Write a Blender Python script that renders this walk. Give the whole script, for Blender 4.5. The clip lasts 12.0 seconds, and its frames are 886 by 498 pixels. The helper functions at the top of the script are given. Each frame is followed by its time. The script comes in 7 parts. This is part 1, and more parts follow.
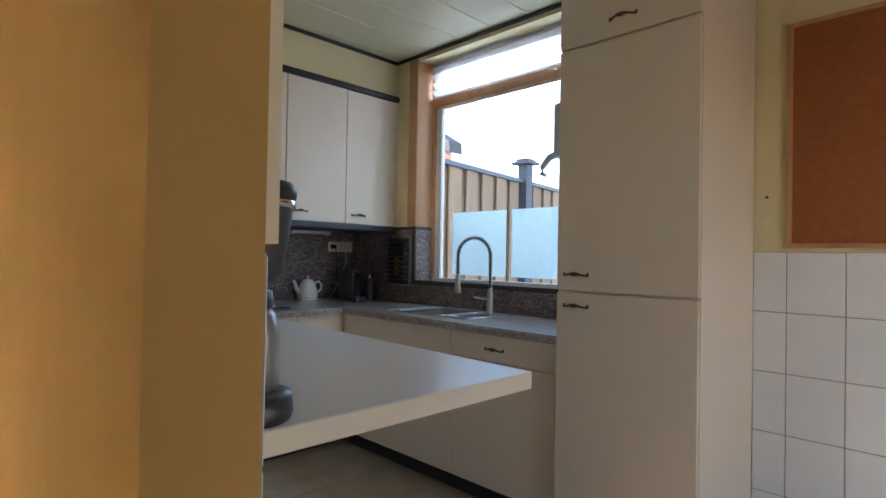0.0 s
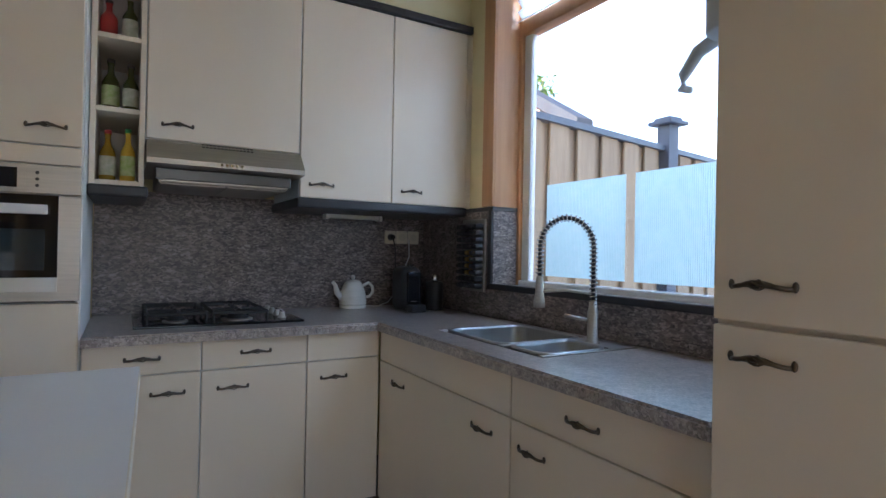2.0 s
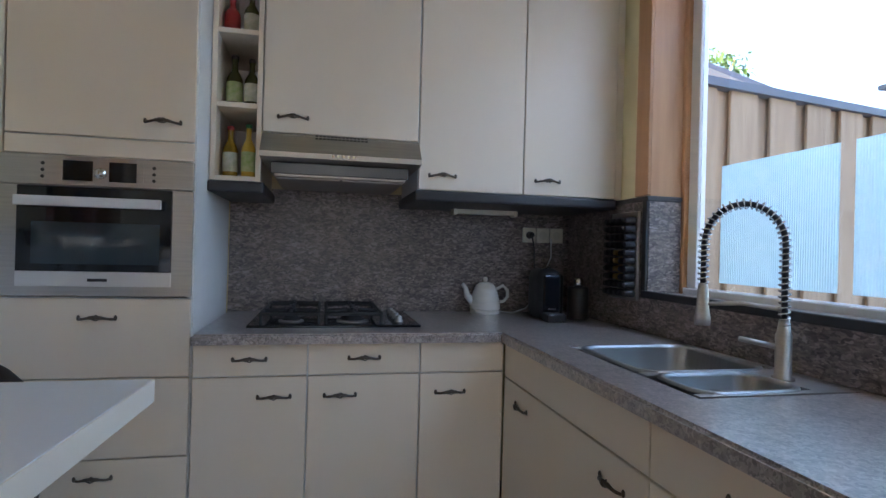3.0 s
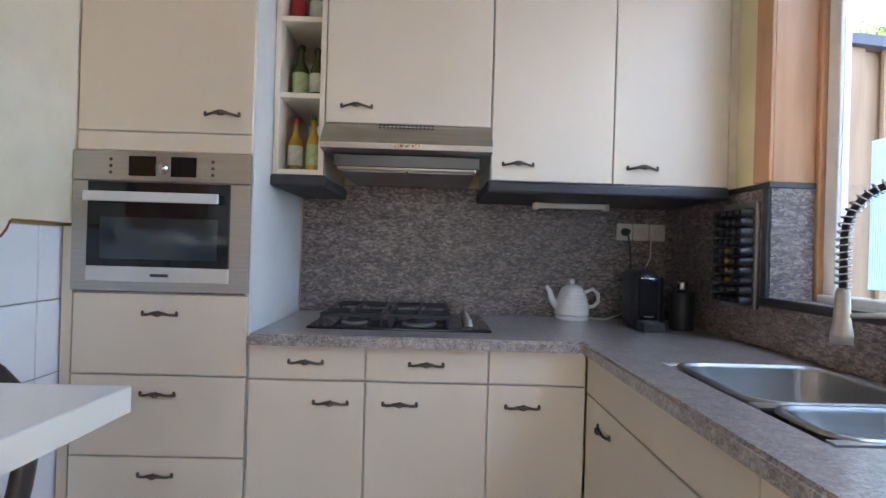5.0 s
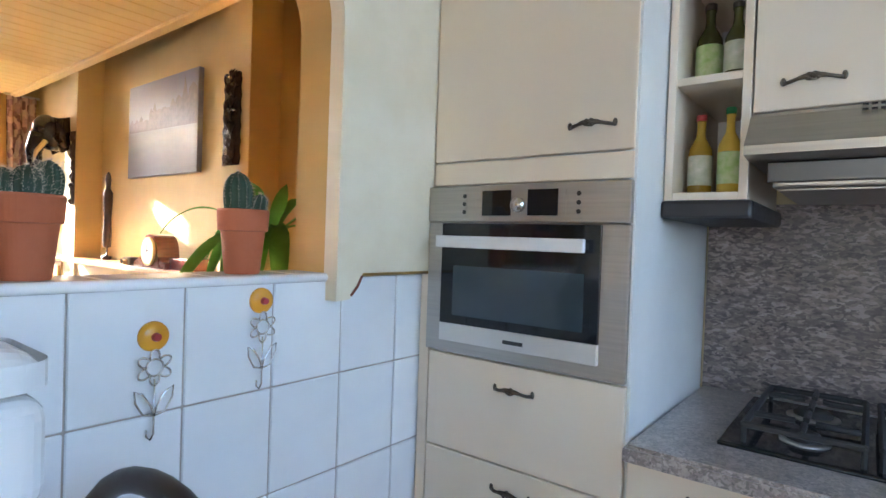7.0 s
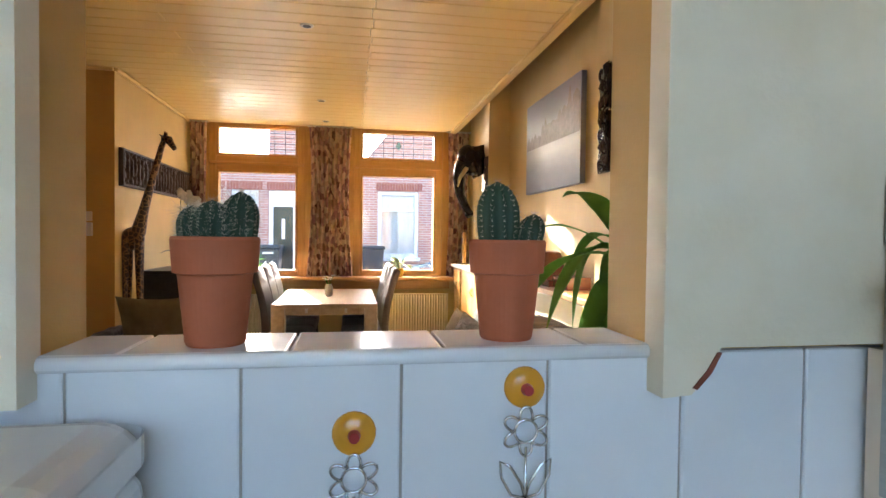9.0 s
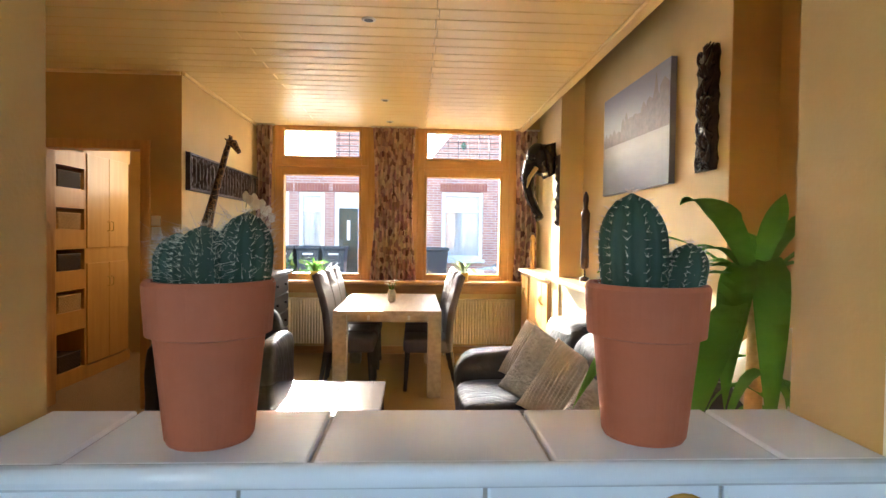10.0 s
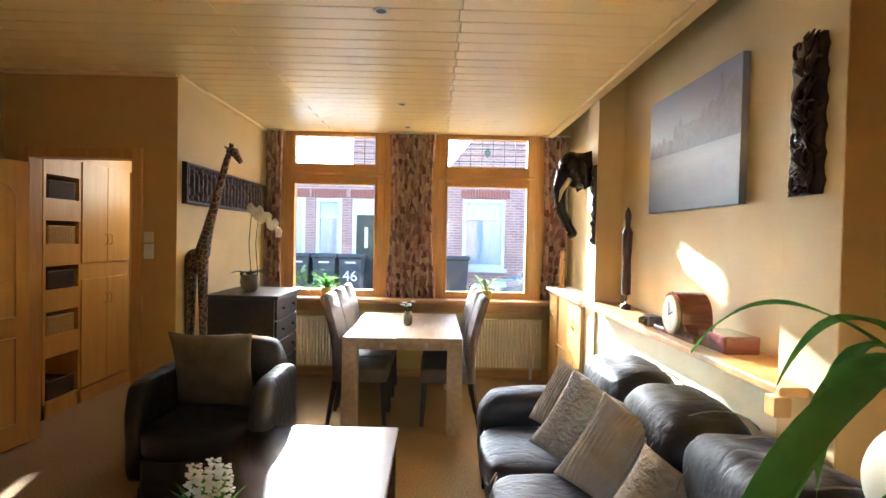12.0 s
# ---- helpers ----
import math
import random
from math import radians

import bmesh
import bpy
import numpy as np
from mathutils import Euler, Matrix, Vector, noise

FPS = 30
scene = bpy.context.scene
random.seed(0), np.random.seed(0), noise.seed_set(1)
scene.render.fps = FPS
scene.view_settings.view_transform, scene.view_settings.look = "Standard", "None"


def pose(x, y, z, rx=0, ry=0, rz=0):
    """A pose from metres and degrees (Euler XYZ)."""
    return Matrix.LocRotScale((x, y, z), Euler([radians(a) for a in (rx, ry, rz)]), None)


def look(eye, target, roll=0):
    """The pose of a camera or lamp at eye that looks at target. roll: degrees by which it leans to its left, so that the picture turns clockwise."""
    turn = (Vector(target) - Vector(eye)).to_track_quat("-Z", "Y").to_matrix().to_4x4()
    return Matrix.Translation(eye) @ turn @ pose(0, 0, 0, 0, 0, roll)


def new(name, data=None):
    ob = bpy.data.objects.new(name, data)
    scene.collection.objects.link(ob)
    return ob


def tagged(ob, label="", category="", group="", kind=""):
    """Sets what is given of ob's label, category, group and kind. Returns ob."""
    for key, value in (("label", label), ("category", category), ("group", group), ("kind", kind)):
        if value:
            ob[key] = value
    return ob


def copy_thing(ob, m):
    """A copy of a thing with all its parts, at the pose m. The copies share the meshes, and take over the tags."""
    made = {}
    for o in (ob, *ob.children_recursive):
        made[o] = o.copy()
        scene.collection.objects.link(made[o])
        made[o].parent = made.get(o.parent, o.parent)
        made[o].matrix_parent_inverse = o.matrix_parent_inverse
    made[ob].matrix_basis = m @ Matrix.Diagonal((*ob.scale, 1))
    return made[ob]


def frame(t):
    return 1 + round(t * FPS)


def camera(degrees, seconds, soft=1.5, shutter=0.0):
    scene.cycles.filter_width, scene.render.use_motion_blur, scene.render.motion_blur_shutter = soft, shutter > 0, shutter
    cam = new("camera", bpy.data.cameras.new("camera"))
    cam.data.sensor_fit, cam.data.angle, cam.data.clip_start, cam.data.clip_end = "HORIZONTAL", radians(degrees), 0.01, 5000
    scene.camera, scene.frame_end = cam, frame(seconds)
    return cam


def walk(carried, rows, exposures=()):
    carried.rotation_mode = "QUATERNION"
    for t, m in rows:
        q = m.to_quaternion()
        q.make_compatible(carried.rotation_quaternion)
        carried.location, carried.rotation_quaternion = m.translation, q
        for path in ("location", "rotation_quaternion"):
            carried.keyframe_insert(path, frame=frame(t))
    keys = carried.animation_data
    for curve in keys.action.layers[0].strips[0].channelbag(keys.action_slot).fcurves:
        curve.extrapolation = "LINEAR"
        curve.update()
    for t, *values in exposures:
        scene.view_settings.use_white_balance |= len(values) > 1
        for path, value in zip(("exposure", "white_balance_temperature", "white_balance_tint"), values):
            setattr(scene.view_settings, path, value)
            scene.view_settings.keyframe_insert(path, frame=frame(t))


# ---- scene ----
cam = camera(78.0, 12.0)
PATH = [
    (0, (0.13, -0.02, 1.249), (-1.285, 1.393, 1.279), 1.05),
    (0.5, (-0.05, 0.248, 1.252), (-1.363, 1.755, 1.276), 0.9),
    (1, (-0.243, 0.526, 1.254), (-1.569, 2.023, 1.268), 0.9),
    (1.5, (-0.405, 0.811, 1.249), (-1.875, 2.168, 1.262), 1.0),
    (2, (-0.57, 1.056, 1.235), (-2.298, 2.063, 1.245), 1.1),
    (2.5, (-0.72, 1.248, 1.224), (-2.608, 1.908, 1.23), 1.3),
    (3, (-0.827, 1.372, 1.223), (-2.781, 1.799, 1.228), 1.5),
    (5, (-1.026, 1.542, 1.206), (-3.025, 1.581, 1.21), 1.7),
    (5.5, (-1.175, 1.519, 1.24), (-3.168, 1.359, 1.234), 1.9),
    (6, (-1.351, 1.459, 1.296), (-3.29, 0.969, 1.273), 2.0),
    (6.5, (-1.513, 1.4, 1.315), (-3.328, 0.558, 1.299), 1.9),
    (7, (-1.643, 1.355, 1.354), (-3.218, 0.123, 1.322), 2.0),
    (7.5, (-1.794, 1.322, 1.364), (-2.987, -0.283, 1.309), 1.4),
    (7.7, (-1.836, 1.279, 1.357), (-2.903, -0.412, 1.311), 1.4),
    (9.3, (-2.137, 0.939, 1.421), (-2.365, -1.047, 1.371), 0.7),
    (9.5, (-2.133, 0.888, 1.424), (-2.314, -1.103, 1.373), 0.8),
    (10, (-2.125, 0.735, 1.451), (-2.228, -1.262, 1.402), 0.8),
    (10.5, (-2.126, 0.579, 1.492), (-2.182, -1.42, 1.445), 0.9),
    (11, (-2.124, 0.441, 1.528), (-2.157, -1.558, 1.482), 1.0),
    (11.5, (-2.134, 0.327, 1.558), (-2.158, -1.672, 1.516), 1.1),
    (12, (-2.132, 0.235, 1.58), (-2.162, -1.764, 1.54), 1.2),
]
EXPOSURES = [(0.0, 2.55, 6000, 17), (1.0, 2.85, 6100, 18), (2.5, 2.55, 5650, 19), (5.0, 3.37, 5950, 22), (6.5, 3.57, 5800, 18), (7.7, 3.5, 5400, 13), (9.3, 3.1, 5700, 12), (10.5, 3.35, 5300, 8), (12.0, 3.12, 4850, 6)]
walk(cam, [(t, look(eye, target, roll)) for t, eye, target, roll in PATH], EXPOSURES)

# ---- light ----
SUN_WAY = Vector((-0.215, 0.96, -0.322)).normalized()
world = bpy.data.worlds.new("world")
scene.world = world
world.use_nodes = True
wn = world.node_tree
sky = wn.nodes.new("ShaderNodeTexSky")
sky.sky_type = "NISHITA"
sky.sun_disc = False
sky.sun_elevation = radians(18.1)
sky.sun_rotation = math.atan2(0.215, -0.96)
wn.links.new(sky.outputs[0], wn.nodes["Background"].inputs[0])
wn.nodes["Background"].inputs[1].default_value = 0.15


def lamp(name, kind, m, energy, color=(1, 1, 1), size=(1, 1), angle=0.0):
    data = bpy.data.lights.new(name, kind)
    data.energy, data.color = energy, color
    if kind == "AREA":
        data.shape, data.size, data.size_y = "RECTANGLE", size[0], size[1]
    if kind == "SUN":
        data.angle = angle
    ob = new(name, data)
    ob.matrix_world = m
    return ob


lamp("sun", "SUN", look((0, 0, 0), SUN_WAY), 5.0, (1.0, 0.86, 0.66), angle=radians(0.6))
# added fill lamp in an invented east opening that the walk never faces
lamp("skylight_back_door", "AREA", look((1.27, 1.45, 1.25), (0.0, 1.5, 1.0)), 0.7, (1.0, 0.93, 0.82), (0.75, 1.6))
# area lamps that stand in for the sky's light at the kitchen window
lamp("skylight_behind_blind", "AREA", look((-1.92, 2.885, 2.538), (-1.92, 0.0, 2.0)), 1.3, (0.80, 0.90, 1.0), (1.7, 0.14))
lamp("skylight_kitchen_window", "AREA", look((-1.92, 3.06, 2.56), (-1.9, 2.5, 0.9)), 2.7, (0.62, 0.80, 1.0), (1.7, 0.45))
# added warm fill for the hall, unseen, in front of the closed street wall
lamp("skylight_fanlight", "AREA", look((0.45, -5.955, 1.9), (0.5, -5.0, 1.5)), 3.0, (1.0, 0.8, 0.52), (0.7, 1.2))


# ---- materials ----
def tree(name):
    m = bpy.data.materials.new(name)
    m.use_nodes = True
    return m, m.node_tree.nodes, m.node_tree.links, m.node_tree.nodes["Principled BSDF"]


def ramp(nodes, links, fac, stops):
    r = nodes.new("ShaderNodeValToRGB")
    while len(r.color_ramp.elements) < len(stops):
        r.color_ramp.elements.new(0.5)
    for e, (p, c) in zip(r.color_ramp.elements, stops):
        e.position, e.color = p, (*c, 1)
    links.new(fac, r.inputs[0])
    return r.outputs[0]


def noise_tex(nodes, links, scale, stretch=(1, 1, 1), detail=4, rough=0.55):
    co = nodes.new("ShaderNodeTexCoord")
    mp = nodes.new("ShaderNodeMapping")
    mp.inputs["Scale"].default_value = stretch
    n = nodes.new("ShaderNodeTexNoise")
    n.inputs["Scale"].default_value, n.inputs["Detail"].default_value, n.inputs["Roughness"].default_value = scale, detail, rough
    links.new(co.outputs["Object"], mp.inputs[0])
    links.new(mp.outputs[0], n.inputs["Vector"])
    return n.outputs[0]


def bump(nodes, links, bsdf, height, strength, distance=0.01):
    b = nodes.new("ShaderNodeBump")
    b.inputs["Strength"].default_value, b.inputs["Distance"].default_value = strength, distance
    links.new(height, b.inputs["Height"])
    links.new(b.outputs[0], bsdf.inputs["Normal"])


def plain(name, a, b=None, rough=0.5, metal=0.0, scale=3.0, stretch=(1, 1, 1), grain=60.0, relief=0.1, dist=0.004, coat=0.0, gloss_var=0.1, vary=0.0):
    """A surface of two near colours in large patches, with fine relief and uneven gloss."""
    m, n, l, p = tree(name)
    b = b or tuple(v * 0.88 for v in a)
    big = noise_tex(n, l, scale, stretch)
    out = ramp(n, l, big, ((0.3, b), (0.7, a)))
    if vary:
        oi = n.new("ShaderNodeObjectInfo")
        hs = n.new("ShaderNodeHueSaturation")
        mr = n.new("ShaderNodeMapRange")
        mr.inputs["To Min"].default_value, mr.inputs["To Max"].default_value = 1 - vary, 1 + vary
        l.new(oi.outputs["Random"], mr.inputs["Value"])
        l.new(mr.outputs[0], hs.inputs["Value"])
        l.new(out, hs.inputs["Color"])
        out = hs.outputs[0]
    l.new(out, p.inputs["Base Color"])
    fine = noise_tex(n, l, grain, stretch, 3)
    rr = n.new("ShaderNodeMapRange")
    low, high = max(0.02, rough - gloss_var), min(1, rough + gloss_var)
    if rough >= 0.28:
        low, high = max(low, 0.3), max(high, 0.34)
    else:
        high = min(high, 0.25)
    rr.inputs["To Min"].default_value, rr.inputs["To Max"].default_value = low, high
    l.new(fine, rr.inputs["Value"])
    l.new(rr.outputs[0], p.inputs["Roughness"])
    p.inputs["Metallic"].default_value = metal
    p.inputs["Coat Weight"].default_value = coat
    if relief:
        bump(n, l, p, fine, relief, dist)
    return m


def speckled(name, stops, scale, rough=0.35, stretch=(1, 1, 1), coat=0.0):
    """Granite-like laminate: grains of several colours in clouds of darker and lighter tone."""
    m, n, l, p = tree(name)
    co = n.new("ShaderNodeTexCoord")
    mp = n.new("ShaderNodeMapping")
    mp.inputs["Scale"].default_value = stretch
    v = n.new("ShaderNodeTexVoronoi")
    v.inputs["Scale"].default_value = scale
    wob = n.new("ShaderNodeTexNoise")
    wob.inputs["Scale"].default_value, wob.inputs["Detail"].default_value = scale * 0.5, 6
    mixv = n.new("ShaderNodeVectorMath")
    mixv.operation = "MULTIPLY_ADD"
    mixv.inputs[1].default_value = (0.03, 0.03, 0.03)
    l.new(co.outputs["Object"], mp.inputs[0])
    l.new(wob.outputs["Color"], mixv.inputs[0])
    l.new(mp.outputs[0], mixv.inputs[2])
    l.new(mp.outputs[0], wob.inputs["Vector"])
    l.new(mixv.outputs[0], v.inputs["Vector"])
    sep = n.new("ShaderNodeSeparateColor")
    l.new(v.outputs["Color"], sep.inputs[0])
    soft = n.new("ShaderNodeMath")
    soft.operation = "MULTIPLY_ADD"
    soft.inputs[1].default_value = 0.8
    cloud = n.new("ShaderNodeMath")
    cloud.operation = "MULTIPLY_ADD"
    cloud.inputs[1].default_value, cloud.inputs[2].default_value = 0.9, -0.36
    l.new(noise_tex(n, l, 26.0, stretch, 3), cloud.inputs[0])
    l.new(sep.outputs[0], soft.inputs[0])
    l.new(cloud.outputs[0], soft.inputs[2])
    l.new(ramp(n, l, soft.outputs[0], stops), p.inputs["Base Color"])
    p.inputs["Roughness"].default_value = rough
    p.inputs["Coat Weight"].default_value, p.inputs["Coat Roughness"].default_value = coat, 0.28
    bump(n, l, p, wob.outputs[0], 0.08, 0.002)
    return m


def glass(name, tint=(1, 1, 1), rough=0.0):
    m, n, l, p = tree(name)
    p.inputs["Base Color"].default_value = (*tint, 1)
    p.inputs["Transmission Weight"].default_value, p.inputs["Roughness"].default_value, p.inputs["IOR"].default_value = 1.0, rough, 1.45
    return m


def brickwork(name, a, b, mortar, w=0.21, h=0.062):
    m, n, l, p = tree(name)
    co = n.new("ShaderNodeTexCoord")
    mp = n.new("ShaderNodeMapping")
    mp.inputs["Rotation"].default_value = (radians(90), 0, 0)
    br = n.new("ShaderNodeTexBrick")
    br.inputs["Color1"].default_value, br.inputs["Color2"].default_value, br.inputs["Mortar"].default_value = (*a, 1), (*b, 1), (*mortar, 1)
    br.inputs["Scale"].default_value, br.inputs["Mortar Size"].default_value = 1.0, 0.008
    br.inputs["Brick Width"].default_value, br.inputs["Row Height"].default_value = w, h
    l.new(co.outputs["Object"], mp.inputs[0])
    l.new(mp.outputs[0], br.inputs["Vector"])
    l.new(br.outputs[0], p.inputs["Base Color"])
    p.inputs["Roughness"].default_value = 0.9
    bump(n, l, p, br.outputs["Fac"], -0.4, 0.01)
    return m


M_ochre = plain("deep_ochre_wall", (0.54, 0.335, 0.095), (0.49, 0.30, 0.08), 0.75, grain=160, relief=0.25, dist=0.002)
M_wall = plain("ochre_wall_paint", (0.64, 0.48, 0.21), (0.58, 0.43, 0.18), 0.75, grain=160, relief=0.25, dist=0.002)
M_kwall = plain("pale_yellow_wall_paint", (0.78, 0.69, 0.42), (0.72, 0.62, 0.36), 0.75, grain=160, relief=0.25, dist=0.002)
M_surround = plain("old_cream_plaster", (0.80, 0.73, 0.58), (0.70, 0.62, 0.46), 0.7, scale=5, grain=90, relief=0.3, dist=0.003)
M_ceil = plain("cream_ceiling_panel", (0.80, 0.63, 0.29), (0.77, 0.59, 0.255), 0.3, scale=1.5, grain=40, relief=0.04)
M_ceilk = plain("pale_kitchen_ceiling", (0.74, 0.72, 0.50), (0.70, 0.67, 0.46), 0.5, scale=1.5, grain=40, relief=0.04)
M_carpet = plain("tan_carpet", (0.50, 0.31, 0.115), (0.24, 0.135, 0.045), 0.95, scale=85, grain=95, relief=1.0, dist=0.03)
M_ktile = plain("beige_floor_tile", (0.45, 0.38, 0.28), (0.36, 0.30, 0.22), 0.24, scale=6, relief=0.03, gloss_var=0.05)
M_cab = plain("cream_cabinet_foil", (0.82, 0.71, 0.575), (0.79, 0.68, 0.54), 0.38, scale=2, stretch=(1, 1, 0.3), grain=220, relief=0.08, dist=0.001)
M_cabside = plain("white_cabinet_side", (0.80, 0.79, 0.76), None, 0.45, relief=0.05)
M_blacktrim = plain("black_trim_strip", (0.02, 0.02, 0.025), (0.035, 0.035, 0.04), 0.4, relief=0.05)
M_bronze = plain("dark_bronze", (0.09, 0.075, 0.06), (0.16, 0.13, 0.10), 0.38, 0.9, scale=60, grain=200, relief=0.2)
M_granite = speckled("grey_pink_granite", ((0.0, (0.055, 0.048, 0.05)), (0.3, (0.125, 0.10, 0.095)), (0.65, (0.23, 0.185, 0.17)), (1.0, (0.40, 0.335, 0.31))), 125, 0.4, (0.55, 0.55, 1.2))
M_gtop = speckled("granite_worktop", ((0.0, (0.12, 0.10, 0.10)), (0.3, (0.23, 0.195, 0.185)), (0.65, (0.37, 0.315, 0.29)), (1.0, (0.52, 0.46, 0.43))), 150, 0.3, (1, 1, 1), 1.0)
M_tile = plain("white_glazed_tile", (0.80, 0.81, 0.82), (0.76, 0.77, 0.79), 0.14, scale=8, grain=14, relief=0.06, dist=0.004, gloss_var=0.05, vary=0.03)
M_grout = plain("grey_grout", (0.40, 0.36, 0.32), None, 0.9, scale=20)
M_white = plain("white_laminate", (0.80, 0.80, 0.80), (0.77, 0.77, 0.78), 0.28, relief=0.0, gloss_var=0.02)
# white table edge; the warm light on it is put into the colour
M_band = plain("warm_lit_edge_band", (0.80, 0.74, 0.62), (0.78, 0.71, 0.58), 0.4, relief=0.05)
M_dsteel = plain("dark_smoked_steel", (0.12, 0.12, 0.125), (0.09, 0.09, 0.095), 0.3, 0.9, relief=0.03)
M_gloss = plain("glossy_white_plastic", (0.80, 0.81, 0.82), None, 0.18, relief=0.02)
M_cream = plain("cream_enamel", (0.78, 0.73, 0.60), None, 0.35, relief=0.03)
M_steel = plain("brushed_steel", (0.52, 0.49, 0.45), (0.44, 0.415, 0.385), 0.4, 1.0, scale=4, stretch=(1, 1, 30), grain=60, relief=0.06, dist=0.001)
M_chrome = plain("chrome", (0.70, 0.70, 0.70), None, 0.12, 1.0, relief=0.0, gloss_var=0.04)
M_black = plain("black_plastic", (0.018, 0.018, 0.02), (0.03, 0.03, 0.034), 0.35, relief=0.05)
M_blackglass = plain("black_glass", (0.01, 0.012, 0.016), None, 0.06, relief=0.0, gloss_var=0.02)
M_iron = plain("cast_iron", (0.02, 0.02, 0.022), (0.04, 0.04, 0.04), 0.6, relief=0.3)
M_ovenwin = plain("oven_window_glass", (0.03, 0.045, 0.055), None, 0.05, relief=0.0, gloss_var=0.02, coat=0.5)
M_wood = plain("honey_pine", (0.60, 0.34, 0.095), (0.47, 0.24, 0.055), 0.38, scale=5, stretch=(6, 6, 0.6), grain=60, relief=0.08, dist=0.002)
M_woodh = plain("honey_pine_flat", (0.58, 0.32, 0.10), (0.46, 0.23, 0.06), 0.35, scale=5, stretch=(0.6, 6, 6), grain=60, relief=0.08, dist=0.002)
M_jamb = plain("varnished_window_jamb", (0.56, 0.30, 0.14), (0.46, 0.23, 0.10), 0.4, scale=4, stretch=(6, 6, 0.5), grain=60, relief=0.08, dist=0.002)
M_door = plain("honey_veneer_door", (0.64, 0.36, 0.085), (0.57, 0.30, 0.06), 0.4, scale=4, stretch=(5, 5, 0.5), grain=60, relief=0.06, dist=0.002)
M_oak = plain("grey_washed_oak", (0.42, 0.31, 0.20), (0.30, 0.21, 0.13), 0.3, scale=5, stretch=(5, 0.5, 5), grain=80, relief=0.12, dist=0.002)
M_dark = plain("dark_stained_wood", (0.022, 0.016, 0.014), (0.04, 0.028, 0.022), 0.32, scale=5, stretch=(6, 0.8, 6), grain=70, relief=0.1, dist=0.002)
M_carve = plain("carved_dark_wood", (0.06, 0.03, 0.018), (0.025, 0.014, 0.01), 0.35, scale=18, grain=60, relief=0.4, dist=0.005)
def hide_leather(name):
    """Black leather: fine pebble grain under soft stretched creases."""
    m, n, l, p = tree(name)
    l.new(ramp(n, l, noise_tex(n, l, 5), ((0.3, (0.011, 0.010, 0.013)), (0.7, (0.022, 0.019, 0.022)))), p.inputs["Base Color"])
    rr = n.new("ShaderNodeMapRange")
    rr.inputs["To Min"].default_value, rr.inputs["To Max"].default_value = 0.3, 0.42
    l.new(noise_tex(n, l, 9), rr.inputs["Value"])
    l.new(rr.outputs[0], p.inputs["Roughness"])
    crease = noise_tex(n, l, 6, (1.0, 1.5, 1.2), 3, 0.5)
    ridge = ramp(n, l, crease, ((0.38, (1, 1, 1)), (0.5, (0, 0, 0)), (0.62, (1, 1, 1))))
    b1 = n.new("ShaderNodeBump")
    b1.inputs["Strength"].default_value, b1.inputs["Distance"].default_value = 0.22, 0.012
    l.new(ridge, b1.inputs["Height"])
    b2 = n.new("ShaderNodeBump")
    b2.inputs["Strength"].default_value, b2.inputs["Distance"].default_value = 0.12, 0.0008
    l.new(noise_tex(n, l, 420, (1, 1, 1), 2), b2.inputs["Height"])
    l.new(b1.outputs[0], b2.inputs["Normal"])
    l.new(b2.outputs[0], p.inputs["Normal"])
    return m


M_leather = hide_leather("black_leather")
M_gloss_dark = plain("polished_dark_wood", (0.06, 0.038, 0.028), (0.032, 0.02, 0.015), 0.14, scale=5, stretch=(6, 0.8, 6), grain=70, relief=0.04, dist=0.001, gloss_var=0.06)
M_ebony = plain("polished_ebony", (0.012, 0.011, 0.011), (0.022, 0.018, 0.016), 0.22, scale=12, grain=90, relief=0.2)
M_chair = plain("brown_grey_faux_suede", (0.13, 0.10, 0.09), (0.10, 0.075, 0.065), 0.7, scale=9, grain=200, relief=0.2)
M_cushion = plain("olive_brown_velvet", (0.17, 0.14, 0.09), (0.12, 0.10, 0.06), 0.8, scale=10, grain=220, relief=0.3)
M_knit = plain("beige_knit", (0.50, 0.42, 0.33), (0.40, 0.33, 0.25), 0.9, scale=14, grain=260, relief=0.5)
M_fur = plain("grey_plush", (0.40, 0.37, 0.33), (0.28, 0.255, 0.225), 0.95, scale=30, grain=45, relief=0.9, dist=0.012)
M_terra = plain("terracotta", (0.44, 0.125, 0.05), (0.37, 0.10, 0.04), 0.75, scale=9, grain=120, relief=0.2, dist=0.002)
M_soil = plain("potting_soil", (0.04, 0.025, 0.015), (0.07, 0.045, 0.025), 0.95, scale=40, grain=90, relief=1.0, dist=0.01)
M_cactus = plain("cactus_skin", (0.022, 0.055, 0.026), (0.013, 0.032, 0.017), 0.55, scale=14, grain=120, relief=0.3)
M_spine = plain("pale_spines", (0.62, 0.52, 0.40), None, 0.7, relief=0.0)
M_leafd = plain("dark_green_leaf", (0.035, 0.10, 0.03), (0.025, 0.07, 0.02), 0.35, scale=8, relief=0.1)
M_petal = plain("white_petals", (0.82, 0.80, 0.72), None, 0.6, relief=0.05)
M_brass = plain("brass", (0.60, 0.42, 0.14), None, 0.3, 1.0, relief=0.05)
M_amber = plain("amber_suction_cup", (0.75, 0.36, 0.03), (0.65, 0.28, 0.02), 0.25, relief=0.02)
M_cork = plain("brown_cork_board", (0.33, 0.105, 0.03), (0.28, 0.085, 0.024), 0.85, scale=30, grain=160, relief=0.4)
M_rad = plain("cream_radiator_enamel", (0.78, 0.70, 0.50), None, 0.4, relief=0.03)
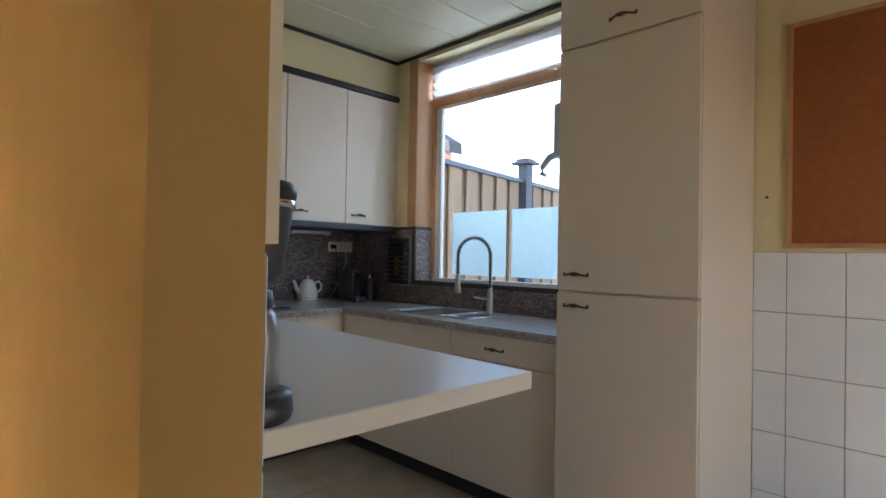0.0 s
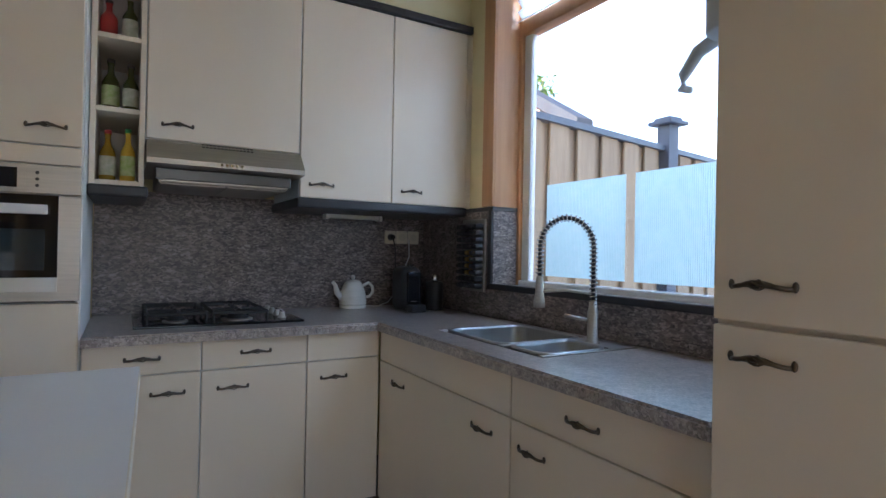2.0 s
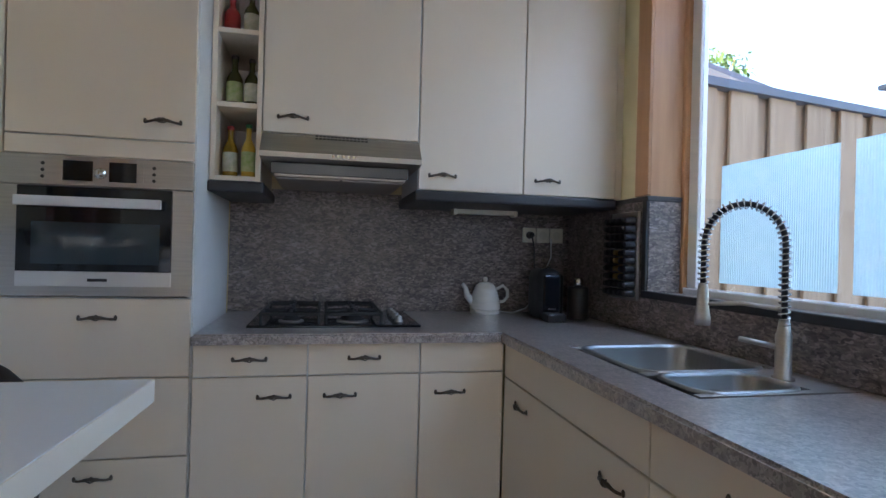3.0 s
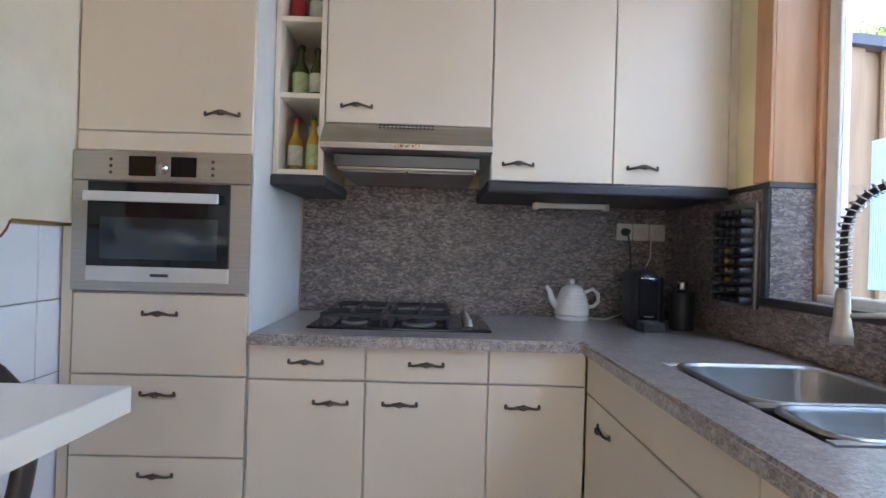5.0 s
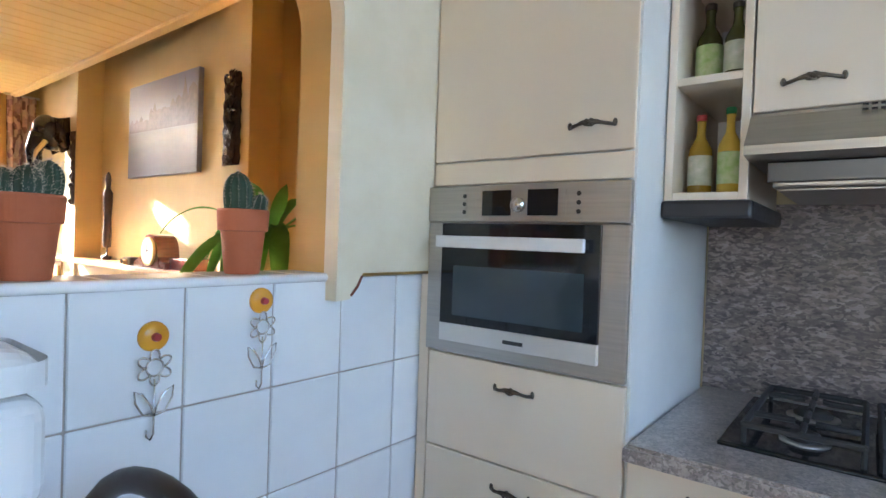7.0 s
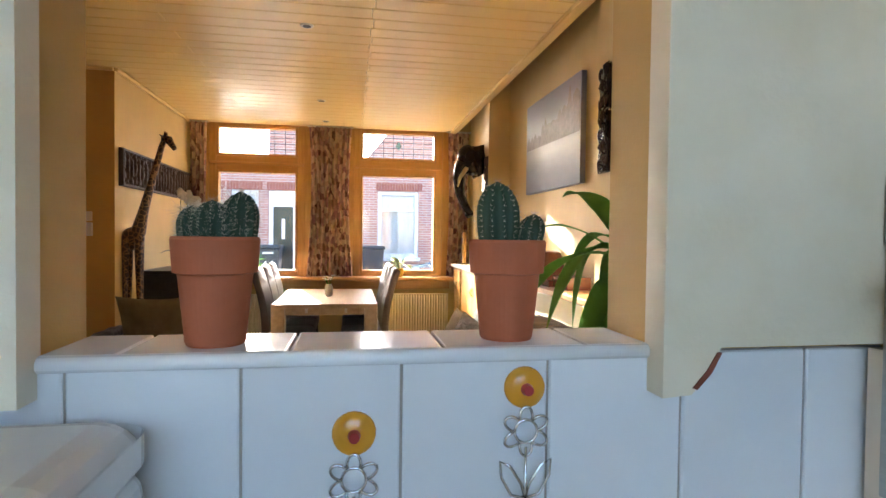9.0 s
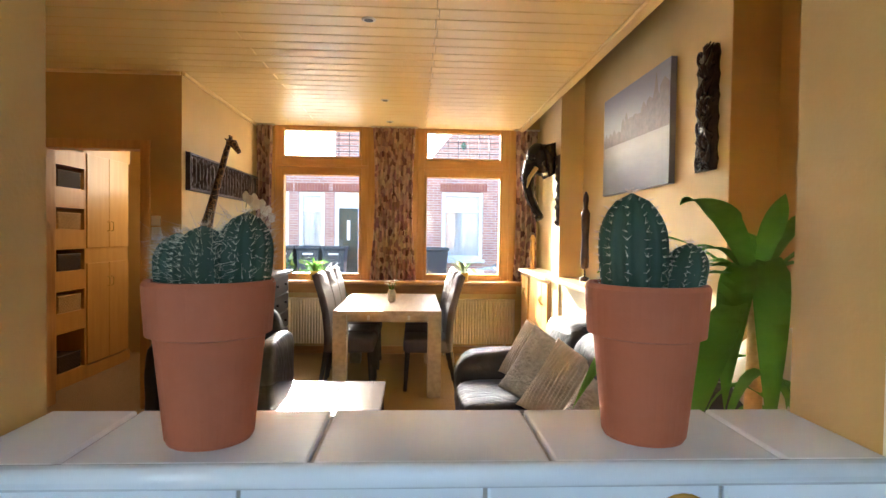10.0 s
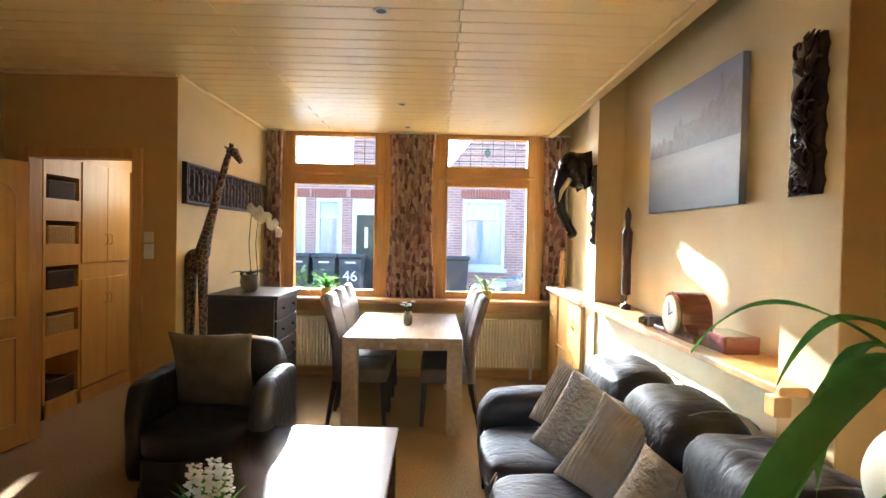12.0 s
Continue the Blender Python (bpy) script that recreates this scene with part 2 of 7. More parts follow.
def letting(name, a, b, share, scale=3.0):
    """Thin cloth or film that lets part of the light through."""
    m, n, l, p = tree(name)
    col = ramp(n, l, noise_tex(n, l, scale), ((0.3, b), (0.7, a)))
    l.new(col, p.inputs["Base Color"])
    p.inputs["Roughness"].default_value = 0.8
    tl = n.new("ShaderNodeBsdfTranslucent")
    l.new(col, tl.inputs["Color"])
    mx = n.new("ShaderNodeMixShader")
    mx.inputs[0].default_value = share
    l.new(p.outputs[0], mx.inputs[1])
    l.new(tl.outputs[0], mx.inputs[2])
    l.new(mx.outputs[0], n["Material Output"].inputs["Surface"])
    return m


M_sink = plain("dull_sink_steel", (0.40, 0.40, 0.40), (0.34, 0.34, 0.34), 0.3, 1.0, scale=4, stretch=(30, 1, 1), grain=60, relief=0.06, dist=0.001)
M_leaf = letting("green_leaf", (0.17, 0.34, 0.05), (0.10, 0.24, 0.03), 0.55, 8.0)
M_blind = letting("white_pleated_blind", (0.86, 0.88, 0.90), (0.82, 0.84, 0.86), 0.6)
M_rope = plain("wicker_light", (0.68, 0.47, 0.20), (0.50, 0.32, 0.12), 0.8, scale=60, relief=0.5)
M_ropeb = plain("wicker_dark", (0.045, 0.03, 0.022), (0.08, 0.05, 0.035), 0.7, scale=60, relief=0.5)
M_glass = glass("window_glass")
M_brick = brickwork("red_brickwork", (0.45, 0.23, 0.175), (0.37, 0.175, 0.13), (0.48, 0.42, 0.37))
M_roof = plain("roof_tiles", (0.16, 0.07, 0.05), (0.10, 0.05, 0.04), 0.8, scale=3, stretch=(1, 8, 8))
M_street = plain("brick_pavers", (0.26, 0.21, 0.19), (0.20, 0.16, 0.15), 0.9, scale=14, relief=0.4)
M_pave = plain("concrete_pavers", (0.40, 0.38, 0.36), (0.33, 0.31, 0.30), 0.9, scale=5, relief=0.3)
M_fence = plain("weathered_fence_board", (0.42, 0.30, 0.19), (0.32, 0.22, 0.14), 0.8, scale=4, stretch=(8, 8, 0.6), relief=0.3, vary=0.12)
M_eave = plain("dark_eaves_board", (0.03, 0.036, 0.05), None, 0.6)
M_post = plain("slate_blue_paint", (0.09, 0.11, 0.15), None, 0.5)
M_frost = letting("milky_film", (0.86, 0.95, 0.95), (0.80, 0.92, 0.92), 0.85, 30.0)
M_bin = plain("dark_grey_bin_plastic", (0.05, 0.055, 0.06), None, 0.5)
M_frame = plain("white_window_paint", (0.80, 0.80, 0.78), None, 0.4)
M_dgreen = plain("dark_green_door_paint", (0.02, 0.04, 0.035), None, 0.3)
M_bush = plain("shrub_leaf", (0.10, 0.19, 0.04), (0.06, 0.12, 0.025), 0.5, scale=10)
M_carpaint = plain("car_paint", (0.25, 0.27, 0.30), None, 0.2, 0.3, coat=1.0, relief=0.0)
M_lamp = plain("lamp_housing", (0.70, 0.66, 0.55), None, 0.3, 0.6)


# ---- mesh helpers ----
def obj_matrix(ob):
    m = ob.matrix_basis.copy()
    while ob.parent:
        ob = ob.parent
        m = ob.matrix_basis @ m
    return m


def part(name, bm, material, parent=None, label="", smooth=False):
    """Links a bmesh, built in world metres, as one mesh under its thing."""
    me = bpy.data.meshes.new(name)
    bmesh.ops.recalc_face_normals(bm, faces=bm.faces)
    if smooth:
        for fc in bm.faces:
            fc.smooth = True
    if parent is not None:
        bm.transform(obj_matrix(parent).inverted())
    bm.to_mesh(me)
    bm.free()
    me.materials.append(material)
    ob = new(name, me)
    if parent is not None:
        ob.parent = parent
    if label:
        tagged(ob, label)
    return ob


def thing(name, at, label, category, group="", turn=0):
    ob = new(name)
    ob.matrix_basis = pose(*at, 0, 0, turn)
    ob.empty_display_size = 0.1
    return tagged(ob, label, category, group)


def box(bm, x0, x1, y0, y1, z0, z1, bev=0.0, seg=2):
    x0, x1, y0, y1, z0, z1 = min(x0, x1), max(x0, x1), min(y0, y1), max(y0, y1), min(z0, z1), max(z0, z1)
    r = bmesh.ops.create_cube(bm, size=1.0)
    vs = r["verts"]
    for v in vs:
        v.co = Vector(((x0 + x1) / 2 + v.co.x * (x1 - x0), (y0 + y1) / 2 + v.co.y * (y1 - y0), (z0 + z1) / 2 + v.co.z * (z1 - z0)))
    if bev:
        es = list({e for v in vs for e in v.link_edges})
        bmesh.ops.bevel(bm, geom=es, offset=bev, segments=seg, affect="EDGES", profile=0.5)
    return bm


def B(x0, x1, y0, y1, z0, z1, bev=0.0, seg=2):
    return box(bmesh.new(), x0, x1, y0, y1, z0, z1, bev, seg)


def tube(bm, pts, radii, seg=10, cap=True):
    """A round tube along points, of one radius or one each."""
    pts = [Vector(p) for p in pts]
    if not isinstance(radii, (list, tuple)):
        radii = [radii] * len(pts)
    rings, ref = [], None
    for i, p in enumerate(pts):
        d = (pts[min(i + 1, len(pts) - 1)] - pts[max(i - 1, 0)]).normalized()
        if ref is None or abs(ref.dot(d)) > 0.95:
            ref = Vector((0, 0, 1)) if abs(d.z) < 0.9 else Vector((1, 0, 0))
        u = (ref - d * ref.dot(d)).normalized()
        ref = u
        w = d.cross(u)
        rings.append([bm.verts.new(p + radii[i] * (math.cos(a) * u + math.sin(a) * w)) for a in (2 * math.pi * k / seg for k in range(seg))])
    for a, b in zip(rings, rings[1:]):
        for k in range(seg):
            bm.faces.new((a[k], a[(k + 1) % seg], b[(k + 1) % seg], b[k]))
    if cap:
        bm.faces.new(rings[0][::-1])
        bm.faces.new(rings[-1])
    return bm


def lathe(bm, profile, at, seg=24, scale=(1, 1)):
    """Turned shape: (radius, height) from bottom to top round the upright through at."""
    rings = []
    for r, z in profile:
        rings.append([bm.verts.new((at[0] + r * scale[0] * math.cos(2 * math.pi * k / seg), at[1] + r * scale[1] * math.sin(2 * math.pi * k / seg), at[2] + z)) for k in range(seg)])
    for a, b in zip(rings, rings[1:]):
        for k in range(seg):
            bm.faces.new((a[k], a[(k + 1) % seg], b[(k + 1) % seg], b[k]))
    bm.faces.new(rings[0][::-1])
    bm.faces.new(rings[-1])
    return bm


def blob(bm, at, r, seg=14, rings=9, lump=0.0, seed=0.0):
    """A rounded mass of half sizes r, uneven by lump."""
    res = bmesh.ops.create_uvsphere(bm, u_segments=seg, v_segments=rings, radius=1)
    for v in res["verts"]:
        k = 1 + lump * noise.noise(v.co * 2.5 + Vector((seed, seed * 2, 0)))
        v.co = Vector((at[0] + v.co.x * r[0] * k, at[1] + v.co.y * r[1] * k, at[2] + v.co.z * r[2] * k))
    return bm


def slab(bm, outline, axis, a, b):
    """A flat outline pushed from a to b along an axis."""
    def put(p, t):
        return {"x": (t, p[0], p[1]), "y": (p[0], t, p[1]), "z": (p[0], p[1], t)}[axis]
    lo = [bm.verts.new(put(p, a)) for p in outline]
    hi = [bm.verts.new(put(p, b)) for p in outline]
    bm.faces.new(lo[::-1])
    bm.faces.new(hi)
    for k in range(len(lo)):
        j = (k + 1) % len(lo)
        bm.faces.new((lo[k], lo[j], hi[j], hi[k]))
    return bm


def setting(name, bm, material, label, category="wall", smooth=False):
    return tagged(part(name, bm, material, smooth=smooth), label, category, kind="structure")


def arc(cx, cy, r, a0, a1, n=10):
    return [(cx + r * math.cos(radians(a0 + (a1 - a0) * i / n)), cy + r * math.sin(radians(a0 + (a1 - a0) * i / n))) for i in range(n + 1)]

# ---- structure ----
CEIL = 2.75
HX0, HX1 = -2.545, -1.745          # hatch opening
setting("ground", B(-60, 60, -60, 60, -0.35, -0.25), M_street, "brick paved ground reaching round the house", "ground")
setting("floor_living", B(-3.9, 1.3, -6.2, 0.15, -0.1, 0.0), M_carpet, "tan looped carpet", "floor")
floor_k = setting("floor_kitchen", B(-3.9, 1.3, 0.15, 2.95, -0.1, -0.006), M_grout, "beige tiled kitchen floor", "floor")

# wall between the kitchen and the living room, with the hatch and the doorway
bm = box(bmesh.new(), -3.9, HX0, 0.15, 0.275, 0, CEIL)
box(bm, HX0, HX1, 0.15, 0.275, 0, 1.245)
box(bm, HX1, -0.45, 0.15, 0.275, 0, CEIL)
box(bm, -0.45, 0.5, 0.15, 0.275, 2.12, CEIL)
box(bm, 0.5, 1.3, 0.15, 0.275, 0, CEIL)
R, ARCH = 0.2, 2.08
slab(bm, [(HX0, CEIL), (HX0, ARCH - R)] + arc(HX0 + R, ARCH - R, R, 180, 90) + arc(HX1 - R, ARCH - R, R, 90, 0) + [(HX1, CEIL)], "y", 0.15, 0.275)
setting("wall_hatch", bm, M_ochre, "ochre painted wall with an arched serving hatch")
# plaster surround on the kitchen side
SURF = 0.325
bm = slab(bmesh.new(), [(-2.935, 1.262), (-2.628, 1.262), (-2.612, 1.226), (-2.584, 1.197), (HX0 + 0.004, 1.194), (HX0 + 0.004, ARCH - R)] + arc(HX0 + R, ARCH - R, R - 0.004, 180, 90) + [(HX0 + R, CEIL - 0.01), (-2.935, CEIL - 0.01)], "y", 0.276, SURF)
part_s = setting("trim_hatch_west", bm, M_surround, "worn cream plaster surround with a chipped lower corner", "trim")
part("brick_chip", slab(bmesh.new(), [(-2.629, 1.255), (-2.614, 1.227), (-2.592, 1.204), (-2.585, 1.207), (-2.607, 1.231), (-2.622, 1.256)], "y", 0.29, SURF + 0.0015), plain("bare_brick", (0.20, 0.06, 0.035), None, 0.9), part_s, "bare brick where the plaster chipped")
bm = slab(bmesh.new(), [(HX1 - 0.004, ARCH - R), (HX1 - 0.004, 1.21), (-1.68, 1.21), (-1.655, 1.262), (-0.513, 1.262), (-0.513, CEIL - 0.01), (HX1 - R, CEIL - 0.01)] + arc(HX1 - R, ARCH - R, R - 0.004, 90, 0)[:-1], "y", 0.276, SURF)
setting("trim_hatch_east", bm, M_surround, "worn cream plaster surround of the hatch", "trim")
setting("trim_hatch_top", B(HX0 + R, HX1 - R, 0.276, SURF, ARCH - 0.004, CEIL - 0.01), M_surround, "cream plaster above the hatch", "trim")

bm = box(bmesh.new(), -3.9, -2.88, 2.7, 2.93, 0, CEIL)
box(bm, -2.88, -0.95, 2.7, 2.93, 0, 1.06)
box(bm, -2.88, -0.95, 2.7, 2.93, 2.7, CEIL)
box(bm, -0.95, 1.3, 2.7, 2.93, 0, CEIL)
setting("wall_kitchen_north", bm, M_kwall, "pale yellow kitchen wall with a window")
setting("wall_kitchen_west", B(-3.9, -3.62, 0.275, 2.7, 0, CEIL), M_kwall, "pale yellow kitchen wall")
# east wall is out of view; its opening is invented for the fill lamp
bm = box(bmesh.new(), 1.3, 1.5, 0.15, 1.05, 0, CEIL)
box(bm, 1.3, 1.5, 1.85, 2.97, 0, CEIL)
box(bm, 1.3, 1.5, 1.05, 1.85, 2.1, CEIL)
box(bm, 1.3, 1.5, 1.05, 1.85, 0, 0.4)
setting("wall_kitchen_east", bm, M_kwall, "pale yellow kitchen wall with an added unseen opening")
setting("soffit_kitchen", B(-3.62, -3.13, 0.93, 2.7, 2.47, CEIL), M_kwall, "pale yellow boxing above the wall cabinets", "wall")
bm = bmesh.new()
for i in range(18):
    box(bm, -3.9 + i * 0.29, -3.9 + i * 0.29 + 0.286, 0.15, 2.97, CEIL, CEIL + 0.03, 0.003, 1)
box(bm, -3.9, 1.4, 0.15, 2.97, CEIL + 0.03, CEIL + 0.12)
setting("ceiling_kitchen", bm, M_ceilk, "pale green-cream panelled kitchen ceiling", "ceiling")
bm = bmesh.new()
random.seed(5)
y = -6.0
row = 0
while y < 0.14:
    cuts = [-3.375, -2.265 + (0.03 if row % 2 else 0), -0.955, 1.1] if row % 2 else [-3.375, -2.25, 1.1]
    for a, b in zip(cuts, cuts[1:]):
        box(bm, a + 0.0015, b - 0.0015, y + 0.0035, min(y + 0.155, 0.15) - 0.0035, CEIL, CEIL + 0.02, 0.003, 1)
    y += 0.155
    row += 1
setting("ceiling_living", bm, M_ceil, "cream lacquered plank ceiling", "ceiling")
setting("ceiling_backing", B(-3.43, 1.3, -6.2, 0.15, CEIL + 0.0185, CEIL + 0.12), M_soil, "dark boarding behind the ceiling planks", "ceiling")

# living room walls
XW = -3.64
setting("wall_living_west", B(-3.9, XW, -6.2, -1.49, 0, 3.1), M_wall, "ochre painted wall with a recess")
# near wall and a 4 mm skin on the pier, deeper in colour than M_wall
setting("wall_living_west_near", B(-3.9, XW, -1.49, 0.15, 0, 3.1), M_ochre, "deep ochre wall beside the hatch")
setting("wall_pier_return", B(XW, -3.432, -1.494, -1.49, 0, CEIL), M_ochre, "deep ochre skin over the pier return")
setting("wall_pier_near", B(XW, -3.43, -1.79, -1.494, 0, 3.1), M_wall, "ochre painted pier")
setting("wall_pier_far", B(XW, -3.43, -4.42, -4.16, 0, 3.1), M_wall, "ochre painted pier")
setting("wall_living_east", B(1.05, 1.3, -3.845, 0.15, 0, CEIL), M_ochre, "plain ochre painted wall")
bm = box(bmesh.new(), -0.1, 0.1, -3.95, -3.85, 0, CEIL)
box(bm, -0.215, -0.1, -3.853, -3.85, 0, CEIL)
box(bm, 0.1, 0.86, -3.95, -3.85, 2.12, CEIL)
box(bm, 0.86, 1.05, -3.95, -3.85, 0, CEIL)
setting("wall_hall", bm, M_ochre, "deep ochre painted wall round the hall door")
setting("wall_frieze", B(-0.215, -0.1, -6.0, -3.853, 0, CEIL), M_wall, "pale ochre painted wall behind the carved frieze")
bm = box(bmesh.new(), -3.9, 0.2, -6.2, -5.97, -0.3, 0.86)
box(bm, 0.2, 1.7, -6.2, -5.97, -0.3, 0.8)
box(bm, -3.9, -3.56, -6.2, -5.97, 0.86, CEIL)
box(bm, -0.3, 0.2, -6.2, -5.97, 0.86, CEIL)
box(bm, 0.2, 1.0, -6.2, -5.97, 0.8, CEIL)
box(bm, 1.13, 1.7, -6.2, -5.97, 0.8, CEIL)
box(bm, 1.0, 1.13, -6.2, -5.97, 2.735, CEIL)
box(bm, -3.56, -0.3, -6.2, -5.97, 2.765, 3.4)
box(bm, -3.9, -3.56, -6.2, -5.97, CEIL, 3.4)
box(bm, -0.3, 1.7, -6.2, -5.97, CEIL, 3.4)
setting("wall_street", bm, M_wall, "ochre wall under and beside the street windows")
setting("wall_hall_east", B(1.55, 1.7, -6.2, -3.85, 0, CEIL), M_wall, "ochre hall wall")
setting("ceiling_hall", B(-0.1, 1.7, -6.0, -3.95, 2.735, 2.75), M_ceil, "cream hall ceiling", "ceiling")
setting("floor_hall", B(0.9, 1.7, -6.2, -3.85, -0.1, 0.001), M_carpet, "brown hall carpet", "floor")
setting("wall_over_hall", B(1.051, 1.7, -3.95, -3.846, 0, CEIL), M_wall, "ochre hall wall")
setting("roof_slab", B(-3.9, 1.7, -6.2, 2.97, 3.1, 3.25), M_roof, "flat roof build-up over the rooms", "roof")
bm = box(bmesh.new(), -3.9, 1.7, 2.8, 2.97, CEIL + 0.12, 3.1)
box(bm, -3.9, -3.64, 0.15, 2.8, CEIL, 3.1)
box(bm, 1.5, 1.7, -6.2, 2.8, CEIL, 3.1)
box(bm, -3.62, -3.43, 0.15, 0.3, CEIL, 3.1)
setting("wall_attic_band", bm, M_wall, "ochre wall band above the ceilings")
for nm, a in (("trim_cove_west", (-3.44, -3.362, -5.95, 0.15)), ("trim_cove_hall", (-0.245, -0.215, -5.95, -3.85)), ("trim_cove_door", (-0.215, 1.05, -3.85, -3.82)), ("trim_cove_east", (1.02, 1.05, -3.82, 0.15))):
    setting(nm, B(*a, CEIL - 0.03, CEIL - 0.001, 0.008), M_ceil, "cream ceiling cove strip", "trim")
setting("trim_kitchen_cove", B(-3.128, -3.11, 0.93, 2.698, CEIL - 0.025, CEIL - 0.002, 0.004), M_blacktrim, "dark strip along the kitchen ceiling", "trim")
setting("trim_kitchen_cove_north", B(-3.11, 1.3, 2.68, 2.698, CEIL - 0.025, CEIL - 0.002, 0.004), M_blacktrim, "dark strip along the kitchen ceiling", "trim")
for nm, a in (("baseboard_street", (-3.38, -0.22, -5.965, -5.945)), ("baseboard_hall", (-0.24, -0.217, -5.9, -3.87)), ("baseboard_west", (XW + 0.002, XW + 0.02, -1.48, 0.14))):
    setting(nm, B(*a, 0, 0.09, 0.004), M_woodh, "honey pine baseboard", "baseboard")

# street windows: timber frames with lower pane and leaded transom
def street_window(name, x0, x1):
    w = tagged(new(name), "honey pine street window with a leaded transom", "window", "street windows", "structure")
    w.matrix_basis = pose((x0 + x1) / 2, -6.05, 0.9)
    y0, y1 = -6.09, -5.96
    gx0, gx1 = x0 + 0.085, x1 - 0.085
    for a, b, c, d in ((x0, gx0, 0.9, 2.76), (gx1, x1, 0.9, 2.76)):
        part("frame_post", B(a, b, y0, y1, c, d, 0.006), M_wood, w)
    for c, d in ((0.9, 0.945), (2.19, 2.36), (2.73, 2.76)):
        part("frame_rail", B(gx0, gx1, y0, y1, c, d, 0.006), M_woodh, w)
    part("transom_bead", B(x0 + 0.01, x1 - 0.01, y1, y1 + 0.025, 2.255, 2.285, 0.006), M_woodh, w)
    for c, d in ((0.945, 2.19), (2.36, 2.73)):
        bm = box(bmesh.new(), gx0, gx0 + 0.03, y0 + 0.03, y1 + 0.012, c, d, 0.004)
        box(bm, gx1 - 0.03, gx1, y0 + 0.03, y1 + 0.012, c, d, 0.004)
        box(bm, gx0 + 0.03, gx1 - 0.03, y0 + 0.03, y1 + 0.012, c, c + 0.03, 0.004)
        box(bm, gx0 + 0.03, gx1 - 0.03, y0 + 0.03, y1 + 0.012, d - 0.03, d, 0.004)
        part("sash", bm, M_wood, w)
        g = part("pane", B(gx0 + 0.03, gx1 - 0.03, -6.03, -6.025, c + 0.03, d - 0.03), M_glass, w)
        g.visible_shadow = False
    n = 7
    for i in range(1, n):
        xx = gx0 + 0.03 + (gx1 - gx0 - 0.06) * i / n
        part("lead_came", B(xx - 0.003, xx + 0.003, -6.036, -6.02, 2.39, 2.70), M_iron, w)
    for zz in (2.46, 2.53, 2.60, 2.655):
        part("lead_came", B(gx0 + 0.03, gx1 - 0.03, -6.036, -6.02, zz - 0.003, zz + 0.003), M_iron, w)
    xc = (gx0 + gx1) / 2
    part("lead_diamond", slab(bmesh.new(), [(xc - 0.04, 2.56), (xc, 2.50), (xc + 0.04, 2.56), (xc, 2.62)], "y", -6.034, -6.022), glass("green_glass", (0.35, 0.7, 0.6)), w)
    return w
street_window("window_1", -1.555, -0.43)
street_window("window_2", -3.275, -2.15)
bm = box(bmesh.new(), -2.15, -1.555, -6.08, -5.955, 0.86, 2.765)
box(bm, -0.43, -0.3, -6.08, -5.955, 0.86, 2.765)
box(bm, -3.56, -3.275, -6.08, -5.955, 0.86, 2.765)
setting("trim_window_posts", bm, M_wood, "honey pine boarding between the windows", "trim")
setting("window_sill", B(-3.62, -0.22, -6.0, -5.74, 0.855, 0.9, 0.012), M_woodh, "honey pine window board", "sill")
setting("trim_sill_apron", B(-3.38, -0.22, -5.968, -5.94, 0.74, 0.855, 0.004), M_woodh, "honey pine apron below the window board", "trim")

# kitchen window
kw = tagged(new("window_3"), "varnished kitchen window with a pleated blind", "window", kind="structure")
kw.matrix_basis = pose(-1.9, 2.95, 1.06)
part("reveal_jamb", B(-2.878, -2.868, 2.695, 2.84, 1.46, 2.7), M_jamb, kw)
part("architrave", B(-2.965, -2.87, 2.682, 2.703, 1.475, 2.72, 0.004), M_jamb, kw)
for a in ((-2.88, -2.847, 1.06, 2.7), (-1.05, -0.96, 1.06, 2.7)):
    part("frame_post", B(a[0], a[1], 2.84, 2.92, a[2], a[3], 0.006), M_jamb, kw)
part("frame_rail", B(-2.847, -1.05, 2.84, 2.92, 2.375, 2.455, 0.006), M_jamb, kw)
part("frame_rail", B(-2.847, -1.05, 2.84, 2.92, 2.62, 2.7, 0.006), M_jamb, kw)
part("frame_rail", B(-2.847, -1.05, 2.84, 2.92, 1.06, 1.095, 0.006), M_gloss, kw, "white painted bottom rail")
part("sash", B(-2.847, -2.79, 2.86, 2.90, 1.095, 2.375, 0.004), M_frame, kw, "white sash edge")
g = part("pane", B(-2.79, -1.05, 2.872, 2.877, 1.095, 2.375), M_glass, kw)
g.visible_shadow = False
for fa, fb in ((-2.66, -2.165), (-2.115, -1.3)):
    ribs = []
    nr = int((fb - fa) / 0.009)
    for i in range(nr * 2 + 1):
        ribs.append((fa + (fb - fa) * i / (nr * 2), 2.8655 - (0.0022 if i % 2 else 0.0)))
    ff = part("ribbed_film", slab(bmesh.new(), ribs + [(fb, 2.868), (fa, 2.868)], "z", 1.125, 1.575), M_frost, kw, "milky ribbed film on the glass")
    ff.visible_shadow = False
bm = bmesh.new()
n = 5
za, zb = 2.43, 2.715
prof = []
for i in range(n * 2 + 1):
    prof.append((2.80 + (0.03 if i % 2 else 0.0), za + (zb - za) * i / (n * 2)))
prof = prof + [(p[0] + 0.004, p[1]) for p in prof[::-1]]
slab(bm, [(p[0], p[1]) for p in prof], "x", -2.84, -1.0)
tagged(part("pleated_blind", bm, M_blind), "white pleated blind drawn half up in the window", "blind")
sillk = setting("sill_kitchen", B(-2.88, -0.95, 2.69, 2.84, 1.058, 1.068), M_granite, "speckled grey window sill", "sill")
setting("trim_sill_edge", B(-2.89, -1.23, 2.672, 2.692, 1.048, 1.078, 0.004), M_blacktrim, "black edging strip of the sill", "trim")
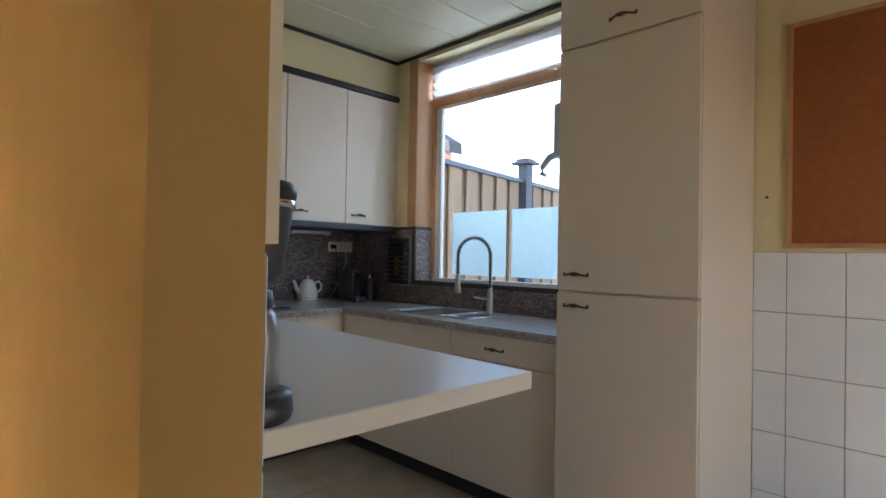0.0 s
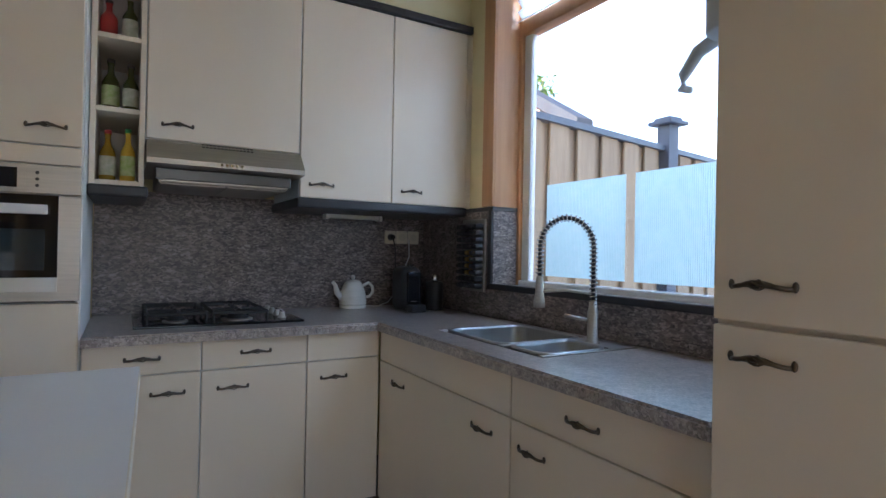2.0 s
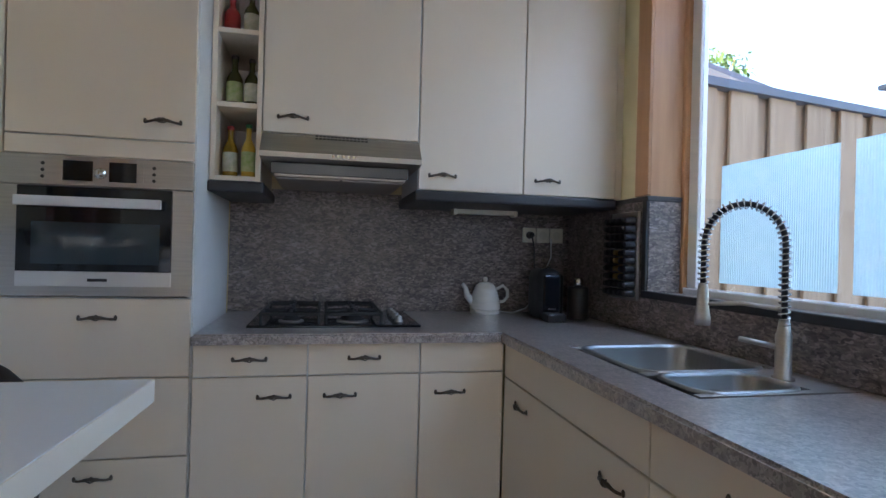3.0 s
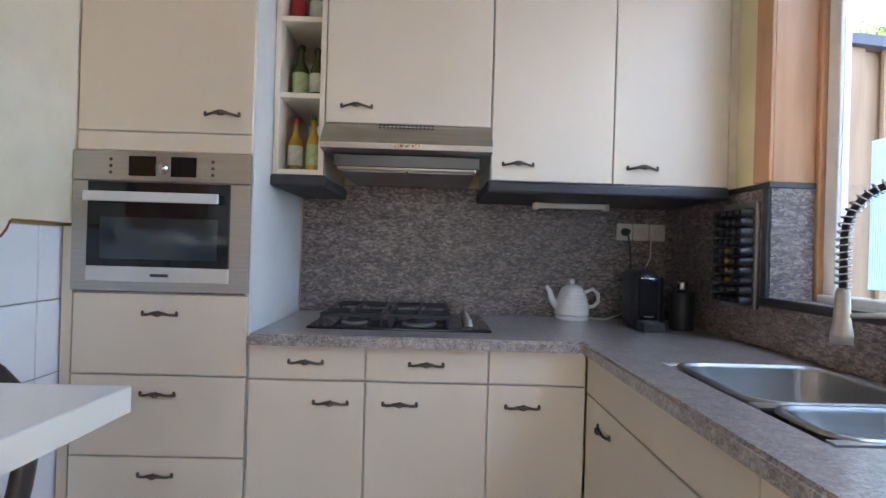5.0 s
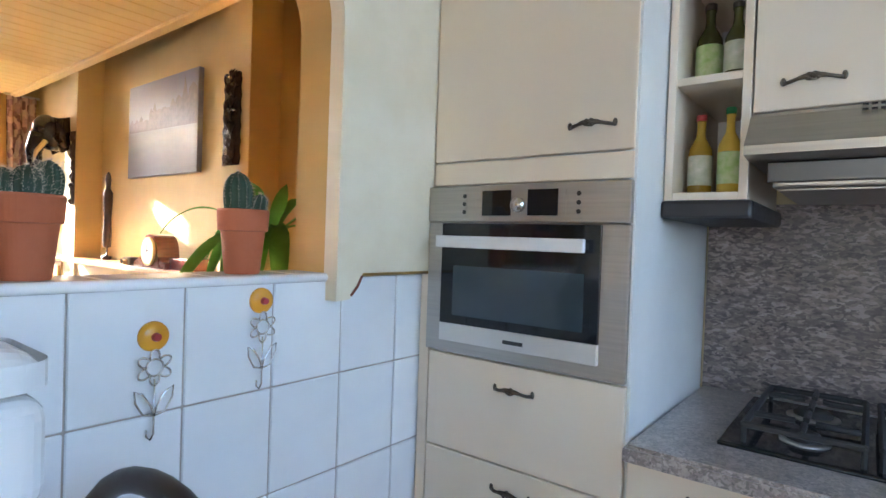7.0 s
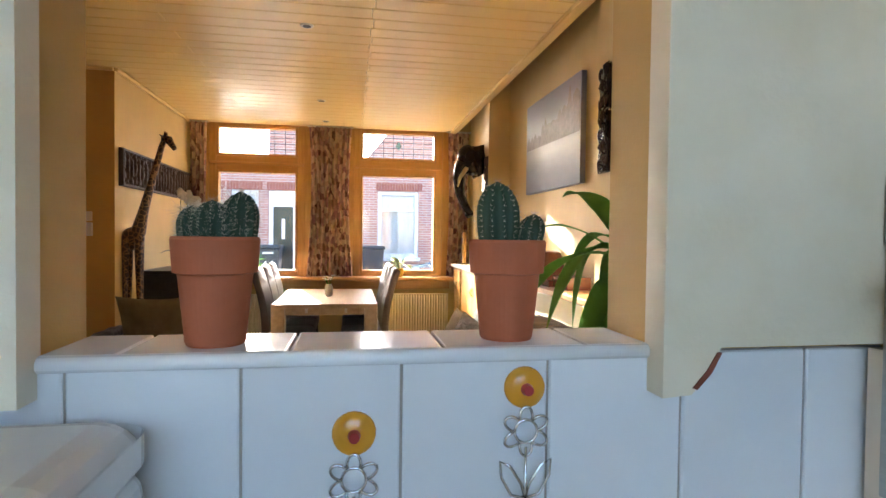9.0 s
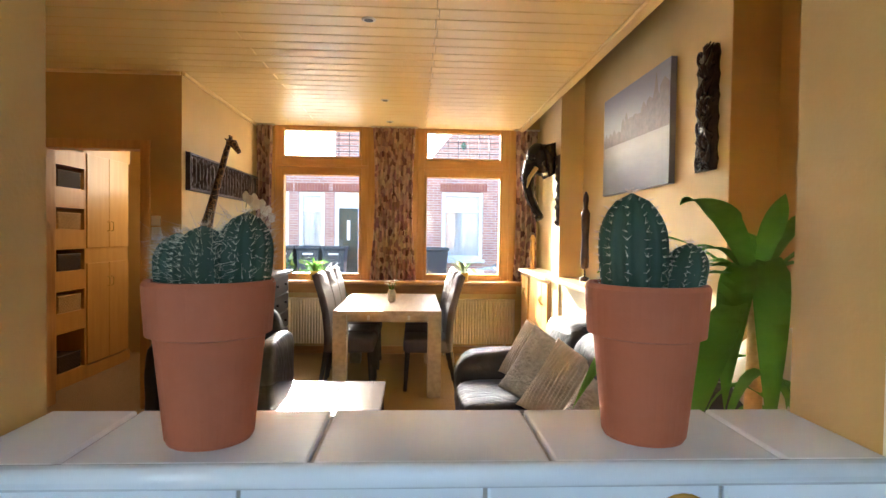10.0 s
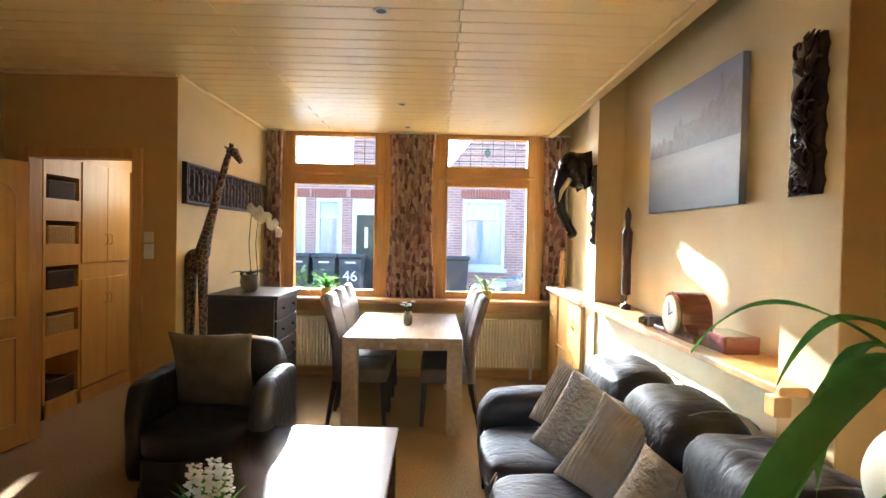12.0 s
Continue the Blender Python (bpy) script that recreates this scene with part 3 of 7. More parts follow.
setting("trim_reveal_panel", B(-2.885, -2.862, 2.69, 2.838, 1.068, 1.45), M_granite, "speckled grey panel in the window reveal", "trim")
setting("trim_reveal_edge", B(-2.893, -2.858, 2.678, 2.84, 1.45, 1.472, 0.004), M_blacktrim, "black edging strip", "trim")
setting("trim_reveal_edge_upright", B(-2.898, -2.866, 2.678, 2.694, 1.05, 1.46, 0.004), M_blacktrim, "black edging strip", "trim")
setting("trim_wall_edge", B(-3.13, -2.893, 2.68, 2.694, 1.45, 1.472, 0.004), M_blacktrim, "black edging strip", "trim")
setting("splashback_west", B(-3.62, -3.607, 0.93, 2.69, 0.9, 1.5), M_granite, "speckled grey-pink splashback", "splashback")
setting("splashback_hob", B(-3.607, -3.602, 1.1, 1.75, 0.9, 1.16), M_granite, "speckled panel behind the hob", "splashback")
bm = box(bmesh.new(), -3.607, -2.895, 2.68, 2.69, 0.9, 1.45)
box(bm, -2.895, -1.23, 2.68, 2.69, 0.9, 1.05)
setting("splashback_north", bm, M_granite, "speckled grey-pink splashback", "splashback")

# ---- kitchen units ----
def handle_mesh():
    """A bowed bronze handle with a basket-twist middle; lies along x, bows to +y."""
    bm = bmesh.new()
    pts = []
    for i in range(13):
        u = -1 + i / 6
        pts.append((u * 0.055, 0.02 - 0.016 * abs(u) ** 3 if abs(u) < 0.97 else 0.001, 0.004 * math.cos(u * 3.1)))
    tube(bm, pts, [0.0045 if abs(p[0]) > 0.02 else 0.006 for p in pts], 8)
    for k in range(4):
        ph = k * math.pi / 2
        tube(bm, [(-0.02 + 0.04 * i / 8, 0.02 + 0.009 * math.sin(math.pi * i / 8) * math.cos(ph + i * 0.5), 0.002 + 0.009 * math.sin(math.pi * i / 8) * math.sin(ph + i * 0.5)) for i in range(9)], 0.0022, 5)
    for sx in (-1, 1):
        blob(bm, (sx * 0.057, 0.003, 0.0), (0.006, 0.004, 0.01), 8, 6)
    me = bpy.data.meshes.new("handle")
    bmesh.ops.recalc_face_normals(bm, faces=bm.faces)
    for fc in bm.faces:
        fc.smooth = True
    bm.to_mesh(me)
    bm.free()
    me.materials.append(M_bronze)
    return me
HANDLE = handle_mesh()

def handle(parent, x, y, z, turn):
    h = new("handle", HANDLE)
    h.parent = parent
    h.matrix_basis = obj_matrix(parent).inverted() @ pose(x, y, z, 0, 0, turn)
    h["label"] = "bowed dark bronze handle"
    return h

def front_x(u, name, y0, y1, z0, z1, hy=None, hz=None, xf=-2.9):
    """A door or drawer front that faces +x."""
    d = part(name, B(xf - 0.018, xf, y0 + 0.0025, y1 - 0.0025, z0 + 0.0025, z1 - 0.0025, 0.003), M_cab, u)
    if hy is not None:
        handle(d, xf, hy, hz, -90)

def front_y(u, name, x0, x1, z0, z1, hx=None, hz=None, yf=2.087):
    """A door or drawer front that faces -y."""
    d = part(name, B(x0 + 0.0025, x1 - 0.0025, yf, yf + 0.018, z0 + 0.0025, z1 - 0.0025, 0.003), M_cab, u)
    if hx is not None:
        handle(d, hx, yf, hz, 180)

GK = "fitted kitchen units"
u = thing("oven_cabinet", (-3.25, 0.63, 0), "tall cream oven cabinet with drawers below", "cabinet", GK)
part("body", B(-3.6, -2.92, 0.325, 0.925, 0.1, 1.03), M_cabside, u)
part("side_panel", B(-3.6, -2.905, 0.908, 0.926, 1.03, CEIL - 0.06), M_cabside, u, "white side panel")
part("side_panel", B(-3.6, -2.903, 0.292, 0.3265, 0.1, 1.25), M_cab, u)
part("side_panel", B(-3.6, -2.903, 0.327 - 0.0015, 0.3265, 1.25, CEIL - 0.06), M_cab, u)
part("top_body", B(-3.6, -2.92, 0.327, 0.908, 1.51, CEIL - 0.06), M_cabside, u)
part("plinth", B(-3.6, -2.95, 0.325, 0.925, 0, 0.1), M_blacktrim, u)
front_x(u, "drawer", 0.33, 0.922, 0.753, 1.03, 0.625, 0.962)
front_x(u, "drawer", 0.33, 0.922, 0.476, 0.753, 0.625, 0.69)
front_x(u, "drawer", 0.33, 0.922, 0.2, 0.476, 0.625, 0.415)
front_x(u, "kick_panel", 0.33, 0.922, 0.1, 0.2)
front_x(u, "filler_panel", 0.33, 0.922, 1.51, 1.578)
front_x(u, "door", 0.33, 0.922, 1.578, CEIL - 0.07, 0.815, 1.645)

def base_unit(y0, y1, hd, hp):
    u = thing("base_cabinet", (-3.25, (y0 + y1) / 2, 0), "cream base cabinet with a drawer above a door", "cabinet", GK)
    part("body", B(-3.6, -2.92, y0, y1, 0.1, 0.868), M_cabside, u)
    part("plinth", B(-3.6, -2.96, y0, y1, 0, 0.1), M_blacktrim, u, "black plinth")
    front_x(u, "drawer", y0, y1, 0.749, 0.868, hd, 0.812)
    front_x(u, "door", y0, y1, 0.1, 0.749, hp, 0.675)
base_unit(0.928, 1.326, 1.122, 1.21)
base_unit(1.326, 1.746, 1.533, 1.446)
base_unit(1.746, 2.085, None, 1.867)

def base_unit_n(x0, x1, hd, hp, ht=None):
    u = thing("base_cabinet", ((x0 + x1) / 2, 2.4, 0), "cream base cabinet below the sink counter", "cabinet", GK)
    bm = B(x0, x1, 2.105, 2.67, 0.1, 0.735)
    for q in ((x0, x0 + 0.018, 2.105, 2.67), (x1 - 0.018, x1, 2.105, 2.67), (x0 + 0.018, x1 - 0.018, 2.105, 2.123), (x0 + 0.018, x1 - 0.018, 2.652, 2.67)):
        box(bm, *q, 0.735, 0.868)
    part("body", bm, M_cabside, u)
    part("plinth", B(x0, x1, 2.15, 2.67, 0, 0.1), M_blacktrim, u, "black plinth")
    front_y(u, "drawer", x0, x1, 0.73, 0.868, hd, 0.795)
    for a, b, c in hp:
        front_y(u, "door", a, b, 0.1, 0.73, c, 0.655)
base_unit_n(-2.9, -1.909, None, ((-2.9, -1.909, -2.063),))
base_unit_n(-1.909, -1.235, -1.607, ((-1.909, -1.235, -1.807),))
handle(bpy.data.objects["base_cabinet.003"], -2.70, 2.087, 0.66, 180)

# L-shaped worktop with a rounded nose and a cut-out for the sink
bm = bmesh.new()
gx = (-3.605, -2.875, -2.565, -1.905, -1.235)
gy = (0.928, 2.062, 2.21, 2.64, 2.68)
gv = {}
for i in range(4):
    for j in range(4):
        if (i > 0 and j == 0) or (i == 2 and j == 2):
            continue
        q = [gv.setdefault(k, bm.verts.new((gx[k[0]], gy[k[1]], 0.868)) if k not in gv else gv[k]) for k in ((i, j), (i + 1, j), (i + 1, j + 1), (i, j + 1))]
        bm.faces.new(q)
ext = bmesh.ops.extrude_face_region(bm, geom=bm.faces[:])
for v in ext["geom"]:
    if isinstance(v, bmesh.types.BMVert):
        v.co.z = 0.906
bmesh.ops.recalc_face_normals(bm, faces=bm.faces)
edge = [e for e in bm.edges if all(v.co.z > 0.9 for v in e.verts) and len(e.link_faces) == 2 and abs(e.link_faces[0].normal.dot(e.link_faces[1].normal)) < 0.1]
bmesh.ops.bevel(bm, geom=edge, offset=0.008, segments=3, affect="EDGES")
tagged(part("worktop", bm, M_gtop), "speckled grey-pink L-shaped kitchen worktop", "worktop")

# sink
def basin(bm, x0, x1, y0, y1, z, depth, r):
    def ring(o, zz):
        pts = arc(x1 - r + 0, y1 - r, r + o, 0, 90, 6) + arc(x0 + r, y1 - r, r + o, 90, 180, 6) + arc(x0 + r, y0 + r, r + o, 180, 270, 6) + arc(x1 - r, y0 + r, r + o, 270, 360, 6)
        return [bm.verts.new((p[0], p[1], zz)) for p in pts]
    rings = [ring(0.022, z), ring(0.02, z + 0.006), ring(0.004, z + 0.006), ring(0.0, z - 0.005), ring(-0.015, z - depth + 0.03), ring(-0.045, z - depth)]
    for a, b in zip(rings, rings[1:]):
        for k in range(len(a)):
            j = (k + 1) % len(a)
            bm.faces.new((a[k], a[j], b[j], b[k]))
    bm.faces.new(rings[-1])
sk = thing("kitchen_sink", (-2.28, 2.4, 0.905), "stainless steel sink with one large and one small bowl", "sink")
bm = bmesh.new()
basin(bm, -2.54, -2.16, 2.235, 2.615, 0.905, 0.16, 0.06)
part("large_bowl", bm, M_sink, sk, smooth=True)
bm = bmesh.new()
basin(bm, -2.11, -1.935, 2.24, 2.51, 0.9065, 0.10, 0.05)
part("small_bowl", bm, M_sink, sk, smooth=True)
bm = box(bmesh.new(), -2.155, -2.115, 2.21, 2.64, 0.902, 0.908)
box(bm, -2.115, -1.905, 2.535, 2.64, 0.902, 0.908)
box(bm, -1.93, -1.905, 2.21, 2.535, 0.902, 0.908)
part("drainer_deck", bm, M_steel, sk)
part("drain", lathe(bmesh.new(), ((0.04, 0), (0.04, 0.006), (0.03, 0.008), (0.005, 0.004)), (-2.35, 2.42, 0.746)), M_chrome, sk, smooth=True)

# spring tap
tp = thing("kitchen_tap", (-2.035, 2.555, 0.905), "brushed steel kitchen tap with a spring neck", "tap")
bx, by = -2.035, 2.555
ux, uy = -0.78, -0.62
part("base", lathe(bmesh.new(), ((0.028, 0), (0.028, 0.01), (0.02, 0.014), (0.02, 0.12), (0.017, 0.125), (0.012, 0.16)), (bx, by, 0.905)), M_steel, tp, smooth=True)
neck = [(bx, by, 1.05), (bx, by, 1.26)] + [(bx + ux * r, by + uy * r, 1.26 + 0.112 * math.sin(a)) for r, a in [(0.1 - 0.1 * math.cos(math.pi * i / 14), math.pi * i / 14) for i in range(1, 15)]] + [(bx + ux * 0.2, by + uy * 0.2, 1.15)]
part("neck", tube(bmesh.new(), neck, 0.008, 8), M_black, tp, smooth=True)
coil = []
N = 420
L = [Vector(p) for p in neck]
seg = [(b - a).length for a, b in zip(L, L[1:])]
tot = sum(seg)
for i in range(N):
    s = tot * i / (N - 1)
    k = 0
    while k < len(seg) - 1 and s > seg[k]:
        s -= seg[k]
        k += 1
    p = L[k].lerp(L[k + 1], min(1, s / seg[k]))
    d = (L[k + 1] - L[k]).normalized()
    side = Vector((-uy, ux, 0)).normalized()
    up = d.cross(side)
    a = 2 * math.pi * i / 10
    coil.append(p + 0.0135 * (math.cos(a) * side + math.sin(a) * up))
part("spring", tube(bmesh.new(), coil, 0.0026, 5), M_chrome, tp, smooth=True)
part("spray_head", lathe(bmesh.new(), ((0.021, 0), (0.022, 0.02), (0.017, 0.05), (0.014, 0.11), (0.011, 0.12)), (bx + ux * 0.2, by + uy * 0.2, 1.03)), M_steel, tp, smooth=True)
part("holder_arm", tube(bmesh.new(), [(bx, by, 1.09), (bx + ux * 0.1, by + uy * 0.1, 1.1), (bx + ux * 0.2, by + uy * 0.2, 1.09)], 0.006, 8), M_steel, tp, smooth=True)
part("lever", tube(bmesh.new(), [(bx, by, 0.99), (bx - 0.03, by - 0.05, 1.0), (bx - 0.04, by - 0.1, 1.01)], 0.007, 8), M_steel, tp, smooth=True)

# wall units
def wall_unit(y0, y1, z0, z1, label, doors):
    u = thing("wall_cabinet", (-3.36, (y0 + y1) / 2, z0), label, "cabinet", GK)
    part("body", B(-3.6, -3.12, y0, y1, z0, z1), M_cabside, u)
    for a, b, hy, hz in doors:
        front_x(u, "door", a, b, z0, z1, hy, hz, -3.1)
    return u
wall_unit(1.122, 1.752, 1.675, 2.43, "cream wall cabinet above the cooker hood", ((1.122, 1.752, 1.24, 1.74),))
wu = wall_unit(1.754, 2.666, 1.475, 2.43, "cream double wall cabinet", ((1.754, 2.222, 1.858, 1.54), (2.222, 2.666, 2.335, 1.54)))
part("light_rail", B(-3.6, -3.085, 1.74, 2.668, 1.428, 1.475, 0.01), M_blacktrim, wu, "black rail below")
part("top_rail", B(-3.6, -3.08, 0.93, 2.69, 2.43, 2.47, 0.006), M_blacktrim, wu, "black rail along the top")
part("filler_strip", B(-3.13, -3.105, 2.668, 2.70, 1.472, 2.43, 0.002), M_cab, wu)
us = thing("under_cabinet_lamp", (-3.45, 2.05, 1.40), "white strip lamp under the wall cabinet, off", "lamp")
part("housing", B(-3.47, -3.42, 2.0, 2.3, 1.405, 1.428, 0.004), M_cream, us)
part("end_cap", B(-3.475, -3.415, 1.985, 2.005, 1.398, 1.428, 0.004), M_cream, us)
part("end_cap", B(-3.475, -3.415, 2.295, 2.315, 1.398, 1.428, 0.004), M_cream, us)

os_ = thing("open_shelf_unit", (-3.36, 1.03, 1.475), "narrow open cream shelf unit with bottles", "shelf", GK)
part("side", B(-3.6, -3.1, 0.93, 0.95, 1.475, 2.43, 0.002), M_cab, os_)
part("side", B(-3.6, -3.1, 1.10, 1.12, 1.475, 2.43, 0.002), M_cab, os_)
part("back", B(-3.6, -3.585, 0.95, 1.10, 1.475, 2.43), M_cabside, os_)
for z in (1.475, 1.765, 2.055, 2.41):
    part("shelf", B(-3.585, -3.103, 0.95, 1.10, z, z + 0.02, 0.002), M_cab, os_)
part("light_rail", B(-3.6, -3.085, 0.925, 1.135, 1.428, 1.475, 0.01), M_blacktrim, os_, "black rail below")

# cooker hood
hd = thing("cooker_hood", (-3.36, 1.44, 1.5), "brushed steel under-cabinet cooker hood", "cooker hood")
part("front", slab(bmesh.new(), [(-3.6, 1.672), (-3.095, 1.672), (-3.07, 1.66), (-3.0, 1.585), (-3.0, 1.565), (-3.05, 1.56), (-3.6, 1.56)], "y", 1.125, 1.75), M_steel, hd)
part("filter_box", B(-3.58, -3.1, 1.17, 1.70, 1.5, 1.56, 0.006), M_steel, hd, "grey filter panel")
part("glass_visor", B(-3.10, -3.088, 1.16, 1.71, 1.512, 1.558, 0.003), M_dsteel, hd, "smoked pull-out visor")
for fa, fb in ((1.18, 1.43), (1.44, 1.69)):
    part("filter_panel", B(-3.56, -3.11, fa, fb, 1.494, 1.4995, 0.002), M_steel, hd, "grey mesh filter")
for i in range(14):
    for j in range(2):
        part("vent_slot", B(-3.072 + 0.012 * j, -3.066 + 0.012 * j, 1.33 + i * 0.015, 1.34 + i * 0.015, 1.664 - 0.013 * j, 1.668 - 0.013 * j), M_black, hd)
for i in range(5):
    bm = bmesh.new()
    tube(bm, [(-3.002, 1.40 + i * 0.02, 1.576), (-2.993, 1.40 + i * 0.02, 1.576)], 0.006, 10)
    part("button", bm, M_chrome, hd)

# hob
hb = thing("gas_hob", (-3.25, 1.42, 0.905), "black glass gas hob with iron pan supports", "hob")
part("plate", B(-3.53, -3.03, 1.09, 1.77, 0.905, 0.916, 0.004), M_blackglass, hb)
for cx, cy, r in ((-3.40, 1.25, 0.045), (-3.16, 1.25, 0.038), (-3.40, 1.5, 0.038), (-3.16, 1.5, 0.05)):
    b = part("burner", lathe(bmesh.new(), ((r, 0), (r, 0.012), (r * 0.8, 0.014), (r * 0.8, 0.022), (r * 0.4, 0.026)), (cx, cy, 0.916)), M_iron, hb, smooth=True)
    part("burner_ring", lathe(bmesh.new(), ((r * 1.35, 0), (r * 1.35, 0.004), (r * 1.05, 0.007)), (cx, cy, 0.916)), M_steel, b, smooth=True)
for cy in (1.25, 1.5):
    bm = bmesh.new()
    for xx in (-3.5, -3.06):
        tube(bm, [(xx, cy - 0.11, 0.957), (xx, cy + 0.11, 0.957)], 0.008, 6)
        for yy in (cy - 0.11, cy + 0.11):
            tube(bm, [(xx, yy, 0.916), (xx, yy, 0.957)], 0.006, 6)
    for yy in (cy - 0.11, cy + 0.11):
        tube(bm, [(-3.5, yy, 0.957), (-3.06, yy, 0.957)], 0.008, 6)
    for xx in (-3.40, -3.16):
        for a in range(4):
            an = a * math.pi / 2
            tube(bm, [(xx + 0.02 * math.cos(an), cy + 0.02 * math.sin(an), 0.962), (xx + 0.105 * math.cos(an), cy + 0.105 * math.sin(an), 0.96)], 0.0075, 6)
    part("pan_support", bm, M_iron, hb)
for i in range(4):
    part("knob", lathe(bmesh.new(), ((0.019, 0), (0.019, 0.006), (0.015, 0.008), (0.013, 0.026), (0.01, 0.028)), (-3.42 + i * 0.1, 1.69, 0.916), 16), M_steel, hb, smooth=True)

# built-in oven
M_pale = plain("pale_satin_steel", (0.72, 0.70, 0.67), None, 0.4, 0.6, relief=0.02)
ov = thing("built_in_oven", (-2.9, 0.625, 1.04), "stainless steel built-in compact oven with a dark glass door", "oven")
part("body", B(-3.4, -2.905, 0.335, 0.905, 1.035, 1.508), M_steel, ov)
part("control_panel", B(-2.905, -2.885, 0.327, 0.922, 1.408, 1.507, 0.002), M_steel, ov)
part("surround", B(-2.905, -2.889, 0.327, 0.922, 1.037, 1.405, 0.002), M_steel, ov)
dr = part("door_glass", B(-2.889, -2.877, 0.385, 0.857, 1.12, 1.403, 0.002), M_blackglass, ov)
part("window", B(-2.877, -2.875, 0.43, 0.82, 1.145, 1.285), M_ovenwin, dr, "dark reflecting oven window")
part("bottom_strip", B(-2.889, -2.876, 0.385, 0.857, 1.07, 1.12, 0.002), M_pale, ov, "lighter steel strip below the door")
part("emblem", B(-2.876, -2.8745, 0.60, 0.66, 1.087, 1.097), M_black, ov, "small dark maker's mark bar")
bm = bmesh.new()
box(bm, -2.855, -2.84, 0.39, 0.83, 1.335, 1.368, 0.003)
for yy in (0.41, 0.81):
    box(bm, -2.878, -2.85, yy - 0.008, yy + 0.008, 1.342, 1.36)
part("door_handle", bm, M_gloss, ov, "pale satin bar handle")
for a, b in ((0.515, 0.605), (0.655, 0.74)):
    part("display", B(-2.886, -2.883, a, b, 1.425, 1.492), M_blackglass, ov)
part("dial", tube(bmesh.new(), [(-2.886, 0.63, 1.452), (-2.868, 0.63, 1.452)], 0.019, 20), M_chrome, ov, smooth=True)
for a, b in ((0.495, 0.512), (0.745, 0.762)):
    for k in range(3):
        part("key", B(-2.886, -2.883, a, b, 1.427 + k * 0.022, 1.446 + k * 0.022), M_steel, ov)
for yy in (0.455, 0.795):
    for k in range(3):
        part("lamp_mark", tube(bmesh.new(), [(-2.886, yy, 1.435 + k * 0.022), (-2.8835, yy, 1.435 + k * 0.022)], 0.006, 10), M_black, ov)

# tall larder unit beside the window
lu = thing("tall_cabinet", (-0.93, 2.37, 0), "tall cream larder cabinet with two doors", "cabinet", GK)
part("body", B(-1.228, -0.62, 2.07, 2.69, 0.1, CEIL - 0.03), M_cab, lu)
part("plinth", B(-1.228, -0.62, 2.11, 2.69, 0, 0.1), M_blacktrim, lu)
part("corner_strip", B(-1.232, -0.616, 2.046, 2.07, CEIL - 0.05, CEIL - 0.005), M_blacktrim, lu, "black top strip")
front_y(lu, "lower_door", -1.228, -0.62, 0.1, 1.108, -1.13, 1.05, 2.05)
front_y(lu, "upper_door", -1.228, -0.62, 1.113, 2.165, -1.13, 1.185, 2.05)
front_y(lu, "top_flap", -1.228, -0.62, 2.17, CEIL - 0.06, -0.93, 2.245, 2.05)

# bar table along the hatch wall
bt = thing("bar_table", (-1.25, 0.66, 0), "white laminate bar table against the tiled wall", "table")
TT = [(-1.87, 0.29), (-0.632, 0.29), (-0.632, 1.038), (-1.868, 1.088)]
part("tabletop", slab(bmesh.new(), TT, "z", 0.945, 0.985), M_white, bt)
# edge strips carry the painted warm light
part("edge_band", B(-0.632, -0.63, 0.29, 1.038, 0.9455, 0.984), M_band, bt, "white edge band coloured as if warmly lit")
bm = B(-1.24, 0.0, 0.0, 0.002, 0.9455, 0.984)
bm.transform(Matrix.Translation((-0.63, 1.038, 0)) @ Matrix.Rotation(math.atan2(-0.05, 1.238), 4, "Z"))
part("edge_band", bm, M_band, bt, "white edge band coloured as if warmly lit")
for xx, yy in ((-1.55, 0.5), (-0.95, 0.5)):
    part("leg", tube(bmesh.new(), [(xx, yy, 0), (xx, yy, 0.94)], 0.025, 14), M_steel, bt, smooth=True)

# ---- tiles ----
def tile_mesh(w, h):
    bm = B(-w / 2, w / 2, -0.004, 0.004, -h / 2, h / 2, 0.0025, 1)
    me = bpy.data.meshes.new("tile")
    bmesh.ops.recalc_face_normals(bm, faces=bm.faces)
    bm.to_mesh(me)
    bm.free()
    me.materials.append(M_tile)
    return me

def tiles(parent, x0, x1, ztop, y, flip, w=0.205, h=0.248, xstart=0.0):
    meshes = {}
    x = xstart
    while x > x0:
        x -= w
    while x < x1 - 0.01:
        a, b = max(x, x0), min(x + w, x1)
        if b - a > 0.02:
            z = ztop
            while z > 0.02:
                lo = max(z - h, 0.0)
                key = (round(b - a, 3), round(z - lo, 3))
                if key not in meshes:
                    meshes[key] = tile_mesh(key[0] - 0.004, key[1] - 0.004)
                t = new("tile", meshes[key])
                t.parent = parent
                t.matrix_basis = pose((a + b) / 2, y, (z + lo) / 2)
                z -= h
        x += w

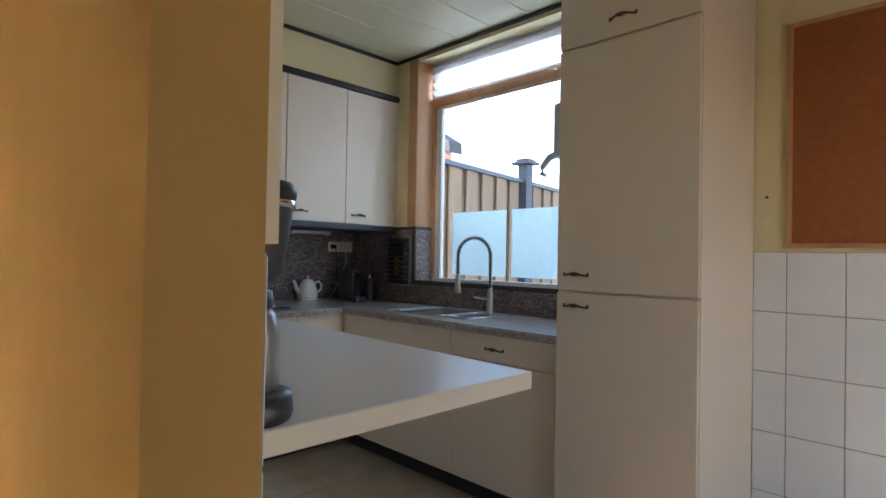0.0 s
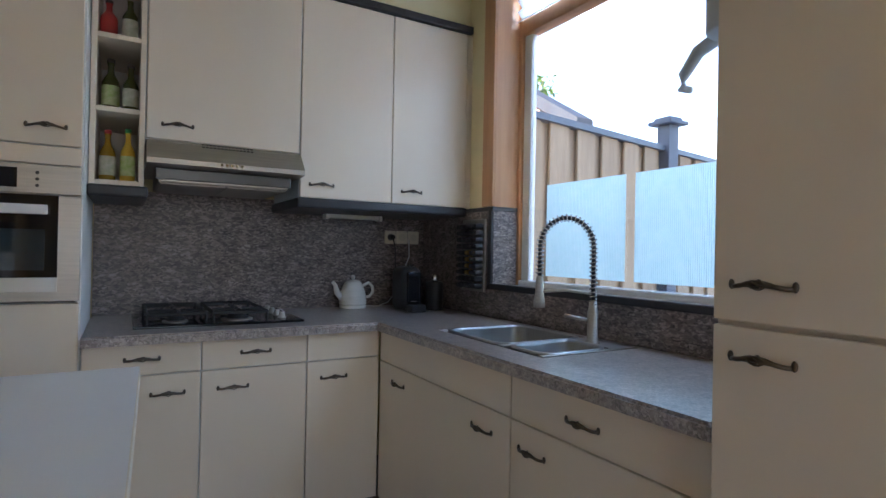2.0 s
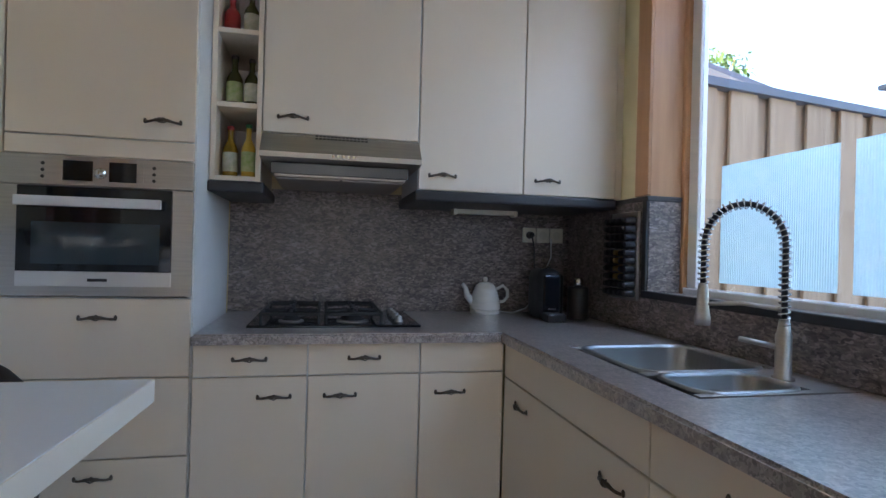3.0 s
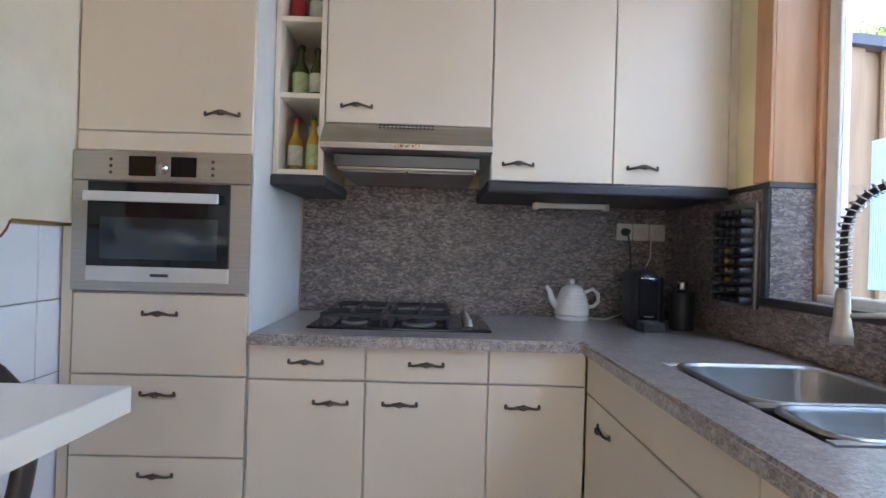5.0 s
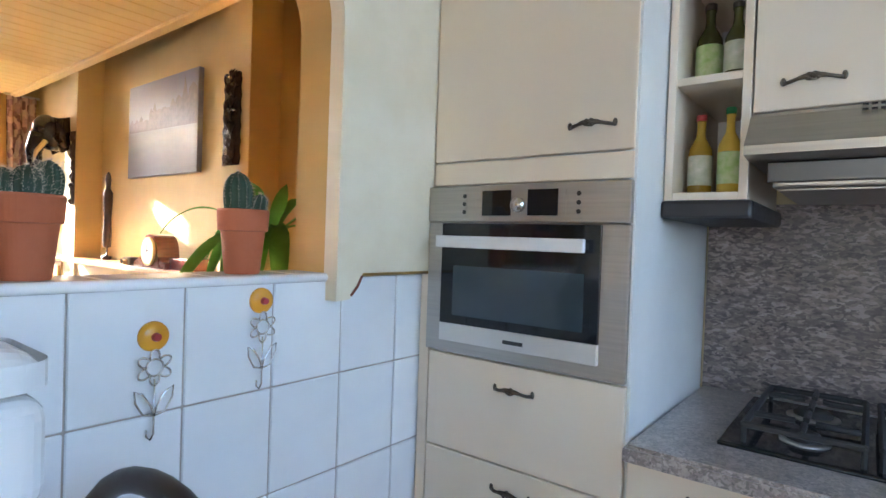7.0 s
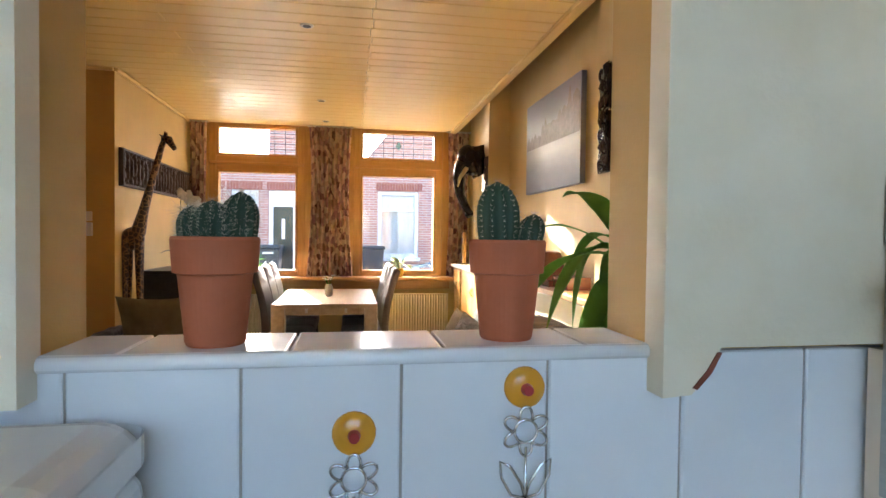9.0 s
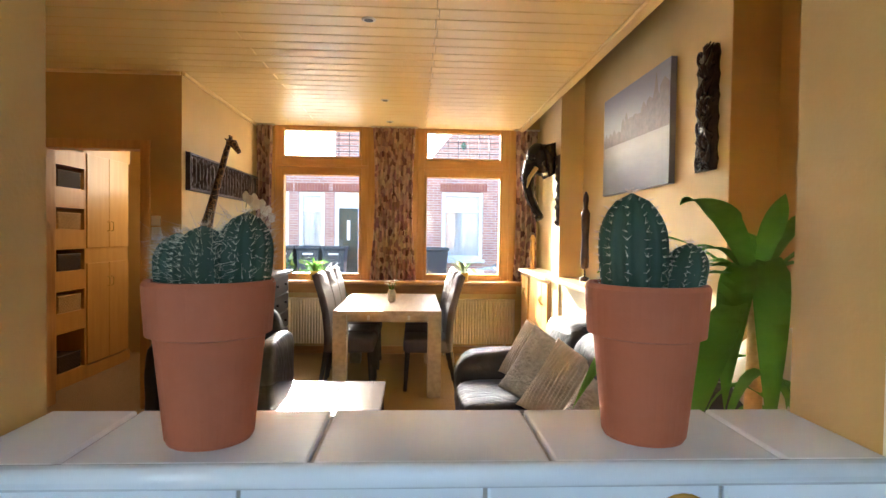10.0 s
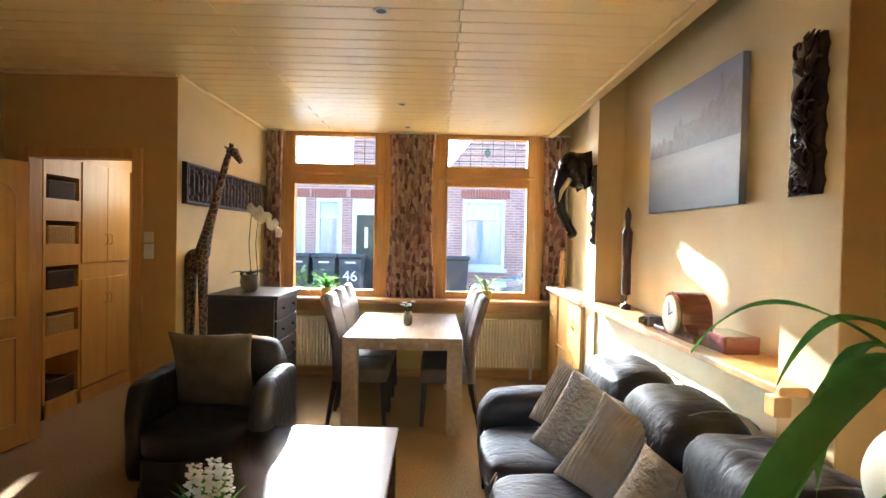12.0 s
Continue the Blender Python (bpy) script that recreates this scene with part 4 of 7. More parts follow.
# ---- kitchen small things ----
def bottle(at, body, cap, label, r=0.032, h=0.2, labelc=None):
    b = thing("bottle", at, label, "bottle", "bottles on the open shelf")
    part("glass_body", lathe(bmesh.new(), ((r * 0.9, 0), (r, 0.008), (r, h * 0.5), (r * 0.93, h * 0.58), (r * 0.66, h * 0.66), (r * 0.42, h * 0.72), (r * 0.36, h * 0.8), (r * 0.36, h * 0.9), (r * 0.42, h * 0.91), (r * 0.42, h * 0.93)), at, 18), body, b, smooth=True)
    part("cap", lathe(bmesh.new(), ((r * 0.45, h * 0.93), (r * 0.45, h), (r * 0.4, h * 1.01)), at, 14), cap, b, smooth=True)
    if labelc:
        part("paper_label", lathe(bmesh.new(), ((r * 1.015, h * 0.12), (r * 1.02, h * 0.13), (r * 1.02, h * 0.48), (r * 1.015, h * 0.49)), at, 18), labelc, b, smooth=True)
    return b
M_oil = plain("yellow_oil", (0.38, 0.24, 0.03), (0.30, 0.19, 0.02), 0.12, relief=0.0)
M_olive = plain("olive_oil", (0.07, 0.075, 0.02), None, 0.12, relief=0.0)
M_green = plain("green_cap", (0.03, 0.22, 0.07), None, 0.4)
M_yel = plain("yellow_plastic", (0.62, 0.40, 0.04), None, 0.35)
M_lab = plain("pale_label", (0.68, 0.66, 0.58), (0.45, 0.50, 0.35), 0.6, scale=40)
M_lab2 = plain("green_label", (0.35, 0.52, 0.16), (0.60, 0.65, 0.40), 0.6, scale=40)
M_redtin = plain("red_tin", (0.40, 0.03, 0.03), None, 0.4)
bottle((-3.2, 0.99, 1.495), M_oil, M_redtin, "bottle of yellow oil with a pale label", 0.03, 0.21, M_lab)
bottle((-3.19, 1.062, 1.495), M_yel, M_green, "yellow squeeze bottle with a green cap", 0.028, 0.22, M_lab2)
bottle((-3.23, 0.995, 1.785), M_olive, M_dark, "dark oil bottle with a green label", 0.033, 0.22, M_lab2)
bottle((-3.2, 1.067, 1.785), M_olive, M_dark, "dark bottle with a white label", 0.03, 0.2, M_lab)
bottle((-3.2, 0.985, 2.075), M_redtin, M_black, "small dark red bottle", 0.032, 0.16)
bottle((-3.2, 1.06, 2.075), M_olive, M_cream, "small dark glass bottle", 0.03, 0.19, M_lab)

kt = thing("kettle", (-3.53, 2.19, 0.905), "white ribbed ceramic electric kettle", "kettle")
M_ceram = plain("white_ceramic", (0.76, 0.75, 0.71), (0.70, 0.69, 0.65), 0.25, scale=12, stretch=(1, 1, 6), relief=0.1)
kx, ky, kz = -3.53, 2.19, 0.905
part("base", lathe(bmesh.new(), ((0.075, 0), (0.078, 0.008), (0.075, 0.02), (0.07, 0.022)), (kx, ky, kz)), M_ceram, kt, smooth=True)
prof = [(0.074, 0.022)]
for i in range(22):
    u = i / 21
    prof.append((0.079 - 0.028 * u ** 2 + 0.0018 * math.sin(i * 2.1), 0.025 + 0.115 * u))
prof += [(0.045, 0.148), (0.03, 0.158), (0.01, 0.163)]
part("pot", lathe(bmesh.new(), prof, (kx, ky, kz), 28), M_ceram, kt, smooth=True)
part("lid_knob", lathe(bmesh.new(), ((0.006, 0.16), (0.011, 0.168), (0.013, 0.178), (0.008, 0.187)), (kx, ky, kz), 14), M_ceram, kt, smooth=True)
part("spout", tube(bmesh.new(), [(kx, ky - 0.065, kz + 0.06), (kx, ky - 0.095, kz + 0.09), (kx, ky - 0.105, kz + 0.13), (kx, ky - 0.122, kz + 0.15)], [0.022, 0.017, 0.012, 0.01], 12), M_ceram, kt, smooth=True)
part("handle", tube(bmesh.new(), [(kx, ky + 0.06, kz + 0.125), (kx, ky + 0.095, kz + 0.143), (kx, ky + 0.12, kz + 0.12), (kx, ky + 0.122, kz + 0.085), (kx, ky + 0.1, kz + 0.062), (kx, ky + 0.07, kz + 0.06)], 0.009, 10), M_ceram, kt, smooth=True)
part("kettle_cord", tube(bmesh.new(), [(kx, ky + 0.075, kz + 0.01), (-3.5, 2.33, 0.911), (-3.55, 2.42, 0.93), (-3.58, 2.47, 0.97), (-3.56, 2.56, 1.2), (-3.597, 2.575, 1.30)], 0.004, 6), M_gloss, kt, "white cord running to the socket", smooth=True)

cm = thing("capsule_coffee_machine", (-3.3, 2.43, 0.905), "small black capsule coffee machine on the worktop", "coffee machine")
part("body", B(-3.42, -3.24, 2.37, 2.49, 0.905, 1.15, 0.045, 5), M_black, cm, smooth=True)
part("maker_bar", B(-3.2245, -3.223, 2.405, 2.445, 0.958, 0.964), M_chrome, cm)
part("front_panel", B(-3.245, -3.225, 2.385, 2.465, 0.95, 1.12, 0.008, 2), M_blackglass, cm)
part("drip_tray", B(-3.24, -3.16, 2.38, 2.47, 0.905, 0.945, 0.008), M_black, cm)
part("top_lever", tube(bmesh.new(), [(-3.3, 2.40, 1.145), (-3.26, 2.425, 1.16), (-3.3, 2.45, 1.145)], 0.005, 8), M_chrome, cm)
ml = thing("milk_frother", (-3.28, 2.585, 0.905), "black cylindrical milk frother with a steel top", "milk frother")
part("body", lathe(bmesh.new(), ((0.048, 0), (0.05, 0.01), (0.05, 0.15), (0.045, 0.16)), (-3.28, 2.585, 0.905), 22), M_black, ml, smooth=True)
part("knob", lathe(bmesh.new(), ((0.02, 0.16), (0.022, 0.165), (0.022, 0.195), (0.018, 0.2)), (-3.28, 2.585, 0.905), 16), M_chrome, ml, smooth=True)
pl = thing("coffee_machine_tank", (-3.42, 2.53, 0.905), "black water tank beside the coffee machine", "tank")
part("tank", B(-3.5, -3.38, 2.49, 2.56, 0.905, 1.12, 0.02, 3), M_black, pl)

so = thing("triple_socket", (-3.6, 2.53, 1.32), "cream triple wall socket", "socket")
for i in range(3):
    yy = 2.45 + i * 0.078
    pl_ = part("plate", B(-3.607, -3.596, yy - 0.0375, yy + 0.0375, 1.277, 1.357, 0.007, 3), M_cream, so)
    part("socket_rim", lathe(bmesh.new(), ((0.031, 0), (0.031, 0.004), (0.027, 0.005), (0.025, 0.0)), (0, 0, 0), 20), M_cream, pl_)
    bpy.data.objects[pl_.children[0].name].matrix_basis = obj_matrix(pl_).inverted() @ pose(-3.596, yy, 1.317, 0, 90, 0)
    part("socket_well", tube(bmesh.new(), [(-3.597, yy, 1.317), (-3.5945, yy, 1.317)], 0.022, 18), M_lamp, pl_)
part("plug", tube(bmesh.new(), [(-3.595, 2.45, 1.317), (-3.56, 2.45, 1.317)], [0.02, 0.015], 14), M_black, so, "black plug")
part("machine_cord", tube(bmesh.new(), [(-3.56, 2.45, 1.317), (-3.545, 2.458, 1.25), (-3.57, 2.475, 1.1), (-3.5, 2.47, 0.96), (-3.42, 2.45, 0.93)], 0.004, 6), M_black, cm, "black cord hanging from the socket", smooth=True)

cr = thing("capsule_rack", (-3.02, 2.675, 1.23), "wall rack filled with black coffee capsules", "capsule rack")
part("back_panel", B(-3.12, -2.905, 2.665, 2.678, 1.03, 1.41, 0.003), M_steel, cr)
for i in range(5):
    for j in range(10):
        cx, cz = -3.098 + i * 0.042, 1.06 + j * 0.0345
        bm = bmesh.new()
        tube(bm, [(cx, 2.664, cz), (cx, 2.655, cz), (cx, 2.62, cz)], [0.016, 0.0165, 0.011], 10)
        part("capsule", bm, M_brass if (i == 2 and j in (2, 3, 4, 5)) else M_black, cr)

def flower_hook(x, z):
    k = thing("flower_hook", (x, 0.285, z), "chrome wire flower hook on an amber suction cup", "hook", "flower hooks on the tiles")
    bm = bmesh.new()
    tube(bm, [(x, 0.284, z), (x, 0.29, z), (x, 0.294, z), (x, 0.297, z)], [0.029, 0.028, 0.02, 0.006], 22)
    part("suction_cup", bm, M_amber, k, smooth=True)
    part("cup_nub", tube(bmesh.new(), [(x, 0.294, z), (x, 0.306, z)], [0.009, 0.007], 12), M_redtin, k)
    def wire(pts, closed=False):
        return tube(bmesh.new(), [(x + p[0], 0.295, z + p[1]) for p in pts], 0.0022, 6)
    part("ring", wire([(0.016 * math.cos(a), -0.058 + 0.016 * math.sin(a)) for a in [2 * math.pi * i / 16 for i in range(17)]]), M_chrome, k, smooth=True)
    for i in range(6):
        c = 2 * math.pi * (i + 0.5) / 6
        pts = [((0.018 + 0.016 * math.sin(math.pi * j / 8)) * math.cos(c + 0.5 * (j - 4) / 4), -0.058 + (0.018 + 0.016 * math.sin(math.pi * j / 8)) * math.sin(c + 0.5 * (j - 4) / 4)) for j in range(9)]
        part("petal_wire", wire(pts), M_chrome, k, smooth=True)
    part("stem", wire([(0, -0.08), (0, -0.15), (0, -0.185), (0.006, -0.195), (0.013, -0.188), (0.013, -0.175)]), M_chrome, k, smooth=True)
    for sx in (-1, 1):
        part("leaf_wire", wire([(0, -0.15), (sx * 0.02, -0.145), (sx * 0.034, -0.12), (sx * 0.036, -0.098), (sx * 0.022, -0.105), (sx * 0.006, -0.13), (0, -0.15)]), M_chrome, k, smooth=True)
flower_hook(-2.125, 1.152)
flower_hook(-2.357, 1.205)

bb = thing("bread_bin", (-1.6, 0.45, 0.985), "rounded glossy white bread bin on the bar table", "bread bin")
part("body", B(-1.885, -1.45, 0.31, 0.55, 0.995, 1.14, 0.03, 4), M_gloss, bb)
part("lid", B(-1.89, -1.445, 0.305, 0.555, 1.135, 1.20, 0.05, 5), M_gloss, bb, "domed glossy lid")
part("foot_strip", B(-1.87, -1.46, 0.33, 0.53, 0.985, 0.996, 0.003), M_frame, bb)

co = thing("filter_coffee_machine", (-0.62, 0.37, 0.985), "black and steel filter coffee machine with a thermos jug", "coffee machine")
cx, cy, cz = -0.716, 0.38, 0.985
part("column", B(cx - 0.15, cx - 0.045, cy - 0.07, cy + 0.07, cz, cz + 0.345, 0.02, 3), M_black, co)
part("foot", lathe(bmesh.new(), ((0.074, 0), (0.077, 0.01), (0.074, 0.04), (0.055, 0.046)), (cx, cy, cz)), M_black, co, smooth=True)
fh_ = part("filter_holder", lathe(bmesh.new(), ((0.047, 0.22), (0.056, 0.235), (0.071, 0.345), (0.072, 0.35), (0.06, 0.36)), (cx, cy, cz)), M_dsteel, co, "smoked steel funnel", smooth=True)
part("steel_band", lathe(bmesh.new(), ((0.0715, 0.338), (0.074, 0.34), (0.074, 0.35), (0.0715, 0.352)), (cx, cy, cz)), M_chrome, fh_, "bright steel band", smooth=True)
part("lid", lathe(bmesh.new(), ((0.074, 0.352), (0.076, 0.368), (0.068, 0.38), (0.02, 0.384)), (cx, cy, cz)), M_black, co, smooth=True)
jug = part("jug", lathe(bmesh.new(), ((0.05, 0.046), (0.053, 0.052), (0.053, 0.13), (0.046, 0.165), (0.038, 0.177)), (cx, cy, cz)), M_sink, co, "brushed steel thermos jug", smooth=True)
part("jug_lid", lathe(bmesh.new(), ((0.04, 0.177), (0.043, 0.184), (0.04, 0.204), (0.02, 0.21)), (cx, cy, cz)), M_black, jug, smooth=True)
part("jug_handle", tube(bmesh.new(), [(cx + 0.03, cy - 0.03, cz + 0.19), (cx + 0.05, cy - 0.06, cz + 0.188), (cx + 0.055, cy - 0.068, cz + 0.13), (cx + 0.035, cy - 0.05, cz + 0.07)], 0.009, 8), M_black, jug, smooth=True)

ch = thing("kitchen_chair", (-1.8, 0.65, 0), "dark bentwood bar chair with a curved back at the table's end", "chair")
hoop = [(-1.93, 0.42, 0.7), (-1.955, 0.415, 0.79)] + [(-1.965 - 0.02 * math.sin(a), 0.64 - 0.225 * math.cos(a), 0.83 + 0.185 * math.sin(a) ** 0.8) for a in [math.pi * i / 16 for i in range(17)]] + [(-1.955, 0.865, 0.79), (-1.93, 0.86, 0.7)]
part("backrest", tube(bmesh.new(), hoop, 0.018, 12), M_dark, ch, "curved glossy dark hoop", smooth=True)
part("seat", lathe(bmesh.new(), ((0.18, 0), (0.2, 0.01), (0.2, 0.03), (0.18, 0.045)), (-1.78, 0.65, 0.67), 28), M_dark, ch, smooth=True)
for yy in (0.44, 0.86):
    part("seat_stay", tube(bmesh.new(), [(-1.93, yy, 0.72), (-1.88, 0.65 + (yy - 0.65) * 0.8, 0.69)], 0.013, 8), M_dark, ch, smooth=True)
for sx, sy in ((-1, -1), (1, -1), (-1, 1), (1, 1)):
    part("leg", tube(bmesh.new(), [(-1.78 + sx * 0.12, 0.65 + sy * 0.12, 0.68), (-1.78 + sx * 0.18, 0.65 + sy * 0.18, 0.0)], 0.015, 8), M_dark, ch, smooth=True)
part("foot_ring", tube(bmesh.new(), [(-1.78 + 0.165 * 1.4142 * math.cos(a), 0.65 + 0.165 * 1.4142 * math.sin(a), 0.25) for a in [2 * math.pi * i / 24 for i in range(25)]], 0.009, 8), M_dark, ch, smooth=True)

cb = thing("cork_board", (-0.1, 2.69, 1.33), "brown pin board in a thin wooden frame on the wall", "pin board")
part("board", B(-0.47, 0.75, 2.684, 2.698, 1.335, 2.26), M_cork, cb)
for a in ((-0.49, -0.47, 1.315, 2.28), (0.75, 0.77, 1.315, 2.28)):
    part("frame_side", B(a[0], a[1], 2.678, 2.698, a[2], a[3], 0.003), M_jamb, cb)
for z in (1.315, 2.26):
    part("frame_rail", B(-0.47, 0.75, 2.678, 2.698, z, z + 0.02, 0.003), M_jamb, cb)
tagged(part("wall_screw", tube(bmesh.new(), [(-0.57, 2.70, 1.54), (-0.57, 2.692, 1.54)], 0.006, 8), M_iron), "small dark screw in the yellow wall", "screw")
tagged(part("wall_screw", tube(bmesh.new(), [(-0.57, 2.70, 1.42), (-0.57, 2.692, 1.42)], 0.006, 8), M_cream), "filled screw hole in the wall", "screw")

def downlight(x, y, name="downlight"):
    d = thing(name, (x, y, CEIL), "small recessed ceiling spotlight, off", "ceiling light", "recessed spotlights")
    part("ring", lathe(bmesh.new(), ((0.035, -0.006), (0.042, -0.004), (0.044, 0.0), (0.03, 0.002)), (x, y, CEIL), 20), M_lamp, d, smooth=True)
    part("lens", lathe(bmesh.new(), ((0.027, -0.0075), (0.027, -0.003)), (x, y, CEIL), 16), M_black, d)
for x, y in ((-1.83, -2.62), (-1.82, -4.6), (-1.82, -5.6), (-2.45, 1.75)):
    downlight(x, y)

# ---- hatch sill and its pots ----
def cactus_col(bm, at, r, h, ribs, lean=(0, 0), spines=None, seed=0):
    rings = []
    n = 16
    for i in range(n):
        u = i / (n - 1)
        rr = r * (0.75 + 0.5 * math.sin(math.pi * min(1, u * 0.62 + 0.19)) - 0.23) * (math.sqrt(max(0.0, 1 - max(0, (u - 0.62) / 0.38) ** 2)) if u > 0.62 else 1)
        rr = max(rr, 0.001)
        ring = []
        for k in range(ribs * 4):
            a = 2 * math.pi * k / (ribs * 4)
            q = rr * (1 + 0.10 * math.cos(ribs * a))
            ring.append(bm.verts.new((at[0] + lean[0] * u + q * math.cos(a), at[1] + lean[1] * u + q * math.sin(a), at[2] + h * u)))
        rings.append((ring, rr, u))
    for (a, _, _), (b, _, _) in zip(rings, rings[1:]):
        m = len(a)
        for k in range(m):
            bm.faces.new((a[k], a[(k + 1) % m], b[(k + 1) % m], b[k]))
    bm.faces.new(rings[-1][0])
    bm.faces.new(rings[0][0][::-1])
    if spines is not None:
        rnd = random.Random(seed)
        for ring, rr, u in rings[1:]:
            for k in range(0, ribs * 4, 4):
                c = ring[k].co
                out = Vector((math.cos(2 * math.pi * k / (ribs * 4)), math.sin(2 * math.pi * k / (ribs * 4)), 0.3 + 1.2 * max(0, u - 0.7)))
                for s in range(4):
                    d = (out + Vector((rnd.uniform(-0.8, 0.8), rnd.uniform(-0.8, 0.8), rnd.uniform(-0.6, 0.8)))).normalized()
                    spines.append((c.copy(), c + d * rnd.uniform(0.004, 0.009)))

def spine_mesh(lines, w=0.00028):
    bm = bmesh.new()
    for a, b in lines:
        s = (b - a).cross(Vector((0.3, 0.5, 0.8))).normalized() * w
        t = (b - a).cross(s).normalized() * w
        v = [bm.verts.new(a + s), bm.verts.new(a - s * 0.5 + t), bm.verts.new(a - s * 0.5 - t), bm.verts.new(b)]
        for f in ((0, 1, 3), (1, 2, 3), (2, 0, 3)):
            bm.faces.new([v[i] for i in f])
    return bm

def cactus_pot(x, y, z, cols, label, seed, hairy=0):
    t = thing("potted_cactus", (x, y, z), label, "cactus", "cacti on the hatch sill")
    part("pot", lathe(bmesh.new(), ((0.037, 0), (0.039, 0.004), (0.0485, 0.096), (0.0545, 0.098), (0.0575, 0.142), (0.0555, 0.146), (0.0495, 0.146), (0.0475, 0.13)), (x, y, z), 40), M_terra, t, "terracotta pot with a banded rim", smooth=False)
    part("soil", lathe(bmesh.new(), ((0.047, 0.125), (0.047, 0.132), (0.02, 0.136)), (x, y, z), 20), M_soil, t)
    for i, (dx, dy, r, h, lx, ly, ribs) in enumerate(cols):
        lines = []
        bm = bmesh.new()
        cactus_col(bm, (x + dx, y + dy, z + 0.12), r, h, ribs, (lx, ly), lines, seed + i)
        stem = part("stem", bm, M_cactus, t, smooth=True)
        if hairy:
            rnd = random.Random(seed * 7 + i)
            for _ in range(hairy):
                a = rnd.uniform(0, 2 * math.pi)
                u = rnd.uniform(0.3, 1.0)
                b0 = Vector((x + dx + lx * u + r * 0.8 * math.cos(a), y + dy + ly * u + r * 0.8 * math.sin(a), z + 0.12 + h * u))
                lines.append((b0, b0 + Vector((math.cos(a) * rnd.uniform(0.2, 1), math.sin(a) * rnd.uniform(0.2, 1), rnd.uniform(-0.3, 0.8))) * rnd.uniform(0.01, 0.028)))
        tagged(part("prickle_coat", spine_mesh(lines), M_spine, stem, "pale fine prickles"), kind="stuff")
cactus_pot(-1.938, 0.222, 1.262, ((0.027, -0.004, 0.021, 0.068, 0.004, 0, 11), (0.003, 0.01, 0.023, 0.075, 0.0, 0, 11), (-0.026, -0.002, 0.024, 0.088, -0.006, 0, 12)), "three-headed hairy cactus in a terracotta pot on the hatch sill", 3, 260)
cactus_pot(-2.348, 0.220, 1.262, ((0.012, 0.0, 0.029, 0.112, 0.004, 0, 12), (-0.026, 0.004, 0.02, 0.065, -0.014, 0, 10)), "double-stemmed cactus in a terracotta pot on the hatch sill", 9)

# ---- living room ----
dt = thing("dining_table", (-1.89, -4.8, 0), "grey-washed oak dining table with square legs", "table")
part("tabletop", B(-2.37, -1.41, -5.55, -4.11, 0.737, 0.777, 0.003), M_oak, dt)
for xx in (-2.37, -1.53):
    for yy in (-4.23, -5.55):
        part("leg", B(xx, xx + 0.12, yy, yy + 0.12, 0, 0.737, 0.003), M_oak, dt)
part("apron", B(-2.25, -1.53, -4.19, -4.165, 0.67, 0.737), M_oak, dt)
for xx in (-2.08, -1.72):
    part("bracket", B(xx - 0.012, xx + 0.012, -4.163, -4.15, 0.69, 0.737), M_steel, dt)

def dining_chair():
    c = thing("dining_chair", (0, 0, 0), "brown-grey upholstered high-back dining chair", "chair", "chairs round the dining table")
    part("seat", B(-0.22, 0.24, -0.215, 0.215, 0.36, 0.49, 0.035, 3), M_chair, c, smooth=True)
    bm = bmesh.new()
    n = 10
    pr = []
    for i in range(n + 1):
        u = i / n
        pr.append((-0.19 - 0.11 * u ** 1.7 - 0.02 * math.sin(math.pi * u) * -1, 0.37 + 0.70 * u))
    outl = [(p[0] - 0.03, p[1]) for p in pr] + [(pr[-1][0] + 0.0, pr[-1][1] + 0.02)] + [(p[0] + 0.035, p[1]) for p in pr[::-1]]
    slab(bm, outl, "y", -0.215, 0.215)
    ed = [e for e in bm.edges if abs(e.verts[0].co.y - e.verts[1].co.y) < 1e-4]
    bmesh.ops.bevel(bm, geom=ed, offset=0.02, segments=3, affect="EDGES")
    part("backrest", bm, M_chair, c, smooth=True)
    for sx, sy in ((0.2, 0.18), (0.2, -0.18), (-0.2, 0.18), (-0.2, -0.18)):
        part("leg", tube(bmesh.new(), [(sx + (0.02 if sx > 0 else -0.06), sy, 0), (sx, sy, 0.37)], [0.017, 0.024], 4), M_dark, c, "dark tapered leg")
    return c
c0 = dining_chair()
spots = [(-1.52, -4.5, 180), (-1.52, -4.97, 180), (-1.52, -5.42, 180), (-2.27, -4.5, 0), (-2.27, -4.97, 0), (-2.27, -5.42, 0)]
c0.matrix_basis = pose(spots[0][0], spots[0][1], 0, 0, 0, spots[0][2])
for x, y, a in spots[1:]:
    copy_thing(c0, pose(x, y, 0, 0, 0, a))

ct = thing("coffee_table", (-1.5, -2.25, 0), "dark polished wood coffee table with thick legs", "coffee table")
part("tabletop", B(-1.94, -1.07, -3.0, -1.5, 0.41, 0.45, 0.006), M_gloss_dark, ct)
part("apron", B(-1.88, -1.13, -2.94, -1.56, 0.33, 0.41), M_gloss_dark, ct)
for xx in (-1.93, -1.17):
    for yy in (-2.99, -1.6):
        part("leg", B(xx, xx + 0.09, yy, yy + 0.09, 0, 0.41, 0.006), M_gloss_dark, ct)

